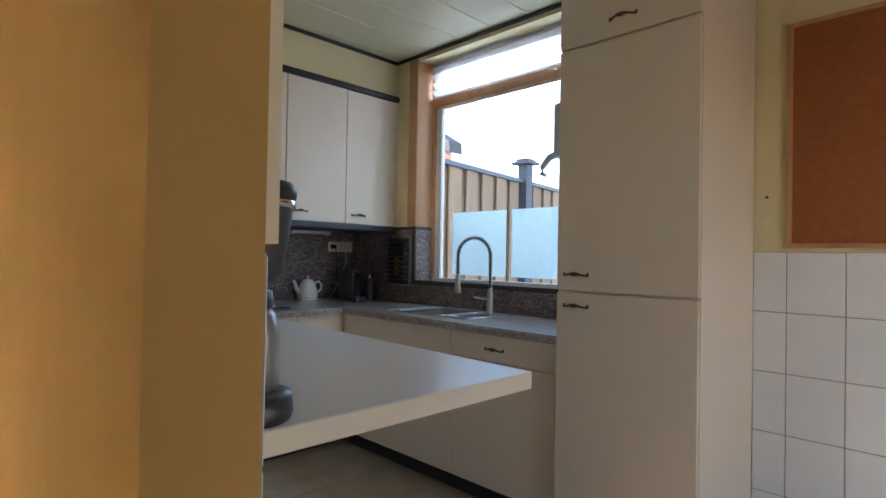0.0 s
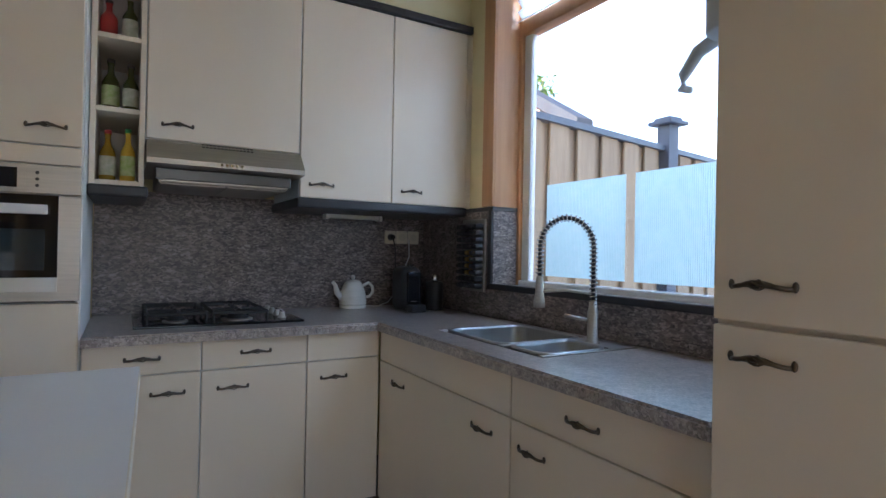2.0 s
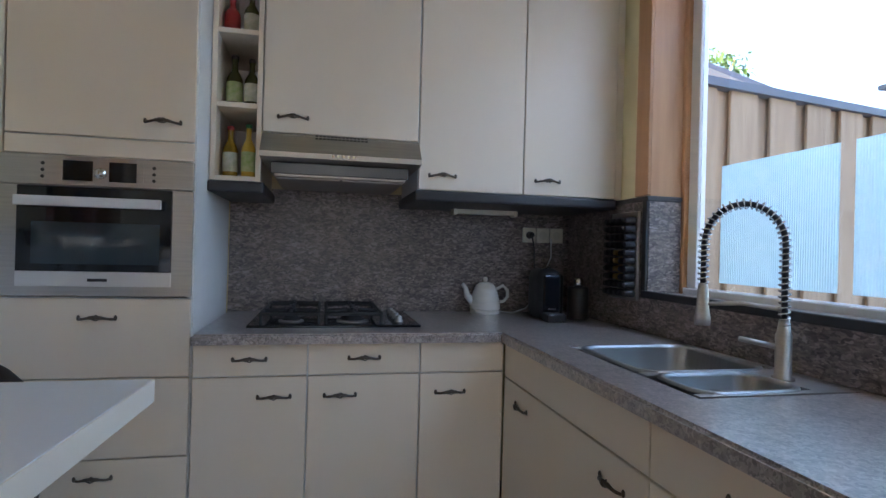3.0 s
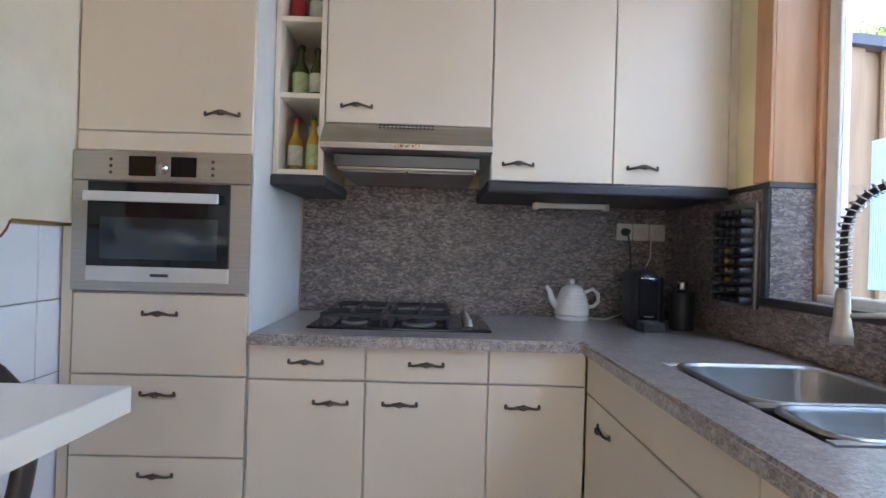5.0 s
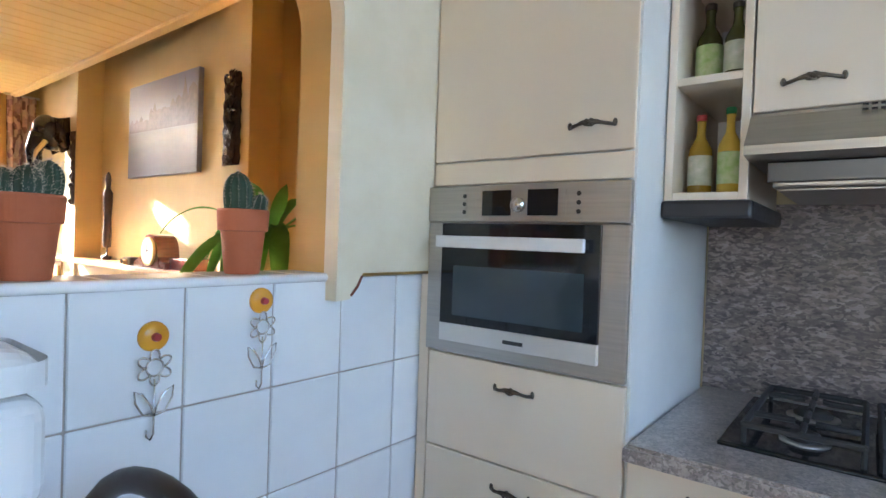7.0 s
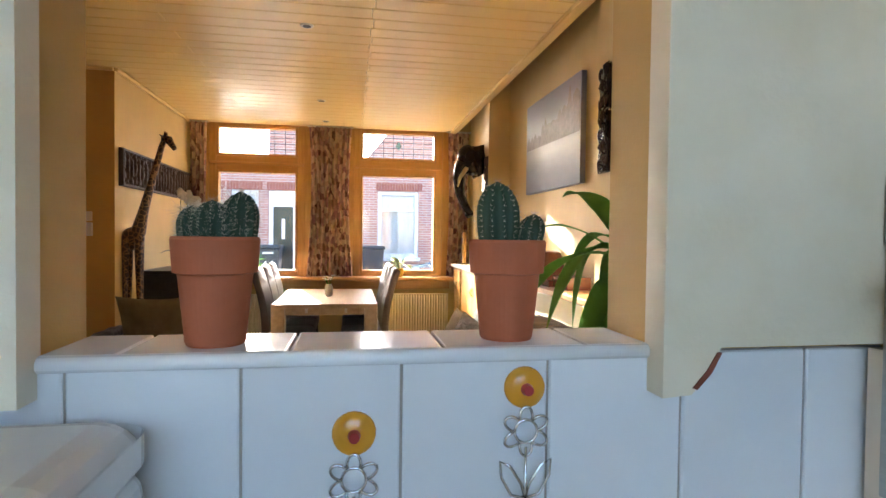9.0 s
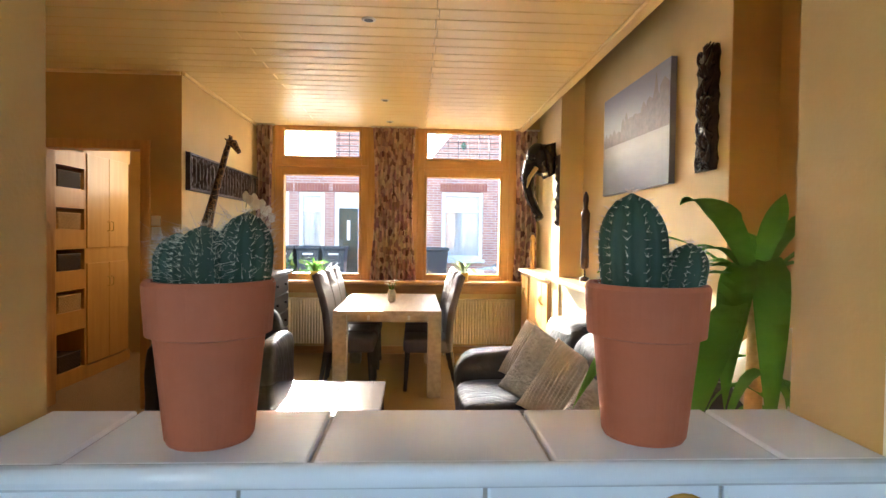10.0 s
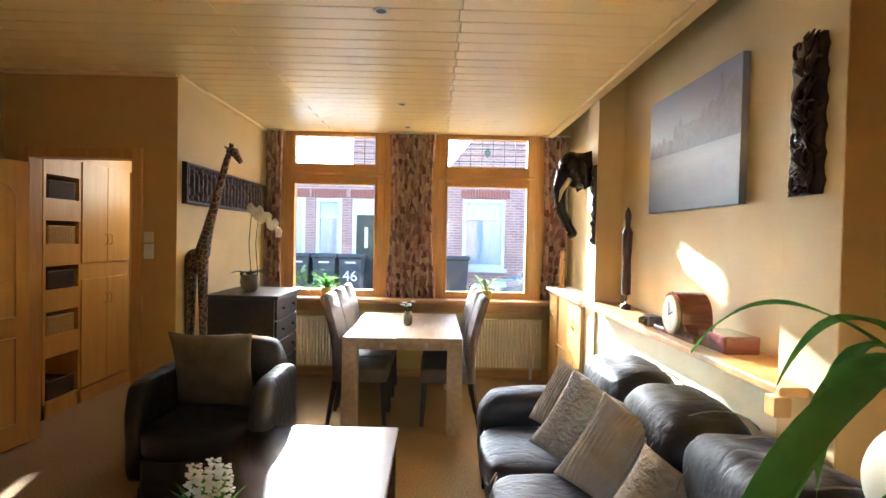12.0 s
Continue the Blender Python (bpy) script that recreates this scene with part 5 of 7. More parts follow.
# leather sofa along the west wall
sf = thing("leather_sofa", (-2.9, -2.2, 0), "black leather three-seat sofa", "sofa")
def puff(x0, x1, y0, y1, z0, z1, bev, seed, wob=0.012):
    bm = B(x0, x1, y0, y1, z0, z1)
    bmesh.ops.subdivide_edges(bm, edges=bm.edges[:], cuts=9, use_grid_fill=True)
    cx, cy, cz = (x0 + x1) / 2, (y0 + y1) / 2, (z0 + z1) / 2
    hx, hy, hz = (x1 - x0) / 2, (y1 - y0) / 2, (z1 - z0) / 2
    for v in bm.verts:
        p = Vector(((v.co.x - cx) / hx, (v.co.y - cy) / hy, (v.co.z - cz) / hz))
        e = 5.0 / max(bev, 0.1)
        n = (abs(p.x) ** e + abs(p.y) ** e + abs(p.z) ** e) ** (1 / e)
        p = p / n
        p *= 1 + wob * 6 * noise.noise(Vector((v.co.x * 7 + seed, v.co.y * 7, v.co.z * 7)))*0.5
        v.co = Vector((cx + p.x * hx, cy + p.y * hy, cz + p.z * hz))
    return bm
part("frame", B(-3.3, -2.46, -3.3, -1.0, 0.06, 0.28, 0.03), M_leather, sf)
for i in range(3):
    y1 = -1.12 - i * 0.66
    part("seat_cushion", puff(-3.15, -2.41, y1 - 0.655, y1, 0.24, 0.46, 1.0, i), M_leather, sf, smooth=True)
    bk = part("back_cushion", puff(-3.42, -3.02, y1 - 0.66, y1 + 0.005, 0.40, 0.92, 1.25, i + 9, 0.02), M_leather, sf, smooth=True)
    for sy in (0.14, 0.52):
        part("seam", tube(bmesh.new(), [(-3.26 + 0.26 * math.sin(a), y1 - sy + 0.03 * math.cos(2 * a), 0.66 + 0.262 * math.cos(a)) for a in [-0.9 + 2.3 * k / 12 for k in range(13)]], 0.0035, 5), M_fur, bk, "pale stitched seam")
for i in range(3):
    y1 = -1.12 - i * 0.66
    part("piping", tube(bmesh.new(), [(-2.46, y1 - 0.64, 0.42), (-2.425, y1 - 0.6, 0.34), (-2.418, y1 - 0.33, 0.27), (-2.425, y1 - 0.05, 0.34), (-2.46, y1 - 0.015, 0.42)], 0.004, 6), M_fur, sf, "pale seam piping")
for a in (-3.4, -1.13):
    part("armrest", puff(-3.3, -2.43, a, a + 0.3, 0.08, 0.63, 1.2, a), M_leather, sf, smooth=True)
for xx in (-3.2, -2.52):
    for yy in (-3.25, -1.0):
        part("foot", B(xx, xx + 0.06, yy, yy + 0.06, 0, 0.07), M_dark, sf)

def pillow(x, y, z, s, mat, label, rx, rz, thick=0.075, seed=1, knit=0, spin=0):
    bm = bmesh.new()
    n = 72 if knit else 24
    vs = {}
    for side in (-1, 1):
        for i in range(n + 1):
            for j in range(n + 1):
                u, v = -1 + 2 * i / n, -1 + 2 * j / n
                f = max(0, (1 - abs(u) ** 2.6) * (1 - abs(v) ** 2.6)) ** 0.5
                pull = 1 - 0.10 * (1 - u * u) * abs(v) ** 3 - 0.10 * (1 - v * v) * abs(u) ** 3
                w = side * thick * f * (1 + 0.25 * noise.noise(Vector((u * 2 + seed, v * 2, side))))
                if knit:
                    w += side * min(1, 2.5 * f) * 0.012 * abs(math.sin(math.pi * i / 4)) * (0.55 + 0.45 * abs(math.sin(math.pi * (j / 3 + 0.5 * (i // 4 % 2)))))
                if i in (0, n) or j in (0, n):
                    key = (0, i, j)
                else:
                    key = (side, i, j)
                if key not in vs:
                    vs[key] = bm.verts.new((u * s * pull, w, v * s * pull))
    for side in (-1, 1):
        def g(i, j):
            return vs[(0, i, j)] if (i in (0, n) or j in (0, n)) else vs[(side, i, j)]
        for i in range(n):
            for j in range(n):
                bm.faces.new((g(i, j), g(i + 1, j), g(i + 1, j + 1), g(i, j + 1)))
    me = bpy.data.meshes.new("cushion")
    bmesh.ops.recalc_face_normals(bm, faces=bm.faces)
    for fc in bm.faces:
        fc.smooth = True
    bm.to_mesh(me)
    bm.free()
    me.materials.append(mat)
    t = tagged(new("cushion", me), label, "cushion", "cushions on the seats")
    t.matrix_basis = pose(x, y, z, rx, 0, rz) @ Matrix.Rotation(radians(spin), 4, "Y")
    return t
pillow(-2.92, -2.86, 0.645, 0.205, M_knit, "beige knitted cushion leaning on the sofa back", 24, -50, 0.06, 1, 1, -16)
pillow(-2.90, -2.45, 0.65, 0.225, M_fur, "grey plush cushion leaning on the knitted cushion", 27, -40, 0.07, 2, 0, -20)
pillow(-2.94, -2.06, 0.65, 0.215, M_knit, "beige chunky knit cushion leaning on the plush cushion", 28, -36, 0.065, 3, 1, -22)
pillow(-2.97, -1.70, 0.60, 0.185, M_fur, "grey plush cushion leaning on the chunky knit cushion", 36, -32, 0.065, 4, 0, -24)

# armchair with a cushion
ac = thing("leather_armchair", (-0.78, -3.2, 0), "dark brown leather tub armchair", "armchair")
part("base", B(-1.08, -0.48, -3.48, -2.85, 0.06, 0.30, 0.03), M_leather, ac)
part("seat", puff(-1.1, -0.46, -3.42, -2.8, 0.27, 0.47, 1.0, 21), M_leather, ac, smooth=True)
part("backrest", puff(-1.12, -0.44, -3.66, -3.42, 0.1, 0.88, 1.1, 22), M_leather, ac, smooth=True)
part("armrest", puff(-1.21, -1.07, -3.58, -2.88, 0.1, 0.72, 1.0, 23), M_leather, ac, smooth=True)
part("armrest", puff(-0.49, -0.36, -3.58, -2.88, 0.1, 0.72, 1.0, 24), M_leather, ac, smooth=True)
for xx in (-1.12, -0.5):
    for yy in (-3.52, -2.96):
        part("foot", B(xx, xx + 0.05, yy, yy + 0.05, 0, 0.1), M_dark, ac)
pillow(-0.73, -3.28, 0.70, 0.265, M_cushion, "olive-brown velvet cushion on the armchair", -14, 0, seed=6)

# chest of drawers
cd = thing("chest_of_drawers", (-0.52, -4.75, 0), "black-brown chest of drawers", "chest of drawers")
part("body", B(-0.78, -0.222, -5.13, -4.4, 0.06, 1.03, 0.004), M_dark, cd)
part("top", B(-0.83, -0.22, -5.17, -4.35, 1.03, 1.065, 0.006), M_dark, cd)
part("plinth", B(-0.8, -0.222, -5.15, -4.38, 0, 0.08, 0.006), M_dark, cd)
for i in range(5):
    z = 0.11 + i * 0.185
    d = part("drawer", B(-0.80, -0.78, -5.1, -4.43, z, z + 0.17, 0.006), M_dark, cd)
    for yy in (-4.6, -4.93):
        part("knob", tube(bmesh.new(), [(-0.80, yy, z + 0.085), (-0.822, yy, z + 0.085)], [0.008, 0.014], 10), M_iron, d)

# giraffe and other carvings, each one plain mesh
bm = bmesh.new()
gx, gy = -0.335, -4.02
tube(bm, [(gx + 0.03, gy, 1.33), (gx + 0.0, gy, 1.42), (gx - 0.04, gy + 0.01, 1.58), (gx - 0.1, gy + 0.02, 1.8), (gx - 0.16, gy + 0.04, 2.0), (gx - 0.2, gy + 0.05, 2.14), (gx - 0.225, gy + 0.05, 2.21)], [0.05, 0.06, 0.042, 0.031, 0.027, 0.024, 0.022], 12)
tube(bm, [(gx - 0.215, gy + 0.05, 2.21), (gx - 0.26, gy + 0.06, 2.2), (gx - 0.31, gy + 0.06, 2.12)], [0.035, 0.036, 0.018], 10)
for s in (-0.02, 0.02):
    tube(bm, [(gx - 0.235, gy + 0.05 + s, 2.22), (gx - 0.232, gy + 0.05 + s * 1.2, 2.265)], [0.008, 0.009], 6)
    tube(bm, [(gx - 0.22, gy + 0.05 + s, 2.215), (gx - 0.2, gy + 0.05 + s * 2.5, 2.235)], [0.01, 0.004], 6)
blob(bm, (gx + 0.045, gy, 1.36), (0.095, 0.06, 0.1), 14, 10)
for dx, dy in ((-0.07, 0.03), (-0.06, -0.035), (0.07, 0.03), (0.06, -0.035)):
    tube(bm, [(gx + 0.04 + dx * 0.7, gy + dy, 1.33), (gx + 0.04 + dx * 0.8, gy + dy, 0.8), (gx + 0.04 + dx, gy + dy, 0.03)], [0.034, 0.018, 0.017], 8)
box(bm, gx - 0.15, gx + 0.15, gy - 0.09, gy + 0.09, 0, 0.035)
def spotted(name):
    m, n, l, p = tree(name)
    co = n.new("ShaderNodeTexCoord")
    v = n.new("ShaderNodeTexVoronoi")
    v.feature = "DISTANCE_TO_EDGE"
    v.inputs["Scale"].default_value = 26
    l.new(co.outputs["Object"], v.inputs["Vector"])
    l.new(ramp(n, l, v.outputs[0], ((0.02, (0.28, 0.15, 0.05)), (0.09, (0.035, 0.017, 0.01)))), p.inputs["Base Color"])
    p.inputs["Roughness"].default_value = 0.35
    return m
tagged(part("giraffe_statue", bm, spotted("giraffe_wood"), smooth=True), "tall carved dark wooden giraffe standing by the chest", "statue")

def relief(name, axis, plane, a0, a1, z0, z1, depth, seed, label, fx=14, mat=None, frame_w=0.0):
    """A carved panel: a board whose face is raised in an uneven woven pattern."""
    bm = bmesh.new()
    nx, nz = max(8, int((a1 - a0) * 190)), max(8, int((z1 - z0) * 190))
    grid = []
    for i in range(nx + 1):
        col = []
        for j in range(nz + 1):
            a, z = a0 + (a1 - a0) * i / nx, z0 + (z1 - z0) * j / nz
            q = noise.noise(Vector((a * fx * 1.6, z * fx * 0.8, seed))) + 0.7 * math.sin(a * fx * 4 + 3 * math.sin(z * fx)) * math.sin(z * fx * 2.2 + 2 * math.sin(a * fx * 1.3))
            e = min(i, nx - i, j, nz - j)
            if frame_w:
                fig = math.cos(2 * math.pi * a / 0.088 + 0.8 * math.sin(a * 9))
                q = fig * (1.1 - 1.6 * abs((z - z0) / (z1 - z0) - 0.5)) + 0.9 * noise.noise(Vector((a * 30, z * 24, seed)))
            d = depth * (0.55 + 0.45 * max(-1, min(1, q * 1.6)))
            if frame_w and min((a - a0), (a1 - a), (z - z0), (z1 - z)) < frame_w:
                d = depth * 1.05
            if e == 0:
                d = 0.0
            col.append(bm.verts.new((plane + d * axis, a, z) if abs(axis) == 1 else (a, plane + d, z)))
        grid.append(col)
    for i in range(nx):
        for j in range(nz):
            bm.faces.new((grid[i][j], grid[i + 1][j], grid[i + 1][j + 1], grid[i][j + 1]))
    return tagged(part(name, bm, mat or M_carve, smooth=False), label, "wall carving")
relief("wood_frieze", -1, -0.218, -5.9, -3.92, 1.80, 2.12, 0.035, 3, "long dark carved relief panel with figures on the wall", 11, None, 0.025)
def scroll_carving(x, y0, y1, z0, z1, label):
    """A pierced panel of leafy scrolls that wind up a wavy board, one mesh."""
    bm = bmesh.new()
    h, w, yc = z1 - z0, y1 - y0, (y0 + y1) / 2
    n = 24
    left = [(y0 + 0.012 * abs(math.sin(math.pi * i / 4)), z0 + h * i / n) for i in range(n + 1)]
    right = [(y1 - 0.012 * abs(math.sin(math.pi * (i + 2) / 4)), z0 + h * i / n) for i in range(n + 1)]
    slab(bm, left + right[::-1], "x", x, x + 0.016)
    tube(bm, [(x + 0.026, yc + 0.33 * w * math.sin(2.4 * math.pi * i / 30 + 0.5), z0 + h * (0.06 + 0.9 * i / 30)) for i in range(31)], [0.009 + 0.004 * math.sin(i) for i in range(31)], 7)
    rows = 7
    for k in range(rows):
        zc = z0 + h * (k + 0.6) / rows
        sg = 1 if k % 2 else -1
        cy_ = yc + sg * 0.18 * w
        pts, rad = [], []
        for i in range(16):
            a = sg * (0.4 + i * 0.42)
            r = 0.042 * (1 - i / 19)
            pts.append((x + 0.022 + 0.012 * i / 16, cy_ + r * math.cos(a), zc + r * math.sin(a) * 1.15))
            rad.append(0.0085 * (1 - 0.5 * i / 16))
        tube(bm, pts, rad, 6)
        for q in range(3):
            a = 0.7 + q * 0.55
            by_ = yc - sg * 0.10 * w
            tube(bm, [(x + 0.018, by_ + sg * 0.02, zc - 0.03), (x + 0.034, by_ - sg * 0.022 * math.cos(a), zc + 0.005 + 0.012 * q), (x + 0.02, by_ - sg * 0.055 * math.cos(a), zc + 0.04 * math.sin(a) + 0.012)], [0.006, 0.011, 0.003], 6)
    for q in range(5):
        tube(bm, [(x + 0.02, y0 + 0.01 + 0.001 * q, z0 + 0.015 + 0.018 * q), (x + 0.03, yc - 0.01, z0 + 0.03 + 0.018 * q), (x + 0.02, yc + 0.028, z0 + 0.008 + 0.014 * q)], [0.004, 0.007, 0.004], 6)
    return tagged(part("wood_carving", bm, M_shinecarve, smooth=True), label, "wall carving")


M_shinecarve = plain("lacquered_dark_carving", (0.05, 0.028, 0.018), (0.022, 0.013, 0.01), 0.25, scale=18, grain=60, relief=0.2, dist=0.003)
scroll_carving(-3.43, -1.745, -1.57, 1.755, 2.30, "dark carved wooden panel with scrolls on the pier")
relief("wood_carving", 1, -3.428, -4.24, -4.17, 1.55, 2.2, 0.03, 8, "narrow dark carved wooden panel on the far pier", 18)

bm = bmesh.new()
ex, ey, ez = -3.42, -4.36, 2.17
blob(bm, (ex + 0.10, ey, ez), (0.14, 0.11, 0.15), 18, 12)
blob(bm, (ex + 0.16, ey, ez + 0.04), (0.10, 0.10, 0.12), 16, 10)
key = [(0.2, -0.02, 0.075), (0.245, -0.16, 0.06), (0.225, -0.34, 0.045), (0.165, -0.47, 0.036), (0.12, -0.53, 0.031), (0.165, -0.555, 0.026)]
trunk = []
for i in range(41):
    u = i / 8
    k = min(4, int(u))
    w = u - k
    trunk.append([key[k][q] + (key[k + 1][q] - key[k][q]) * w for q in range(3)])
tube(bm, [(ex + q[0], ey, ez + q[1]) for q in trunk], [q[2] * (1 + 0.07 * (i % 2)) for i, q in enumerate(trunk)], 14)
for s in (-1, 1):
    slab(bm, [(ex + 0.02, ez + 0.15), (ex + 0.12, ez + 0.12), (ex + 0.12, ez - 0.05), (ex + 0.07, ez - 0.17), (ex + 0.01, ez - 0.13)], "y", ey + s * 0.10, ey + s * 0.13)
tagged(part("elephant_head_carving", bm, M_ebony, smooth=True), "carved black elephant head mounted on the pier", "statue")
bm = bmesh.new()
for s in (-1, 1):
    tube(bm, [(ex + 0.18, ey + s * 0.07, ez - 0.08), (ex + 0.25, ey + s * 0.085, ez - 0.18), (ex + 0.27, ey + s * 0.08, ez - 0.27)], [0.022, 0.018, 0.005], 10)
tagged(part("elephant_tusks", bm, plain("ivory_resin", (0.72, 0.58, 0.25), None, 0.4), smooth=True), "yellowish tusks on the elephant carving", "tusks")

# painting on canvas
def misty(name):
    m, n, l, p = tree(name)
    co = n.new("ShaderNodeTexCoord")
    sep = n.new("ShaderNodeSeparateXYZ")
    l.new(co.outputs["Object"], sep.inputs[0])
    mr = n.new("ShaderNodeMapRange")
    mr.inputs["From Min"].default_value, mr.inputs["From Max"].default_value = 0.0, 0.72
    ns = noise_tex(n, l, 3, (1, 1.5, 4), 6)
    ma = n.new("ShaderNodeMath")
    ma.operation = "MULTIPLY_ADD"
    ma.inputs[1].default_value = 0.12
    l.new(ns, ma.inputs[0])
    l.new(sep.outputs[2], ma.inputs[2])
    l.new(ma.outputs[0], mr.inputs["Value"])
    l.new(ramp(n, l, mr.outputs[0], ((0.0, (0.10, 0.115, 0.16)), (0.28, (0.20, 0.21, 0.25)), (0.5, (0.36, 0.36, 0.37)), (0.68, (0.26, 0.265, 0.31)), (1.0, (0.19, 0.21, 0.31)))), p.inputs["Base Color"])
    p.inputs["Roughness"].default_value = 0.32
    bump(n, l, p, noise_tex(n, l, 300), 0.15, 0.001)
    return m
pt = thing("canvas_painting", (XW + 0.01, -2.95, 1.775), "large misty blue-grey canvas of a waterside town", "painting")
part("canvas", B(XW + 0.002, XW + 0.04, -3.52, -2.40, 1.775, 2.515, 0.002), misty("misty_paint"), pt)
M_sil = plain("dusk_silhouette_paint", (0.16, 0.145, 0.155), (0.24, 0.215, 0.21), 0.5, scale=22)
random.seed(11)
sk = []
yy = -3.5
while yy < -2.42:
    w = random.uniform(0.05, 0.12)
    hgt = 2.17 + 0.17 * (yy + 3.5) / 1.1 + random.uniform(0, 0.06)
    sk += [(yy, hgt), (yy + w * 0.5, hgt + random.uniform(0.0, 0.05)), (yy + w, hgt)]
    yy += w + 0.004
sk = [p for p in sk if p[0] < -2.405]
tower = [(-2.62, 2.36), (-2.59, 2.48), (-2.56, 2.36)]
sk = [p for p in sk if not (-2.63 < p[0] < -2.55)] + tower
sk.sort()
part("painted_town", slab(bmesh.new(), [(-3.5, 2.14), (-2.41, 2.2)][:1] + sk + [(-2.405, 2.12)], "x", XW + 0.0405, XW + 0.0415), M_sil, pt, "dim painted skyline")

# mantel shelf, clock and statue
ms = thing("mantel_shelf", (-3.5, -2.9, 1.02), "honey wood shelf along the recess", "shelf")
part("board", B(XW, -3.33, -4.15, -1.62, 1.055, 1.09, 0.006), M_woodh, ms)
part("end_block", B(-3.36, -3.30, -1.66, -1.60, 0.99, 1.06, 0.004), M_wood, ms)
setting("wall_recess_low", B(XW, -3.45, -4.16, -1.79, 0, 1.055), M_kwall, "pale plastered low wall under the mantel shelf")
ck = thing("mantel_clock", (-3.47, -2.6, 1.09), "polished mahogany mantel clock with a brass-rimmed dial", "clock")
M_mahog = plain("polished_mahogany", (0.20, 0.05, 0.03), (0.12, 0.03, 0.02), 0.15, scale=6, stretch=(1, 6, 6), coat=0.6)
cyc = -2.62
outl = [(cyc - 0.24, 1.09), (cyc - 0.24, 1.13)] + [(cyc - 0.2, 1.135), (cyc - 0.13, 1.17)] + arc(cyc, 1.20, 0.125, 170, 10, 14) + [(cyc + 0.13, 1.17), (cyc + 0.2, 1.135), (cyc + 0.24, 1.13), (cyc + 0.24, 1.09)]
part("case", slab(bmesh.new(), outl, "x", -3.54, -3.39), M_mahog, ck)
bm = bmesh.new()
tube(bm, [(-3.39, cyc, 1.205), (-3.375, cyc, 1.205)], 0.1, 28)
part("bezel", bm, M_brass, ck, smooth=False)
bm = bmesh.new()
tube(bm, [(-3.376, cyc, 1.205), (-3.372, cyc, 1.205)], 0.088, 28)
dial = part("dial", bm, M_cream, ck)
part("minute_pointer", slab(bmesh.new(), [(cyc - 0.004, 1.2), (cyc + 0.004, 1.2), (cyc + 0.002, 1.28), (cyc - 0.002, 1.28)], "x", -3.371, -3.370), M_black, dial)
part("hour_pointer", slab(bmesh.new(), [(cyc, 1.2), (cyc, 1.21), (cyc + 0.05, 1.225), (cyc + 0.05, 1.222)], "x", -3.3712, -3.3702), M_black, dial)
bx_ = thing("wooden_box", (-3.5, -2.25, 1.09), "small polished reddish box on the shelf", "box")
part("box", B(-3.58, -3.42, -2.4, -2.15, 1.09, 1.17, 0.008), M_mahog, bx_)
vc = thing("vintage_camera", (-3.42, -2.95, 1.09), "small dark antique camera on the shelf", "camera")
part("camera_body", B(-3.46, -3.38, -3.02, -2.9, 1.09, 1.15, 0.008), M_black, vc)
bm = bmesh.new()
tube(bm, [(-3.38, -2.96, 1.12), (-3.35, -2.96, 1.12), (-3.345, -2.96, 1.12)], [0.03, 0.026, 0.02], 16)
part("lens_barrel", bm, M_chrome, vc)
bm = bmesh.new()
sx_, sy_ = -3.53, -3.72
lathe(bm, ((0.06, 0), (0.06, 0.03), (0.012, 0.04), (0.012, 0.1), (0.05, 0.11), (0.055, 0.2), (0.045, 0.35), (0.055, 0.48), (0.06, 0.56), (0.03, 0.6), (0.032, 0.64), (0.04, 0.67), (0.03, 0.71), (0.008, 0.74)), (sx_, sy_, 1.09), 16, (0.62, 0.62))
tagged(part("standing_statue", bm, M_carve, smooth=True), "slender carved wooden statue on the mantel shelf", "statue")

# low cupboard by the window
lc = thing("low_cupboard", (-3.5, -5.1, 0), "honey wood built-in cupboard with a cream top", "cupboard")
part("body", B(XW, -3.42, -5.72, -4.43, 0.06, 1.04), M_wood, lc)
part("top", B(XW, -3.36, -5.74, -4.42, 1.04, 1.075, 0.006), M_cream, lc)
part("plinth", B(XW, -3.44, -5.72, -4.43, 0, 0.06), M_wood, lc)
for a, b in ((-5.72, -5.36), (-4.92, -4.45)):
    for k in range(2):
        y0 = a + (b - a) / 2 * k
        d = part("door", B(-3.42, -3.40, y0 + 0.004, y0 + (b - a) / 2 - 0.004, 0.08, 1.0, 0.004), M_door, lc)
        part("pull", tube(bmesh.new(), [(-3.40, y0 + ((b - a) / 2 - 0.03 if k == 0 else 0.03), 0.86), (-3.375, y0 + ((b - a) / 2 - 0.03 if k == 0 else 0.03), 0.82), (-3.40, y0 + ((b - a) / 2 - 0.03 if k == 0 else 0.03), 0.77)], 0.006, 8), M_brass, d)
part("niche_shelf", B(-3.63, -3.405, -5.36, -4.92, 0.5, 0.52), M_wood, lc)
bm = bmesh.new()
fx_, fy_ = -3.5, -5.6
lathe(bm, ((0.05, 0), (0.05, 0.015), (0.02, 0.02), (0.03, 0.15), (0.035, 0.24), (0.02, 0.3), (0.03, 0.34), (0.025, 0.38), (0.01, 0.4)), (fx_, fy_, 1.075), 12)
tagged(part("small_figurine", bm, M_wood, smooth=True), "small light wooden figurine on the cupboard", "statue")

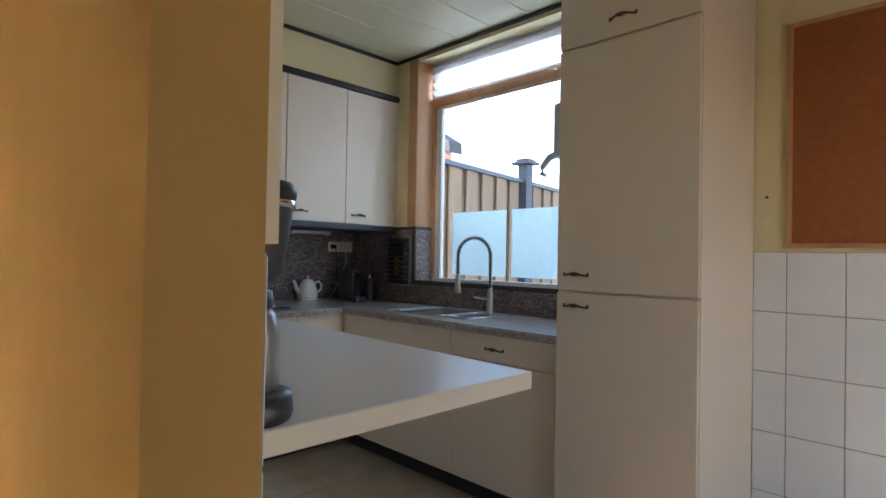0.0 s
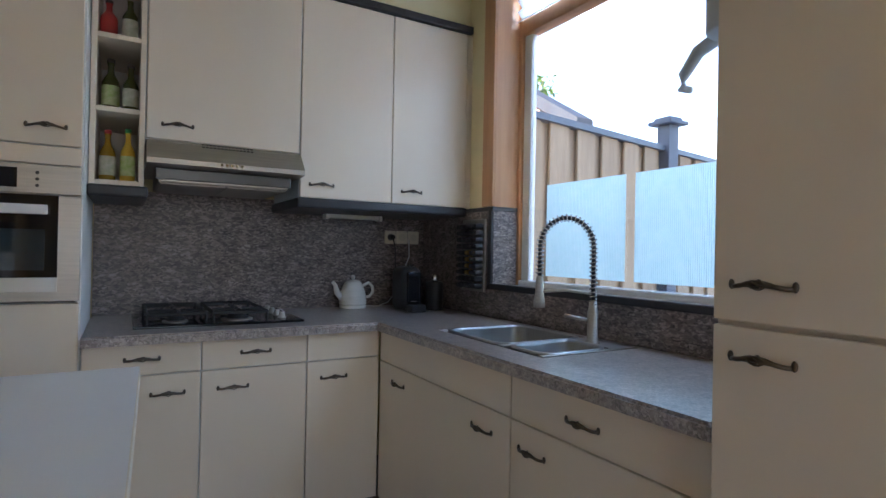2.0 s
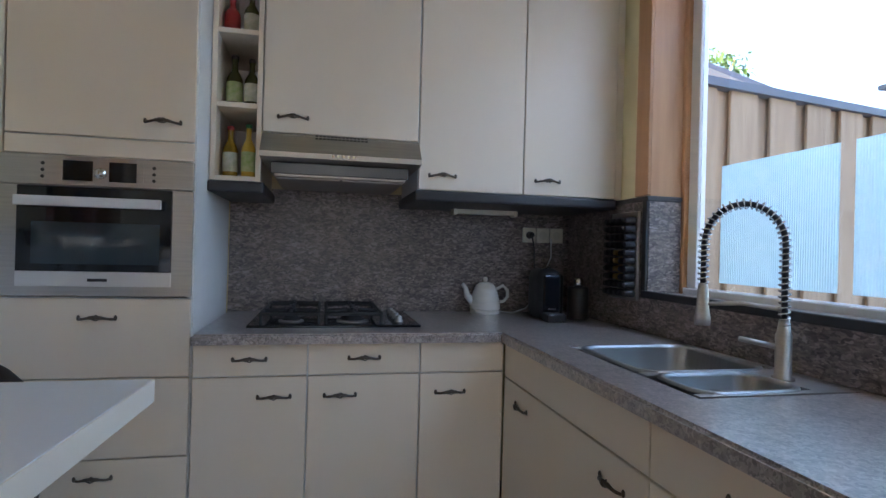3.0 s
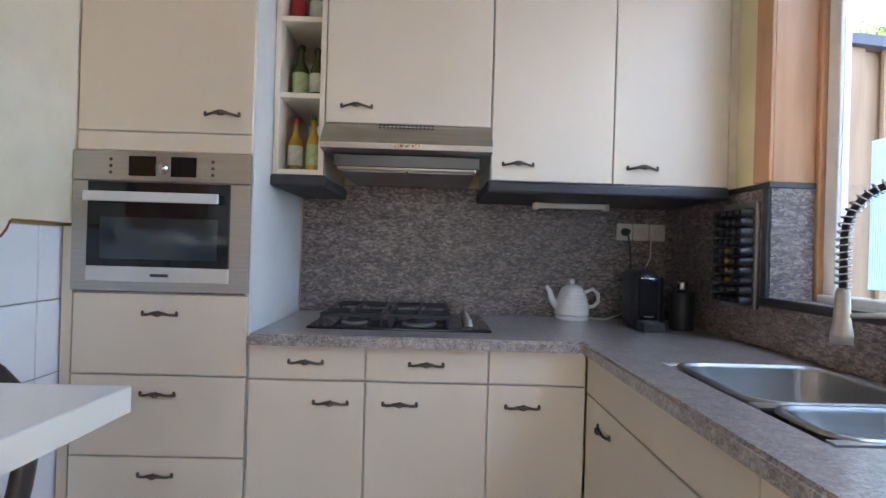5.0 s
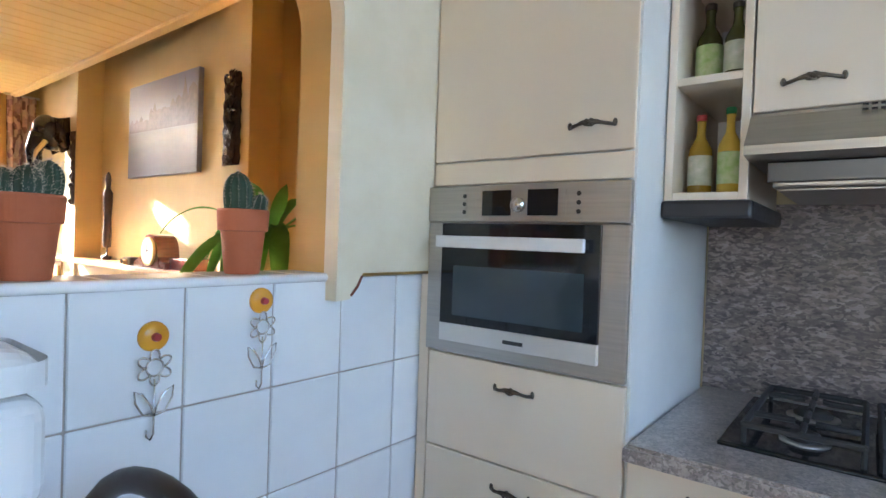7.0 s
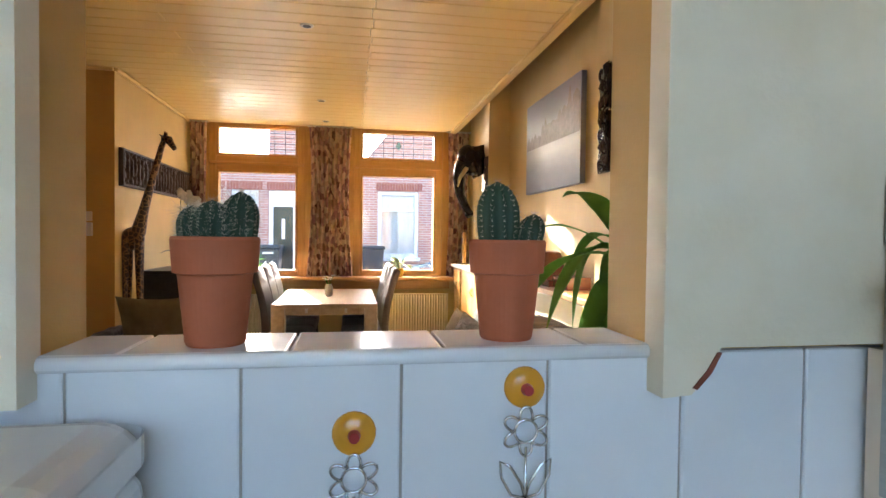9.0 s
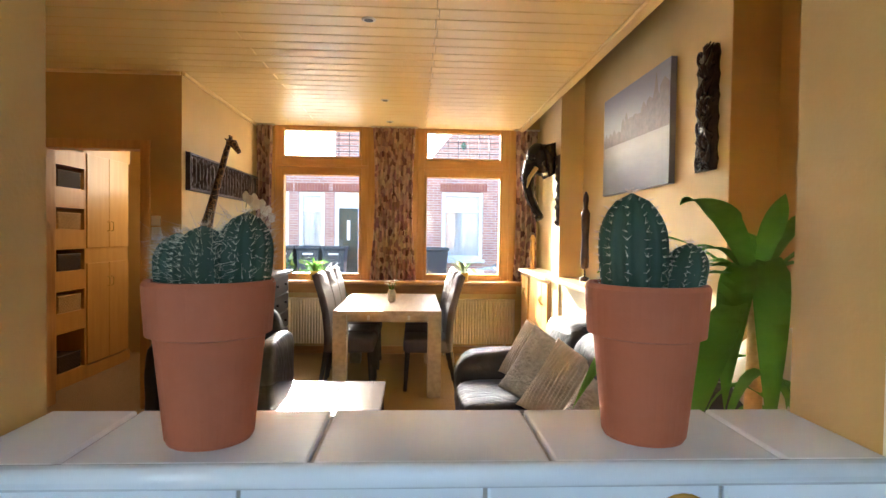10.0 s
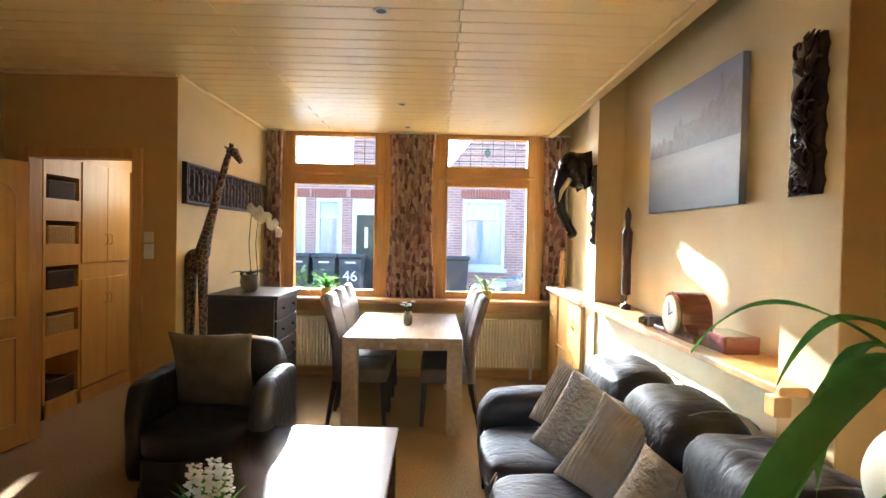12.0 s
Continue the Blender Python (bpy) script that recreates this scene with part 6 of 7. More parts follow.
# radiators
def radiator(x0, x1, z0, z1):
    r = thing("radiator", ((x0 + x1) / 2, -5.9, 0), "cream panel radiator below the window", "radiator", "radiators")
    bm = bmesh.new()
    n = int((x1 - x0) / 0.033)
    pts = []
    for i in range(n):
        a = x0 + (x1 - x0) * i / n
        w = (x1 - x0) / n
        pts += [(a, -5.862), (a + w * 0.25, -5.85), (a + w * 0.6, -5.85), (a + w * 0.85, -5.862)]
    pts += [(x1, -5.862), (x1, -5.91), (x0, -5.91)]
    slab(bm, pts, "z", z0, z1)
    part("panel", bm, M_rad, r)
    part("top_grille", B(x0 - 0.004, x1 + 0.004, -5.915, -5.848, z1, z1 + 0.012, 0.003), M_rad, r)
    for a in (x0 + 0.1, x1 - 0.1):
        part("leg", B(a, a + 0.03, -5.9, -5.87, 0, z0), M_rad, r)
    part("pipe", tube(bmesh.new(), [(x1 - 0.04, -5.88, z0), (x1 - 0.04, -5.88, 0.0)], 0.009, 8), M_rad, r)
radiator(-3.35, -2.45, 0.14, 0.67)
radiator(-1.35, -0.45, 0.14, 0.67)

# curtains
def patterned(name):
    m, n, l, p = tree(name)
    co = n.new("ShaderNodeTexCoord")
    mp = n.new("ShaderNodeMapping")
    mp.inputs["Scale"].default_value = (30, 5, 15)
    v = n.new("ShaderNodeTexVoronoi")
    v.inputs["Scale"].default_value = 1.0
    v.distance = "CHEBYCHEV"
    l.new(co.outputs["Object"], mp.inputs[0])
    l.new(mp.outputs[0], v.inputs["Vector"])
    sp = n.new("ShaderNodeSeparateColor")
    l.new(v.outputs["Color"], sp.inputs[0])
    l.new(ramp(n, l, sp.outputs[0], ((0.0, (0.17, 0.07, 0.075)), (0.3, (0.58, 0.36, 0.27)), (0.6, (0.70, 0.52, 0.38)), (0.85, (0.36, 0.19, 0.20)))), p.inputs["Base Color"])
    p.inputs["Roughness"].default_value = 0.85
    tl = n.new("ShaderNodeBsdfTranslucent")
    l.new(p.inputs["Base Color"].links[0].from_socket, tl.inputs["Color"])
    mx = n.new("ShaderNodeMixShader")
    mx.inputs[0].default_value = 0.45
    l.new(p.outputs[0], mx.inputs[1])
    l.new(tl.outputs[0], mx.inputs[2])
    l.new(mx.outputs[0], n["Material Output"].inputs["Surface"])
    return m
M_curt = patterned("patterned_curtain_cloth")
def curtain(x0, x1, z0, z1, folds, label, y=-5.86):
    c = thing("curtain", ((x0 + x1) / 2, y, z0), label, "curtain", "street window curtains")
    bm = bmesh.new()
    n, mz = folds * 8, 14
    grid = []
    for j in range(mz + 1):
        u = j / mz
        row = []
        gather = 1 - 0.12 * math.sin(math.pi * u) + 0.10 * (1 - u) ** 3
        for i in range(n + 1):
            s = i / n
            xx = (x0 + x1) / 2 + (s - 0.5) * (x1 - x0) * gather
            yy = y + 0.03 * math.sin(2 * math.pi * folds * s + 0.6 * math.sin(5 * u)) * (0.7 + 0.5 * (1 - u)) + 0.008 * noise.noise(Vector((s * 9, u * 4, x0)))
            row.append((xx, yy, z0 + (z1 - z0) * u))
        grid.append(row)
    va = [[bm.verts.new(p) for p in r] for r in grid]
    vb = [[bm.verts.new((p[0], p[1] - 0.004, p[2])) for p in r] for r in grid]
    for j in range(mz):
        for i in range(n):
            bm.faces.new((va[j][i], va[j][i + 1], va[j + 1][i + 1], va[j + 1][i]))
            bm.faces.new((vb[j][i], vb[j + 1][i], vb[j + 1][i + 1], vb[j][i + 1]))
    part("cloth", bm, M_curt, c, smooth=True)
    part("rail", B(x0 - 0.02, x1 + 0.02, y - 0.012, y + 0.012, z1 - 0.004, z1 + 0.016), M_cream, c)
curtain(-2.12, -1.61, 0.905, 2.73, 9, "patterned brown-red curtain gathered between the windows")
curtain(-0.43, -0.235, 0.905, 2.73, 4, "patterned brown-red curtain drawn aside")
curtain(-3.6, -3.33, 0.905, 2.73, 4, "patterned brown-red curtain drawn aside")

# plants and flowers
def leaf(bm, base, out, length, width, droop, seg=8, curl=0.3, tip=1.0):
    """A long leaf that rises from base along out and bends over."""
    out = Vector(out).normalized()
    p = Vector(base)
    d = out.copy()
    rows = []
    for i in range(seg + 1):
        u = i / seg
        w = width * (math.sin(math.pi * min(1, 0.08 + 0.92 * u ** 0.8)) ** 0.7) * 0.5 if u < 1 else 0.0005
        side = d.cross(Vector((0, 0, 1)))
        side = side.normalized() if side.length > 0.05 else Vector((1, 0, 0))
        nrm = side.cross(d).normalized()
        rows.append([bm.verts.new(p + side * w + nrm * w * curl), bm.verts.new(p), bm.verts.new(p - side * w + nrm * w * curl)])
        p = p + d * length / seg
        d = (d + Vector((0, 0, -droop / seg)) ).normalized()
    for a, b in zip(rows, rows[1:]):
        bm.faces.new((a[0], a[1], b[1], b[0]))
        bm.faces.new((a[1], a[2], b[2], b[1]))
    return bm
def solid(bm, t=0.0008):
    geom = bmesh.ops.solidify(bm, geom=bm.faces[:] + bm.edges[:] + bm.verts[:], thickness=t)
    return bm

dp = thing("dracaena_plant", (-3.0, -0.62, 0), "tall green corn plant with long arching leaves in a pot", "plant")
part("pot", lathe(bmesh.new(), ((0.13, 0), (0.14, 0.01), (0.17, 0.28), (0.175, 0.3), (0.16, 0.3), (0.155, 0.26)), (-3.0, -0.62, 0)), M_cream, dp, smooth=True)
part("soil", lathe(bmesh.new(), ((0.155, 0.24), (0.155, 0.26), (0.05, 0.27)), (-3.0, -0.62, 0)), M_soil, dp)
part("cane", tube(bmesh.new(), [(-3.0, -0.62, 0.25), (-3.05, -0.7, 0.8), (-3.11, -0.79, 1.3)], [0.03, 0.026, 0.018], 10), M_rope, dp, smooth=True)
part("cane", tube(bmesh.new(), [(-3.02, -0.60, 0.25), (-3.1, -0.62, 0.6), (-3.16, -0.66, 0.98)], [0.022, 0.018, 0.013], 10), M_rope, dp, smooth=True)


def blade(root, over, tip, width, wave=0.0, seg=18):
    """A strap leaf from root by way of over to tip, keeled along its middle and tapering to a point."""
    bm = bmesh.new()
    root, over, tip = Vector(root), Vector(over), Vector(tip)
    mid = over * 2 - (root + tip) / 2
    rows = []
    for i in range(seg + 1):
        u = i / seg
        p = root * (1 - u) ** 2 + mid * 2 * u * (1 - u) + tip * u * u
        d = ((mid - root) * (1 - u) + (tip - mid) * u).normalized()
        side = d.cross(Vector((0, 0, 1)))
        side = side.normalized() if side.length > 0.08 else (rows[-1][3] if rows else Vector((1, 0, 0)))
        nrm = side.cross(d).normalized()
        w = max(0.0008, width * 0.5 * (0.35 + 1.1 * u) * (1 - u ** 3.2) if u < 0.5 else width * 0.45 * (1 - ((u - 0.5) * 2) ** 2.2) + 0.0008)
        rip = wave * math.sin(9 * u + width * 90)
        rows.append((bm.verts.new(p + side * w + nrm * (w * 0.32 + rip)), bm.verts.new(p), bm.verts.new(p - side * w + nrm * (w * 0.32 - rip)), side))
    for q, r in zip(rows, rows[1:]):
        bm.faces.new((q[0], q[1], r[1], r[0]))
        bm.faces.new((q[1], q[2], r[2], r[1]))
    return solid(bm, 0.0012)


C = Vector((-3.11, -0.79, 1.30))
blades = (
    ((-2.86, -0.54, 1.50), (-2.67, -0.37, 1.52), 0.085), ((-3.12, -0.75, 1.45), (-3.07, -0.62, 1.57), 0.075),
    ((-2.88, -0.90, 1.455), (-2.70, -0.955, 1.34), 0.032), ((-2.78, -0.60, 1.34), (-2.49, -0.49, 1.06), 0.075),
    ((-2.90, -0.72, 1.36), (-2.745, -0.70, 1.07), 0.085), ((-2.97, -0.82, 1.37), (-2.90, -0.83, 1.08), 0.08),
    ((-2.98, -0.66, 1.35), (-2.90, -0.58, 1.02), 0.095), ((-3.06, -0.66, 1.36), (-3.0, -0.55, 0.95), 0.10),
    ((-3.18, -0.64, 1.38), (-3.2, -0.48, 1.12), 0.085), ((-3.28, -0.72, 1.44), (-3.4, -0.62, 1.28), 0.08),
    ((-3.2, -0.92, 1.46), (-3.28, -1.05, 1.34), 0.075), ((-3.04, -0.94, 1.42), (-2.98, -1.1, 1.22), 0.075),
    ((-3.27, -0.84, 1.5), (-3.36, -0.86, 1.5), 0.07), ((-2.92, -0.60, 1.26), (-2.72, -0.42, 0.98), 0.09),
)
for over, tip, w in blades:
    part("leaf", blade(C, over, tip, w, 0.004), M_leaf, dp, smooth=True)
rnd = random.Random(4)
for k in range(11):
    a = k * 2.4
    D = Vector((-3.16, -0.66, 0.80 + 0.018 * k))
    r = rnd.uniform(0.2, 0.3)
    o = D + Vector((0.55 * r * math.cos(a), 0.55 * r * math.sin(a), rnd.uniform(0.1, 0.18)))
    e = D + Vector((r * math.cos(a), r * math.sin(a), rnd.uniform(-0.1, 0.12)))
    part("leaf", blade(D, o, e, rnd.uniform(0.04, 0.06), 0.002, 12), M_leaf, dp, smooth=True)
sc = thing("side_cabinet", (-3.4, -0.9, 0), "honey wood side cabinet in the recess", "cabinet")
part("body", B(-3.62, -3.22, -1.45, -0.35, 0.05, 0.78, 0.004), M_wood, sc)
part("top", B(-3.635, -3.2, -1.47, -0.33, 0.78, 0.81, 0.005), M_woodh, sc)
part("plinth", B(-3.62, -3.24, -1.43, -0.37, 0, 0.05), M_wood, sc)
vs_ = thing("globe_vase", (-3.42, -1.1, 0.81), "round white vase with dark twig drawing", "vase")
part("globe", lathe(bmesh.new(), [(0.07, 0.0)] + [(0.17 * math.cos(u), 0.165 + 0.17 * math.sin(u)) for u in [-1.1 + 2.3 * k / 14 for k in range(15)]] + [(0.05, 0.33)], (-3.42, -1.1, 0.81), 28), M_cream, vs_, smooth=True)
for k in range(6):
    an = 0.2 + 0.22 * k
    part("twig_stroke", tube(bmesh.new(), [(-3.42 + 0.171 * math.cos(an), -1.1 + 0.171 * math.sin(an), 0.95), (-3.42 + 0.170 * math.cos(an + 0.06), -1.1 + 0.170 * math.sin(an + 0.06), 1.0)], 0.003, 5), M_black, vs_)

op = thing("orchid", (-0.475, -4.7, 1.065), "white orchid in a ceramic pot on the chest of drawers", "orchid")
part("pot", lathe(bmesh.new(), ((0.05, 0), (0.075, 0.03), (0.085, 0.09), (0.075, 0.14), (0.08, 0.15), (0.07, 0.15), (0.065, 0.12)), (-0.475, -4.7, 1.065)), plain("stone_glaze", (0.22, 0.18, 0.13), (0.14, 0.11, 0.08), 0.35, scale=14), op, smooth=True)
for i, (a, ln) in enumerate(((0.3, 0.2), (1.5, 0.22), (2.8, 0.2), (3.9, 0.24), (5.2, 0.2))):
    part("leaf", solid(leaf(bmesh.new(), (-0.475, -4.7, 1.2), (math.cos(a), math.sin(a), 0.8), ln, 0.07, 1.5), 0.002), M_leafd, op, smooth=True)
for s, top_ in ((0.03, 1.78), (-0.03, 1.72)):
    st = part("flower_stem", tube(bmesh.new(), [(-0.5 + s, -4.75, 1.2), (-0.48 + s, -4.74, 1.5), (-0.5 + s, -4.74, top_), (-0.58 + s, -4.74, top_ + 0.03), (-0.68 + s, -4.74, top_ - 0.06)], 0.004, 6), M_leafd, op)
    for k in range(6):
        u = k / 5
        c = Vector((-0.5 + s - 0.2 * u, -4.72 + 0.03 * (k % 2), top_ + 0.03 - 0.12 * u * u - 0.03 * (k % 2)))
        bm = bmesh.new()
        for q in range(5):
            an = 2 * math.pi * q / 5 + 0.3
            blob(bm, c + Vector((0.024 * math.cos(an) * 0.6, 0.006, 0.026 * math.sin(an))), (0.022, 0.005, 0.024), 8, 6)
        part("blossom", bm, M_petal, st, smooth=True)

hy = thing("hyacinth_bowl", (-1.3, -1.82, 0.45), "white hyacinths in a grey bowl on the coffee table", "potted flowers")
part("bowl", lathe(bmesh.new(), ((0.05, 0), (0.07, 0.005), (0.115, 0.06), (0.12, 0.085), (0.112, 0.085), (0.1, 0.06)), (-1.3, -1.82, 0.45)), plain("pewter_glaze", (0.30, 0.29, 0.27), None, 0.25, 0.3), hy, smooth=True)
part("soil", lathe(bmesh.new(), ((0.1, 0.06), (0.1, 0.068), (0.03, 0.075)), (-1.3, -1.82, 0.45)), M_soil, hy)
rnd = random.Random(8)
for k in range(4):
    a = k * 1.6
    b0 = Vector((-1.3 + 0.055 * math.cos(a), -1.82 + 0.055 * math.sin(a), 0.51))
    for q in range(5):
        an = rnd.uniform(0, 6.28)
        part("leaf", solid(leaf(bmesh.new(), b0, (math.cos(an), math.sin(an), 2.2), 0.15, 0.025, 0.8, 6), 0.0015), M_leaf, hy, smooth=True)
    stm = part("flower_stem", tube(bmesh.new(), [b0, b0 + Vector((0, 0, 0.1)), b0 + Vector((0.0, 0, 0.19))], 0.007, 6), M_leaf, hy)
    bm = bmesh.new()
    for q in range(22):
        an, zz = q * 2.4, 0.08 + 0.12 * q / 22
        rr = 0.03 * (1 - 0.5 * q / 22)
        c = b0 + Vector((rr * math.cos(an), rr * math.sin(an), zz))
        for w in range(4):
            aw = w * 1.57 + q
            blob(bm, c + Vector((0.008 * math.cos(aw), 0.008 * math.sin(aw), 0.004 * math.sin(aw * 2))), (0.009, 0.006, 0.005), 6, 4)
    part("blossoms", bm, M_petal, stm, "waxy white florets")

fl = thing("flower_vase", (-1.9, -4.75, 0.777), "small vase of white flowers on the dining table", "vase")
part("vase", lathe(bmesh.new(), ((0.025, 0), (0.04, 0.02), (0.042, 0.09), (0.03, 0.12), (0.033, 0.13), (0.025, 0.125)), (-1.9, -4.75, 0.777), 20), plain("stone_vase", (0.45, 0.40, 0.30), (0.30, 0.26, 0.19), 0.6, scale=25), fl, smooth=True)
rnd = random.Random(3)
for k in range(7):
    a = k * 0.9
    e = Vector((-1.9 + 0.05 * math.cos(a), -4.75 + 0.05 * math.sin(a), 0.777 + rnd.uniform(0.17, 0.25)))
    st = part("flower_stem", tube(bmesh.new(), [(-1.9, -4.75, 0.88), e], 0.003, 5), M_leaf, fl)
    bm = bmesh.new()
    for q in range(6):
        an = q * 1.05
        blob(bm, e + Vector((0.014 * math.cos(an), 0.014 * math.sin(an), 0.0)), (0.012, 0.012, 0.005), 7, 5)
    part("blossom", bm, M_petal, st)

def sill_plant(x, y, z, n, label, seed, col, ln=0.2):
    t = thing("potted_plant", (x, y, z), label, "plant", "plants on the window board")
    part("pot", lathe(bmesh.new(), ((0.045, 0), (0.05, 0.01), (0.06, 0.1), (0.062, 0.11), (0.055, 0.11), (0.05, 0.08)), (x, y, z), 20), M_yel, t, "yellow glazed pot", smooth=True)
    r = random.Random(seed)
    for i in range(n):
        a = r.uniform(0, 6.28)
        bm = leaf(bmesh.new(), (x, y, z + 0.09), (math.cos(a), math.sin(a), r.uniform(0.6, 2.5)), r.uniform(0.6, 1.1) * ln, r.uniform(0.03, 0.05), r.uniform(0.8, 2.2), 6)
        part("leaf", solid(bm, 0.001), col, t, smooth=True)
sill_plant(-0.94, -5.83, 0.9, 30, "leafy green plant in a yellow pot", 1, M_leaf, 0.26)
sill_plant(-2.72, -5.83, 0.9, 26, "pale feathery plant in a yellow pot", 2, plain("pale_leaf", (0.45, 0.50, 0.28), (0.30, 0.38, 0.15), 0.5), 0.32)

# hall door, architrave and hall cupboard
dw = tagged(new("door_1"), "honey veneer hall door standing open", "door", kind="structure")
dw.matrix_basis = pose(0.86, -3.83, 0)
bm = B(0.86 - 0.0, 0.86 + 0.74, -3.85, -3.81, 0.01, 2.07, 0.003)
rot = Matrix.Translation((0.86, -3.83, 0)) @ Matrix.Rotation(radians(80), 4, "Z") @ Matrix.Translation((-0.86, 3.83, 0))
bm.transform(rot)
leaf_d = part("door_leaf", bm, M_door, dw)
for z0, z1, arch in ((0.18, 0.80, 0), (0.95, 1.92, 1)):
    o = [(0.86 + 0.12, z0), (0.86 + 0.62, z0)]
    o += ([(0.86 + 0.62, z1 - 0.12)] + [(0.86 + 0.37 + 0.25 * math.cos(a), z1 - 0.12 + 0.12 * math.sin(a)) for a in [math.pi * i / 12 for i in range(1, 12)]] + [(0.86 + 0.12, z1 - 0.12)]) if arch else [(0.86 + 0.62, z1), (0.86 + 0.12, z1)]
    bm = slab(bmesh.new(), o, "y", -3.812, -3.80)
    bmesh.ops.bevel(bm, geom=[e for e in bm.edges], offset=0.006, segments=1, affect="EDGES")
    bm.transform(rot)
    dpn = part("door_panel", bm, M_door, leaf_d)
    bm = tube(bmesh.new(), [(q[0], -3.806, q[1]) for q in o + o[:1]], 0.011, 8)
    bm.transform(rot)
    part("moulding", bm, M_wood, dpn, "darker raised moulding", smooth=True)
for nm, a in (("architrave_1", (0.03, 0.105, 0, 2.19)), ("architrave_2", (0.855, 0.93, 0, 2.19)), ("architrave_3", (0.105, 0.855, 2.115, 2.19))):
    setting("trim_" + nm, B(a[0], a[1], -3.97, -3.825, a[2], a[3], 0.006), M_wood, "honey wood door architrave", "trim")
sw = thing("light_switch", (-0.03, -3.84, 1.45), "cream switch and thermostat on the wall", "switch")
part("switch_plate", B(-0.05, 0.02, -3.85, -3.835, 1.50, 1.58, 0.004), M_cream, sw)
part("thermostat", B(-0.055, 0.012, -3.85, -3.82, 1.38, 1.49, 0.006), M_gloss, sw)

hc = thing("hall_cupboard", (1.3, -5.0, 0), "honey wood hall cupboard with basket cubbies", "cupboard")
part("body", B(1.38, 1.55, -5.6, -4.30, 0.0, 2.5), M_door, hc)
part("frame_top", B(1.08, 1.38, -5.6, -4.3, 2.2, 2.5), M_door, hc)
part("side", B(1.08, 1.38, -4.33, -4.30, 0, 2.2), M_door, hc)
part("divider", B(1.08, 1.38, -4.78, -4.75, 0, 2.2), M_door, hc)
part("plinth", B(1.08, 1.38, -5.6, -4.3, 0.0, 0.12), M_door, hc)
for k in range(6):
    z = 0.12 + k * 0.385
    part("shelf_front", B(1.08, 1.38, -4.75, -4.33, z - 0.0, z + 0.185 if k else z + 0.02), M_door, hc)
for z0, z1 in ((0.14, 1.13), (1.28, 2.2)):
    for k in range(2):
        y0 = -5.55 + k * 0.385
        d = part("door", B(1.07, 1.088, y0 + 0.002, y0 + 0.383, z0, z1, 0.003), M_door, hc)
        yh = y0 + (0.35 if k == 0 else 0.035)
        zh = z1 - 0.2 if z1 < 1.5 else z0 + 0.22
        part("pull", tube(bmesh.new(), [(1.07, yh, zh + 0.05), (1.045, yh, zh + 0.04), (1.045, yh, zh - 0.04), (1.07, yh, zh - 0.05)], 0.005, 6), M_brass, d)
part("rail", B(1.08, 1.38, -5.55, -4.78, 1.13, 1.28), M_door, hc)

def basket(z, mat, label):
    b = thing("wicker_basket", (1.2, -4.54, z), label, "basket", "baskets in the hall cupboard")
    bm = bmesh.new()
    for k in range(9):
        zz = z + 0.008 + k * 0.016
        o = 0.004 * (k % 2)
        for j in range(16):
            y0 = -4.71 + j * 0.0205
            box(bm, 1.09 + (0.006 if (j + k) % 2 else 0.0), 1.105, y0, y0 + 0.019, zz, zz + 0.014)
    part("front_weave", bm, mat, b)
    part("basket_body", B(1.104, 1.36, -4.71, -4.38, z, z + 0.145), mat, b)
    part("rim", tube(bmesh.new(), [(1.1, -4.715, z + 0.15), (1.1, -4.375, z + 0.15)], 0.009, 8), mat, b)
for k in range(6):
    zb = (0.14, 0.12 + 0.385 + 0.185, 0.12 + 0.77 + 0.185, 0.12 + 1.155 + 0.185, 0.12 + 1.54 + 0.185, 0.12 + 1.925 + 0.185)[k]
    if k < 6:
        basket(zb, M_ropeb if k in (0, 2, 4) else M_rope, "dark wicker basket in a cubby" if k in (0, 2, 4) else "light wicker basket in a cubby")

# ---- outside, street ----
setting("pavement_near", B(-20, 20, -8.2, -6.2, -0.3, -0.13), M_pave, "grey concrete pavement slabs", "pavement")
setting("pavement_far", B(-20, 20, -13.0, -11.6, -0.3, 0.06), M_pave, "grey concrete pavement slabs", "pavement")
fh = thing("terraced_house", (-1, -13, 0), "red brick terraced house with white window frames across the street", "house")
FY = -13.0
ops = [(1.0, 1.75, 0.85, 2.5), (0.12, 0.76, 0.85, 2.5), (-0.95, -0.12, 0.0, 2.5), (-3.83, -2.79, 0.85, 2.55), (-6.4, -5.4, 0.85, 2.55), (3.0, 4.0, 0.85, 2.5)]
bm = bmesh.new()
xs = sorted({v for o in ops for v in o[:2]} | {-12.0, 12.0, -0.75, -0.22, -2.45})
for a, b in zip(xs, xs[1:]):
    o = [q for q in ops if q[0] <= a + 1e-6 and q[1] >= b - 1e-6]
    top_ = 4.2 if -0.8 < a < -0.2 and b <= 0.0 else (3.2 if a > -2.5 else 3.3)
    if o:
        if o[0][2] > 0:
            box(bm, a, b, FY - 0.3, FY, -0.25, o[0][2])
        box(bm, a, b, FY - 0.3, FY, o[0][3], top_)
    else:
        box(bm, a, b, FY - 0.3, FY, -0.25, top_)
part("wall", bm, M_brick, fh)
part("roof", slab(bmesh.new(), [(FY + 0.15, 3.24), (FY - 3, 3.3), (FY - 3, 3.2), (FY + 0.15, 3.16)], "x", -0.2, 12.0), M_roof, fh)
part("gable", slab(bmesh.new(), [(-12, 3.3), (-2.45, 3.3), (-3.6, 4.7), (-12, 4.7)], "y", FY - 0.3, FY), M_brick, fh)
M_fglass = glass("street_glass")
M_curtl = plain("net_curtain", (0.74, 0.75, 0.73), (0.55, 0.58, 0.58), 0.7, scale=3, stretch=(8, 1, 0.5))
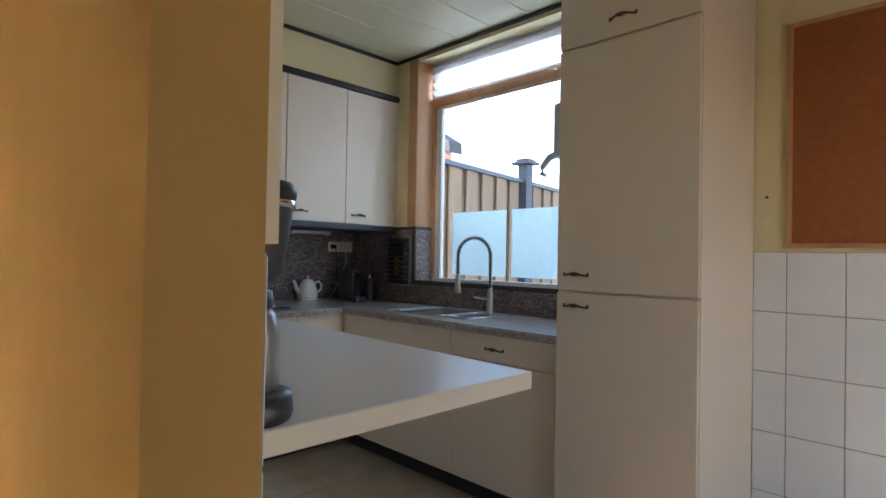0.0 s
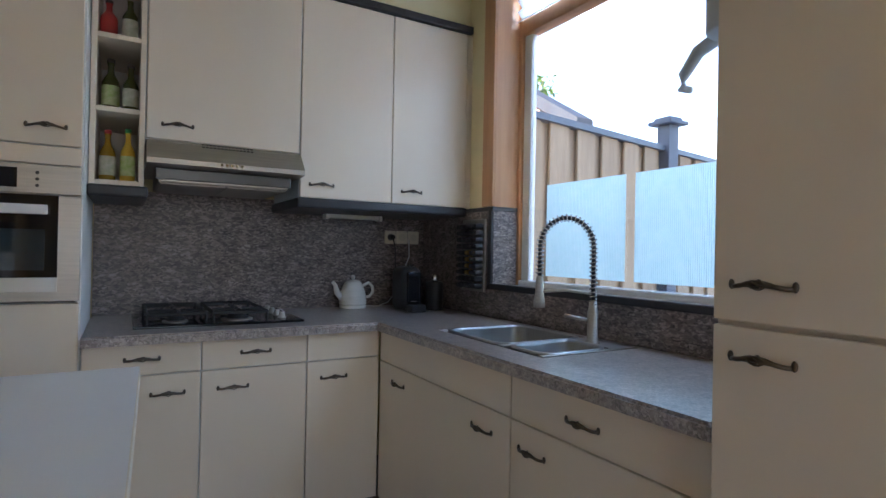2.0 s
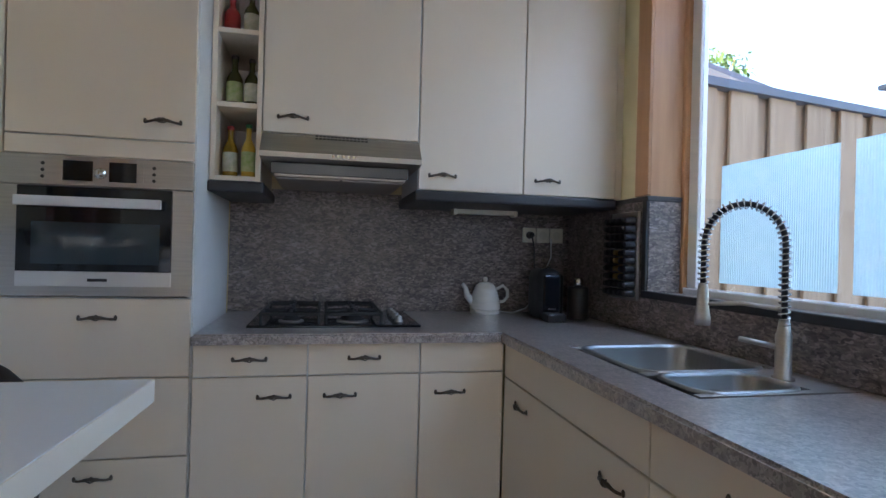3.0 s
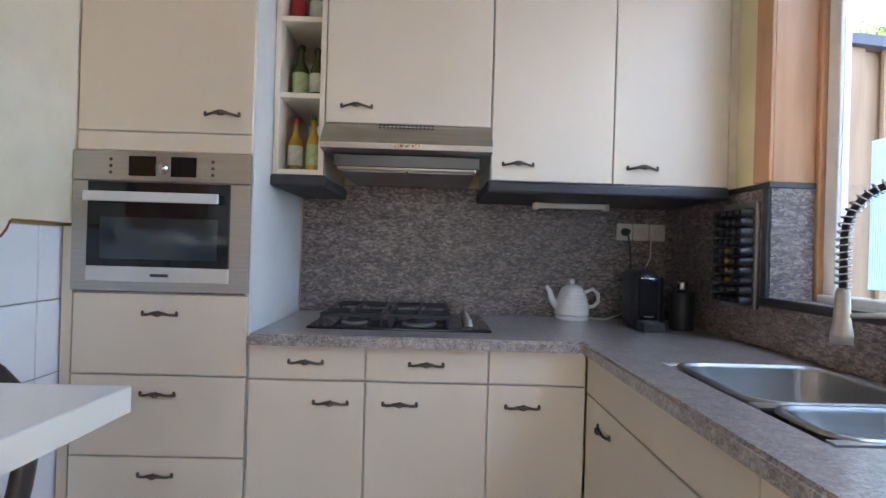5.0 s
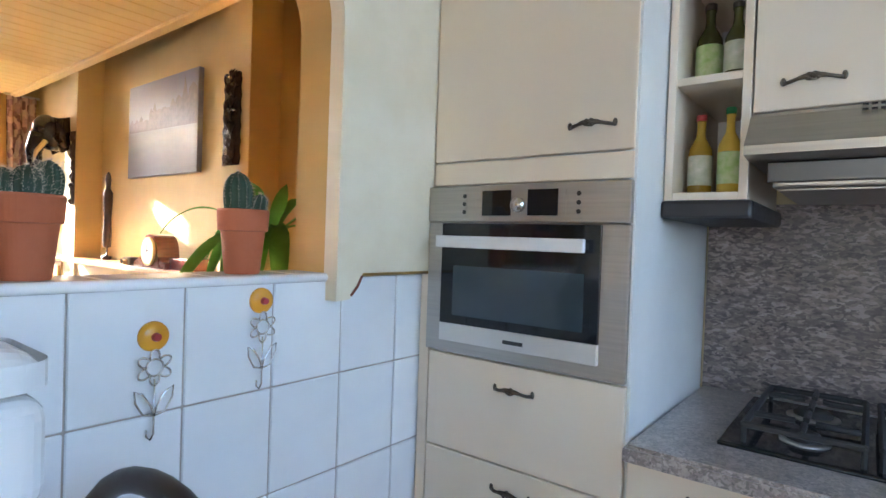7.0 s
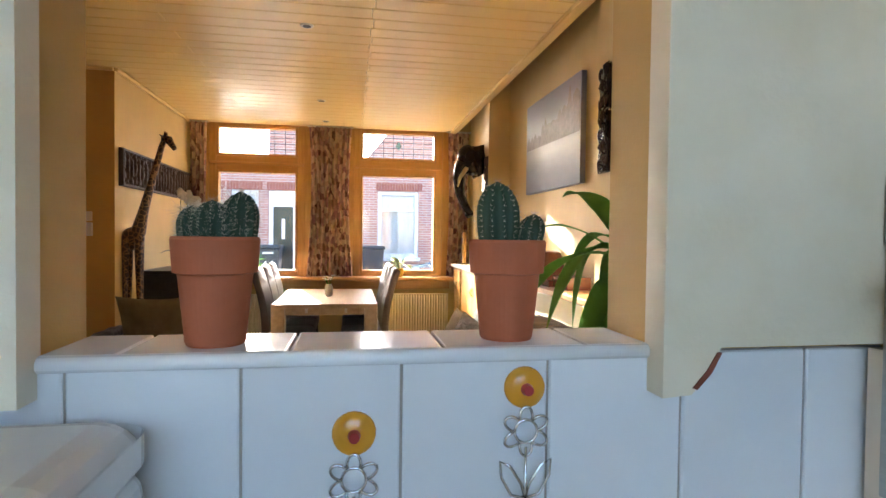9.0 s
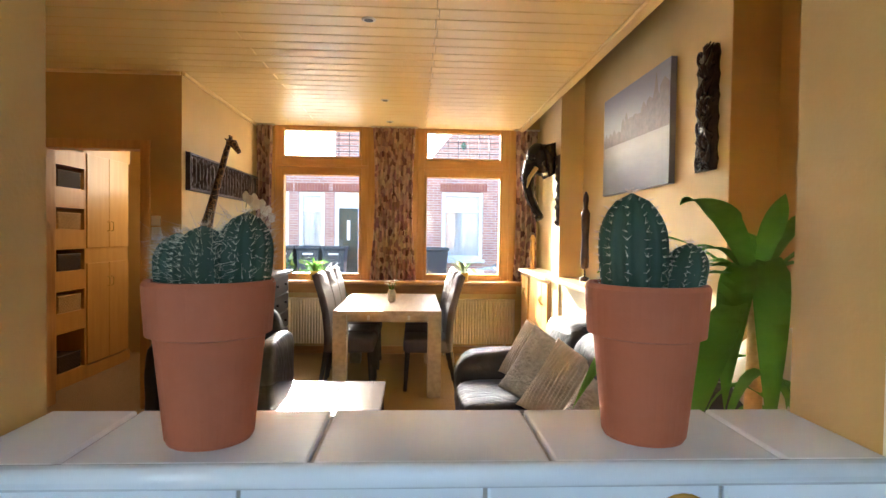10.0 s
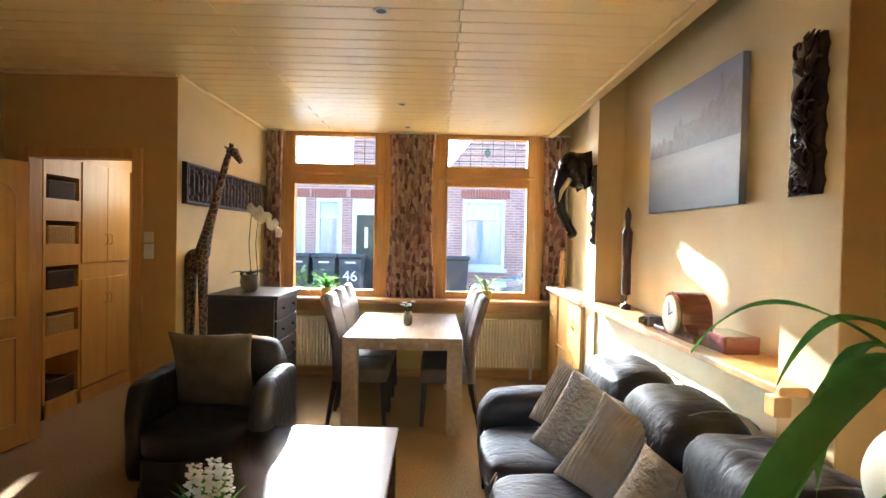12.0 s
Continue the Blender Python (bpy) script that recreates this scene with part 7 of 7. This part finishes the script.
for x0, x1, z0, z1 in ops:
    if z0 > 0:
        w = part("window", B(x0, x1, FY - 0.2, FY - 0.18, z0, z1), M_curtl, fh, "window with pale net curtains")
        bm = bmesh.new()
        box(bm, x0, x0 + 0.09, FY - 0.18, FY - 0.06, z0, z1)
        box(bm, x1 - 0.09, x1, FY - 0.18, FY - 0.06, z0, z1)
        box(bm, x0 + 0.09, x1 - 0.09, FY - 0.18, FY - 0.06, z0, z0 + 0.1)
        box(bm, x0 + 0.09, x1 - 0.09, FY - 0.18, FY - 0.06, z1 - 0.1, z1)
        box(bm, x0 + 0.09, x1 - 0.09, FY - 0.17, FY - 0.08, z0 + (z1 - z0) * 0.7, z0 + (z1 - z0) * 0.7 + 0.06)
        part("frame", bm, M_frame, w)
        part("pane", B(x0 + 0.1, x1 - 0.1, FY - 0.16, FY - 0.155, z0 + 0.1, z0 + (z1 - z0) * 0.7), M_fglass, w)
        part("sill", B(x0 - 0.05, x1 + 0.05, FY - 0.1, FY + 0.06, z0 - 0.08, z0), M_frame, w)
    else:
        w = part("door", B(x0 + 0.25, x1 - 0.1, FY - 0.15, FY - 0.1, 0, 2.1), M_dgreen, fh, "dark green front door")
        bm = bmesh.new()
        box(bm, x0, x0 + 0.25, FY - 0.2, FY - 0.05, -0.1, z1)
        box(bm, x1 - 0.1, x1, FY - 0.2, FY - 0.05, -0.1, z1)
        box(bm, x0 + 0.25, x1 - 0.1, FY - 0.2, FY - 0.05, 2.1, z1)
        part("frame", bm, M_frame, w)
        part("door_light", B(x0 + 0.45, x1 - 0.3, FY - 0.1, FY - 0.09, 1.3, 1.8), M_frame, w)
    # soldier course above each opening
    bm = bmesh.new()
    for k in range(int((x1 - x0 + 0.2) / 0.07)):
        xx = x0 - 0.1 + k * 0.07
        box(bm, xx + 0.004, xx + 0.064, FY - 0.05, FY + 0.008, z1, z1 + 0.2)
    part("brick_lintel", bm, plain("lintel_brick", (0.33, 0.12, 0.085), (0.25, 0.09, 0.06), 0.9, scale=15), fh)

PZ = 0.06
def wheelie_bin(x, y, label):
    b = thing("wheelie_bin", (x, y, PZ), label, "wheelie bin", "bins on the pavement")
    bm = B(x - 0.26, x + 0.26, y - 0.3, y + 0.3, PZ + 0.03, PZ + 1.02, 0.02)
    for v in bm.verts:
        if v.co.z < PZ + 0.4:
            v.co.x, v.co.y = x + (v.co.x - x) * 0.82, y + (v.co.y - y) * 0.82
    part("tub", bm, M_bin, b)
    part("lid", B(x - 0.29, x + 0.29, y - 0.33, y + 0.34, PZ + 1.02, PZ + 1.1, 0.025), M_bin, b)
    for s in (-1, 1):
        part("wheel", tube(bmesh.new(), [(x + s * 0.24, y - 0.26, PZ + 0.1), (x + s * 0.29, y - 0.26, PZ + 0.1)], 0.1, 16), M_black, b)
    return b
BY = -12.5
for i, x in enumerate((-0.22, 0.38, 0.98, 1.58)):
    wb = wheelie_bin(x, BY, "dark grey wheelie bin with white number 46" if i == 0 else "dark grey wheelie bin on the pavement")
    if i == 0:
        fc = bpy.data.curves.new("number", "FONT")
        fc.body, fc.size, fc.extrude, fc.align_x = "46", 0.34, 0.001, "CENTER"
        tmp = new("tmp_text", fc)
        dg = bpy.context.evaluated_depsgraph_get()
        me = bpy.data.meshes.new_from_object(tmp.evaluated_get(dg))
        bpy.data.objects.remove(tmp)
        me.materials.clear()
        me.materials.append(M_frame)
        nb = new("house_number", me)
        nb.parent = wb
        nb.matrix_basis = obj_matrix(wb).inverted() @ pose(x, BY + 0.305, PZ + 0.5, 90, 0, 180)
        nb["label"] = "white painted number 46"
    bars = bmesh.new()
    box(bars, x - 0.12, x + 0.12, BY + 0.30, BY + 0.305, PZ + 0.9, PZ + 0.94)
    part("writing_bar", bars, M_frame, wb)
wheelie_bin(-2.65, BY, "dark grey wheelie bin by the hedge")
cr_ = thing("parked_car", (-4.6, -10, 0), "grey parked car across the street", "car")
pr = [(-2.1, 0.05), (-2.1, 0.6), (-1.7, 0.72), (-1.1, 0.78), (-0.5, 1.22), (0.9, 1.25), (1.5, 0.85), (2.0, 0.78), (2.1, 0.5), (2.1, 0.05)]
bm = slab(bmesh.new(), [(-4.9 - p[0], p[1]) for p in pr], "y", -10.9, -9.3)
bmesh.ops.bevel(bm, geom=bm.edges[:], offset=0.05, segments=2, affect="EDGES")
part("car_body", bm, M_carpaint, cr_, smooth=False)
part("side_window", slab(bmesh.new(), [(-4.9 + 0.9, 0.82), (-4.9 + 0.45, 1.16), (-4.9 - 0.85, 1.18), (-4.9 - 1.2, 0.85)], "y", -9.3, -9.285), M_blackglass, cr_)
for xx in (-6.2, -3.55):
    w = part("wheel", tube(bmesh.new(), [(xx, -9.45, 0.08), (xx, -9.27, 0.08)], 0.32, 24), M_black, cr_)
    part("rim", tube(bmesh.new(), [(xx, -9.28, 0.08), (xx, -9.262, 0.08)], 0.2, 20), M_chrome, w)

def shrub(x, y, z, r, n, seed, mat, label, name="shrub"):
    t = thing(name, (x, y, z), label, "shrub")
    rr = random.Random(seed)
    bm = bmesh.new()
    for k in range(7):
        a = k * 0.9
        tube(bm, [(x, y, z), (x + 0.4 * r * math.cos(a), y + 0.4 * r * math.sin(a), z + r * 0.9), (x + 0.8 * r * math.cos(a), y + 0.8 * r * math.sin(a), z + r * 1.6)], [0.015, 0.01, 0.004], 5)
    part("branches", bm, M_rope, t)
    verts, faces = [], []
    for k in range(n):
        d = Vector((rr.gauss(0, 1), rr.gauss(0, 1), rr.gauss(0, 1))).normalized() * r * rr.uniform(0.45, 1.0) ** 0.6
        c = Vector((x, y, z + r)) + Vector((d.x, d.y, d.z * 1.05)) * (1 + 0.35 * noise.noise(d * 3 / r + Vector((seed, 0, 0))))
        u = Vector((rr.gauss(0, 1), rr.gauss(0, 1), rr.gauss(0, 1))).normalized()
        v = u.cross(Vector((rr.gauss(0, 1), rr.gauss(0, 1), rr.gauss(0, 1)))).normalized()
        s = r * rr.uniform(0.06, 0.11)
        i = len(verts)
        verts += [c - u * s, c + v * s * 0.5, c + u * s, c - v * s * 0.5]
        faces.append((i, i + 1, i + 2, i + 3))
    me = bpy.data.meshes.new("leaves")
    me.from_pydata([tuple(v) for v in verts], [], faces)
    me.materials.append(mat)
    lv = new("leaves", me)
    lv.parent = t
    lv.matrix_basis = obj_matrix(t).inverted()
    tagged(lv, kind="stuff")
    return t
shrub(-0.33, -7.25, -0.13, 0.62, 900, 1, M_bush, "green garden shrub in front of the window")
shrub(-3.6, -7.4, -0.13, 0.5, 500, 2, M_bush, "green garden shrub in front of the window")

# ---- outside, yard ----
setting("ground_yard", B(-12, 8, 2.97, 14, -0.3, -0.06), M_pave, "paved back yard", "ground")
def fence(x0, y0, x1, y1, top0, top1, label, panels):
    f = thing("fence", ((x0 + x1) / 2, (y0 + y1) / 2, -0.06), label, "fence")
    A, Bv = Vector((x0, y0, 0)), Vector((x1, y1, 0))
    d = (Bv - A).normalized()
    nrm = Vector((-d.y, d.x, 0))
    L = (Bv - A).length
    n = int(L / 0.14)
    for i in range(n):
        u = (i + 0.5) / n
        c = A.lerp(Bv, u) + nrm * (0.016 if i % 2 else -0.016)
        top_ = top0 + (top1 - top0) * u
        bm = B(-0.095, 0.095, -0.009, 0.009, -0.06, top_, 0.003, 1)
        bm.transform(Matrix.Translation((c.x, c.y, 0)) @ Matrix.Rotation(math.atan2(d.y, d.x), 4, "Z"))
        part("board", bm, M_fence, f)
    bm = B(0, L, -0.05, 0.05, 0, 0.04)
    for v in bm.verts:
        v.co.z += top0 + (top1 - top0) * v.co.x / L
    bm.transform(Matrix.Translation((x0, y0, 0)) @ Matrix.Rotation(math.atan2(d.y, d.x), 4, "Z"))
    part("cap_rail", bm, M_post, f, "slate-grey capping rail")
    return f
fence(-3.06, 3.0, -4.3, 9.2, 2.02, 2.1, "weathered vertical board fence with a slate cap", 3)
ps = thing("fence_post", (-3.38, 4.7, -0.06), "slate-blue fence post with a broad cap", "post")
part("post", B(-3.41, -3.30, 4.62, 4.73, -0.06, 2.24, 0.004), M_post, ps)
part("post_cap", B(-3.46, -3.25, 4.57, 4.78, 2.24, 2.27, 0.004), M_post, ps)
part("cap_top", B(-3.43, -3.28, 4.60, 4.75, 2.27, 2.3, 0.01), M_post, ps)
rh = thing("roll_holder", (-1.29, 2.25, 1.72), "pale grey plastic roll holder with a curved arm", "roll holder")
M_pvc = plain("pale_grey_plastic", (0.70, 0.74, 0.78), None, 0.4)
part("roll", lathe(bmesh.new(), ((0.055, 0), (0.06, 0.006), (0.06, 0.244), (0.055, 0.25)), (-1.296, 2.22, 1.735), 24), M_pvc, rh, smooth=True)
part("mount", B(-1.245, -1.2285, 2.18, 2.26, 1.70, 2.0, 0.004), M_pvc, rh)
part("arm", tube(bmesh.new(), [(-1.25, 2.26, 1.78), (-1.36, 2.31, 1.79), (-1.48, 2.355, 1.775), (-1.545, 2.385, 1.735), (-1.55, 2.387, 1.70), (-1.52, 2.378, 1.688)], [0.02, 0.02, 0.018, 0.016, 0.014, 0.01], 12), M_pvc, rh, smooth=True)
nh = thing("neighbour_house", (-9, 9, 0), "brick outbuilding with a grey roof edge behind the fence", "house")
part("wall", slab(bmesh.new(), [(-15.6, -0.06), (-7.6, -0.06), (-7.6, 3.45), (-11.6, 5.75), (-15.6, 3.45)], "y", 7.5, 7.9), M_brick, nh)
part("roof_edge", slab(bmesh.new(), [(-7.12, 3.24), (-7.14, 3.46), (-11.6, 6.1), (-11.6, 5.82)], "y", 7.35, 7.7), M_eave, nh)
part("roof_edge", slab(bmesh.new(), [(-16.08, 3.24), (-16.06, 3.46), (-11.6, 6.1), (-11.6, 5.82)], "y", 7.35, 7.7), M_eave, nh)
tr = shrub(-12.2, 10.4, 4.5, 0.8, 1500, 5, M_bush, "leafy tree crown above the neighbouring roof", "tree")
part("trunk", tube(bmesh.new(), [(-12.2, 10.4, -0.1), (-12.15, 10.4, 2.6), (-12.2, 10.4, 5.0)], [0.2, 0.15, 0.08], 12), M_rope, tr, smooth=True)

# ---- tiles, last ----
wk = tagged(new("wall_tiles_hatch"), "white glazed wall tiles with grey joints below the hatch", "wall tiles", kind="structure")
part("grout_bed", B(-2.94, -0.452, 0.2755, 0.2785, 0, 1.25), M_grout, wk)
tiles(wk, -2.94, -0.455, 1.25, 0.2795, 0, xstart=-1.982)
w2 = tagged(new("wall_tiles_north"), "white glazed wall tiles with grey joints", "wall tiles", kind="structure")
part("grout_bed", B(-0.62, 1.3, 2.6935, 2.6995, 0, 1.298), M_grout, w2)
tiles(w2, -0.62, 1.3, 1.298, 2.692, 0, 0.208, 0.262, xstart=-0.49)
ws = tagged(new("sill_hatch"), "white tiled hatch sill with grey joints", "sill", kind="structure")
part("grout_bed", B(HX0, HX1, 0.148, 0.284, 1.245, 1.256), M_grout, ws)
x = -1.837 + 0.2035
while x > HX0:
    a, b = max(HX0, x - 0.2035), min(HX1, x)
    if b - a > 0.02:
        part("tile", B(a + 0.002, b - 0.002, 0.145, 0.283, 1.2535, 1.262, 0.003, 2), M_tile, ws)
    x -= 0.2035
part("tile_nose", tube(bmesh.new(), [(HX0 + 0.006, 0.284, 1.2515), (HX1 - 0.006, 0.284, 1.2515)], 0.0105, 12), M_tile, ws, "rounded glazed edge", smooth=True)
for i in range(12):
    for j in range(7):
        x0, y0 = -3.2 + i * 0.4, 0.15 + j * 0.4
        part("tile", B(x0 + 0.003, x0 + 0.397, y0 + 0.003, min(y0 + 0.397, 2.69), -0.008, 0.0, 0.002, 1), M_ktile, floor_k)
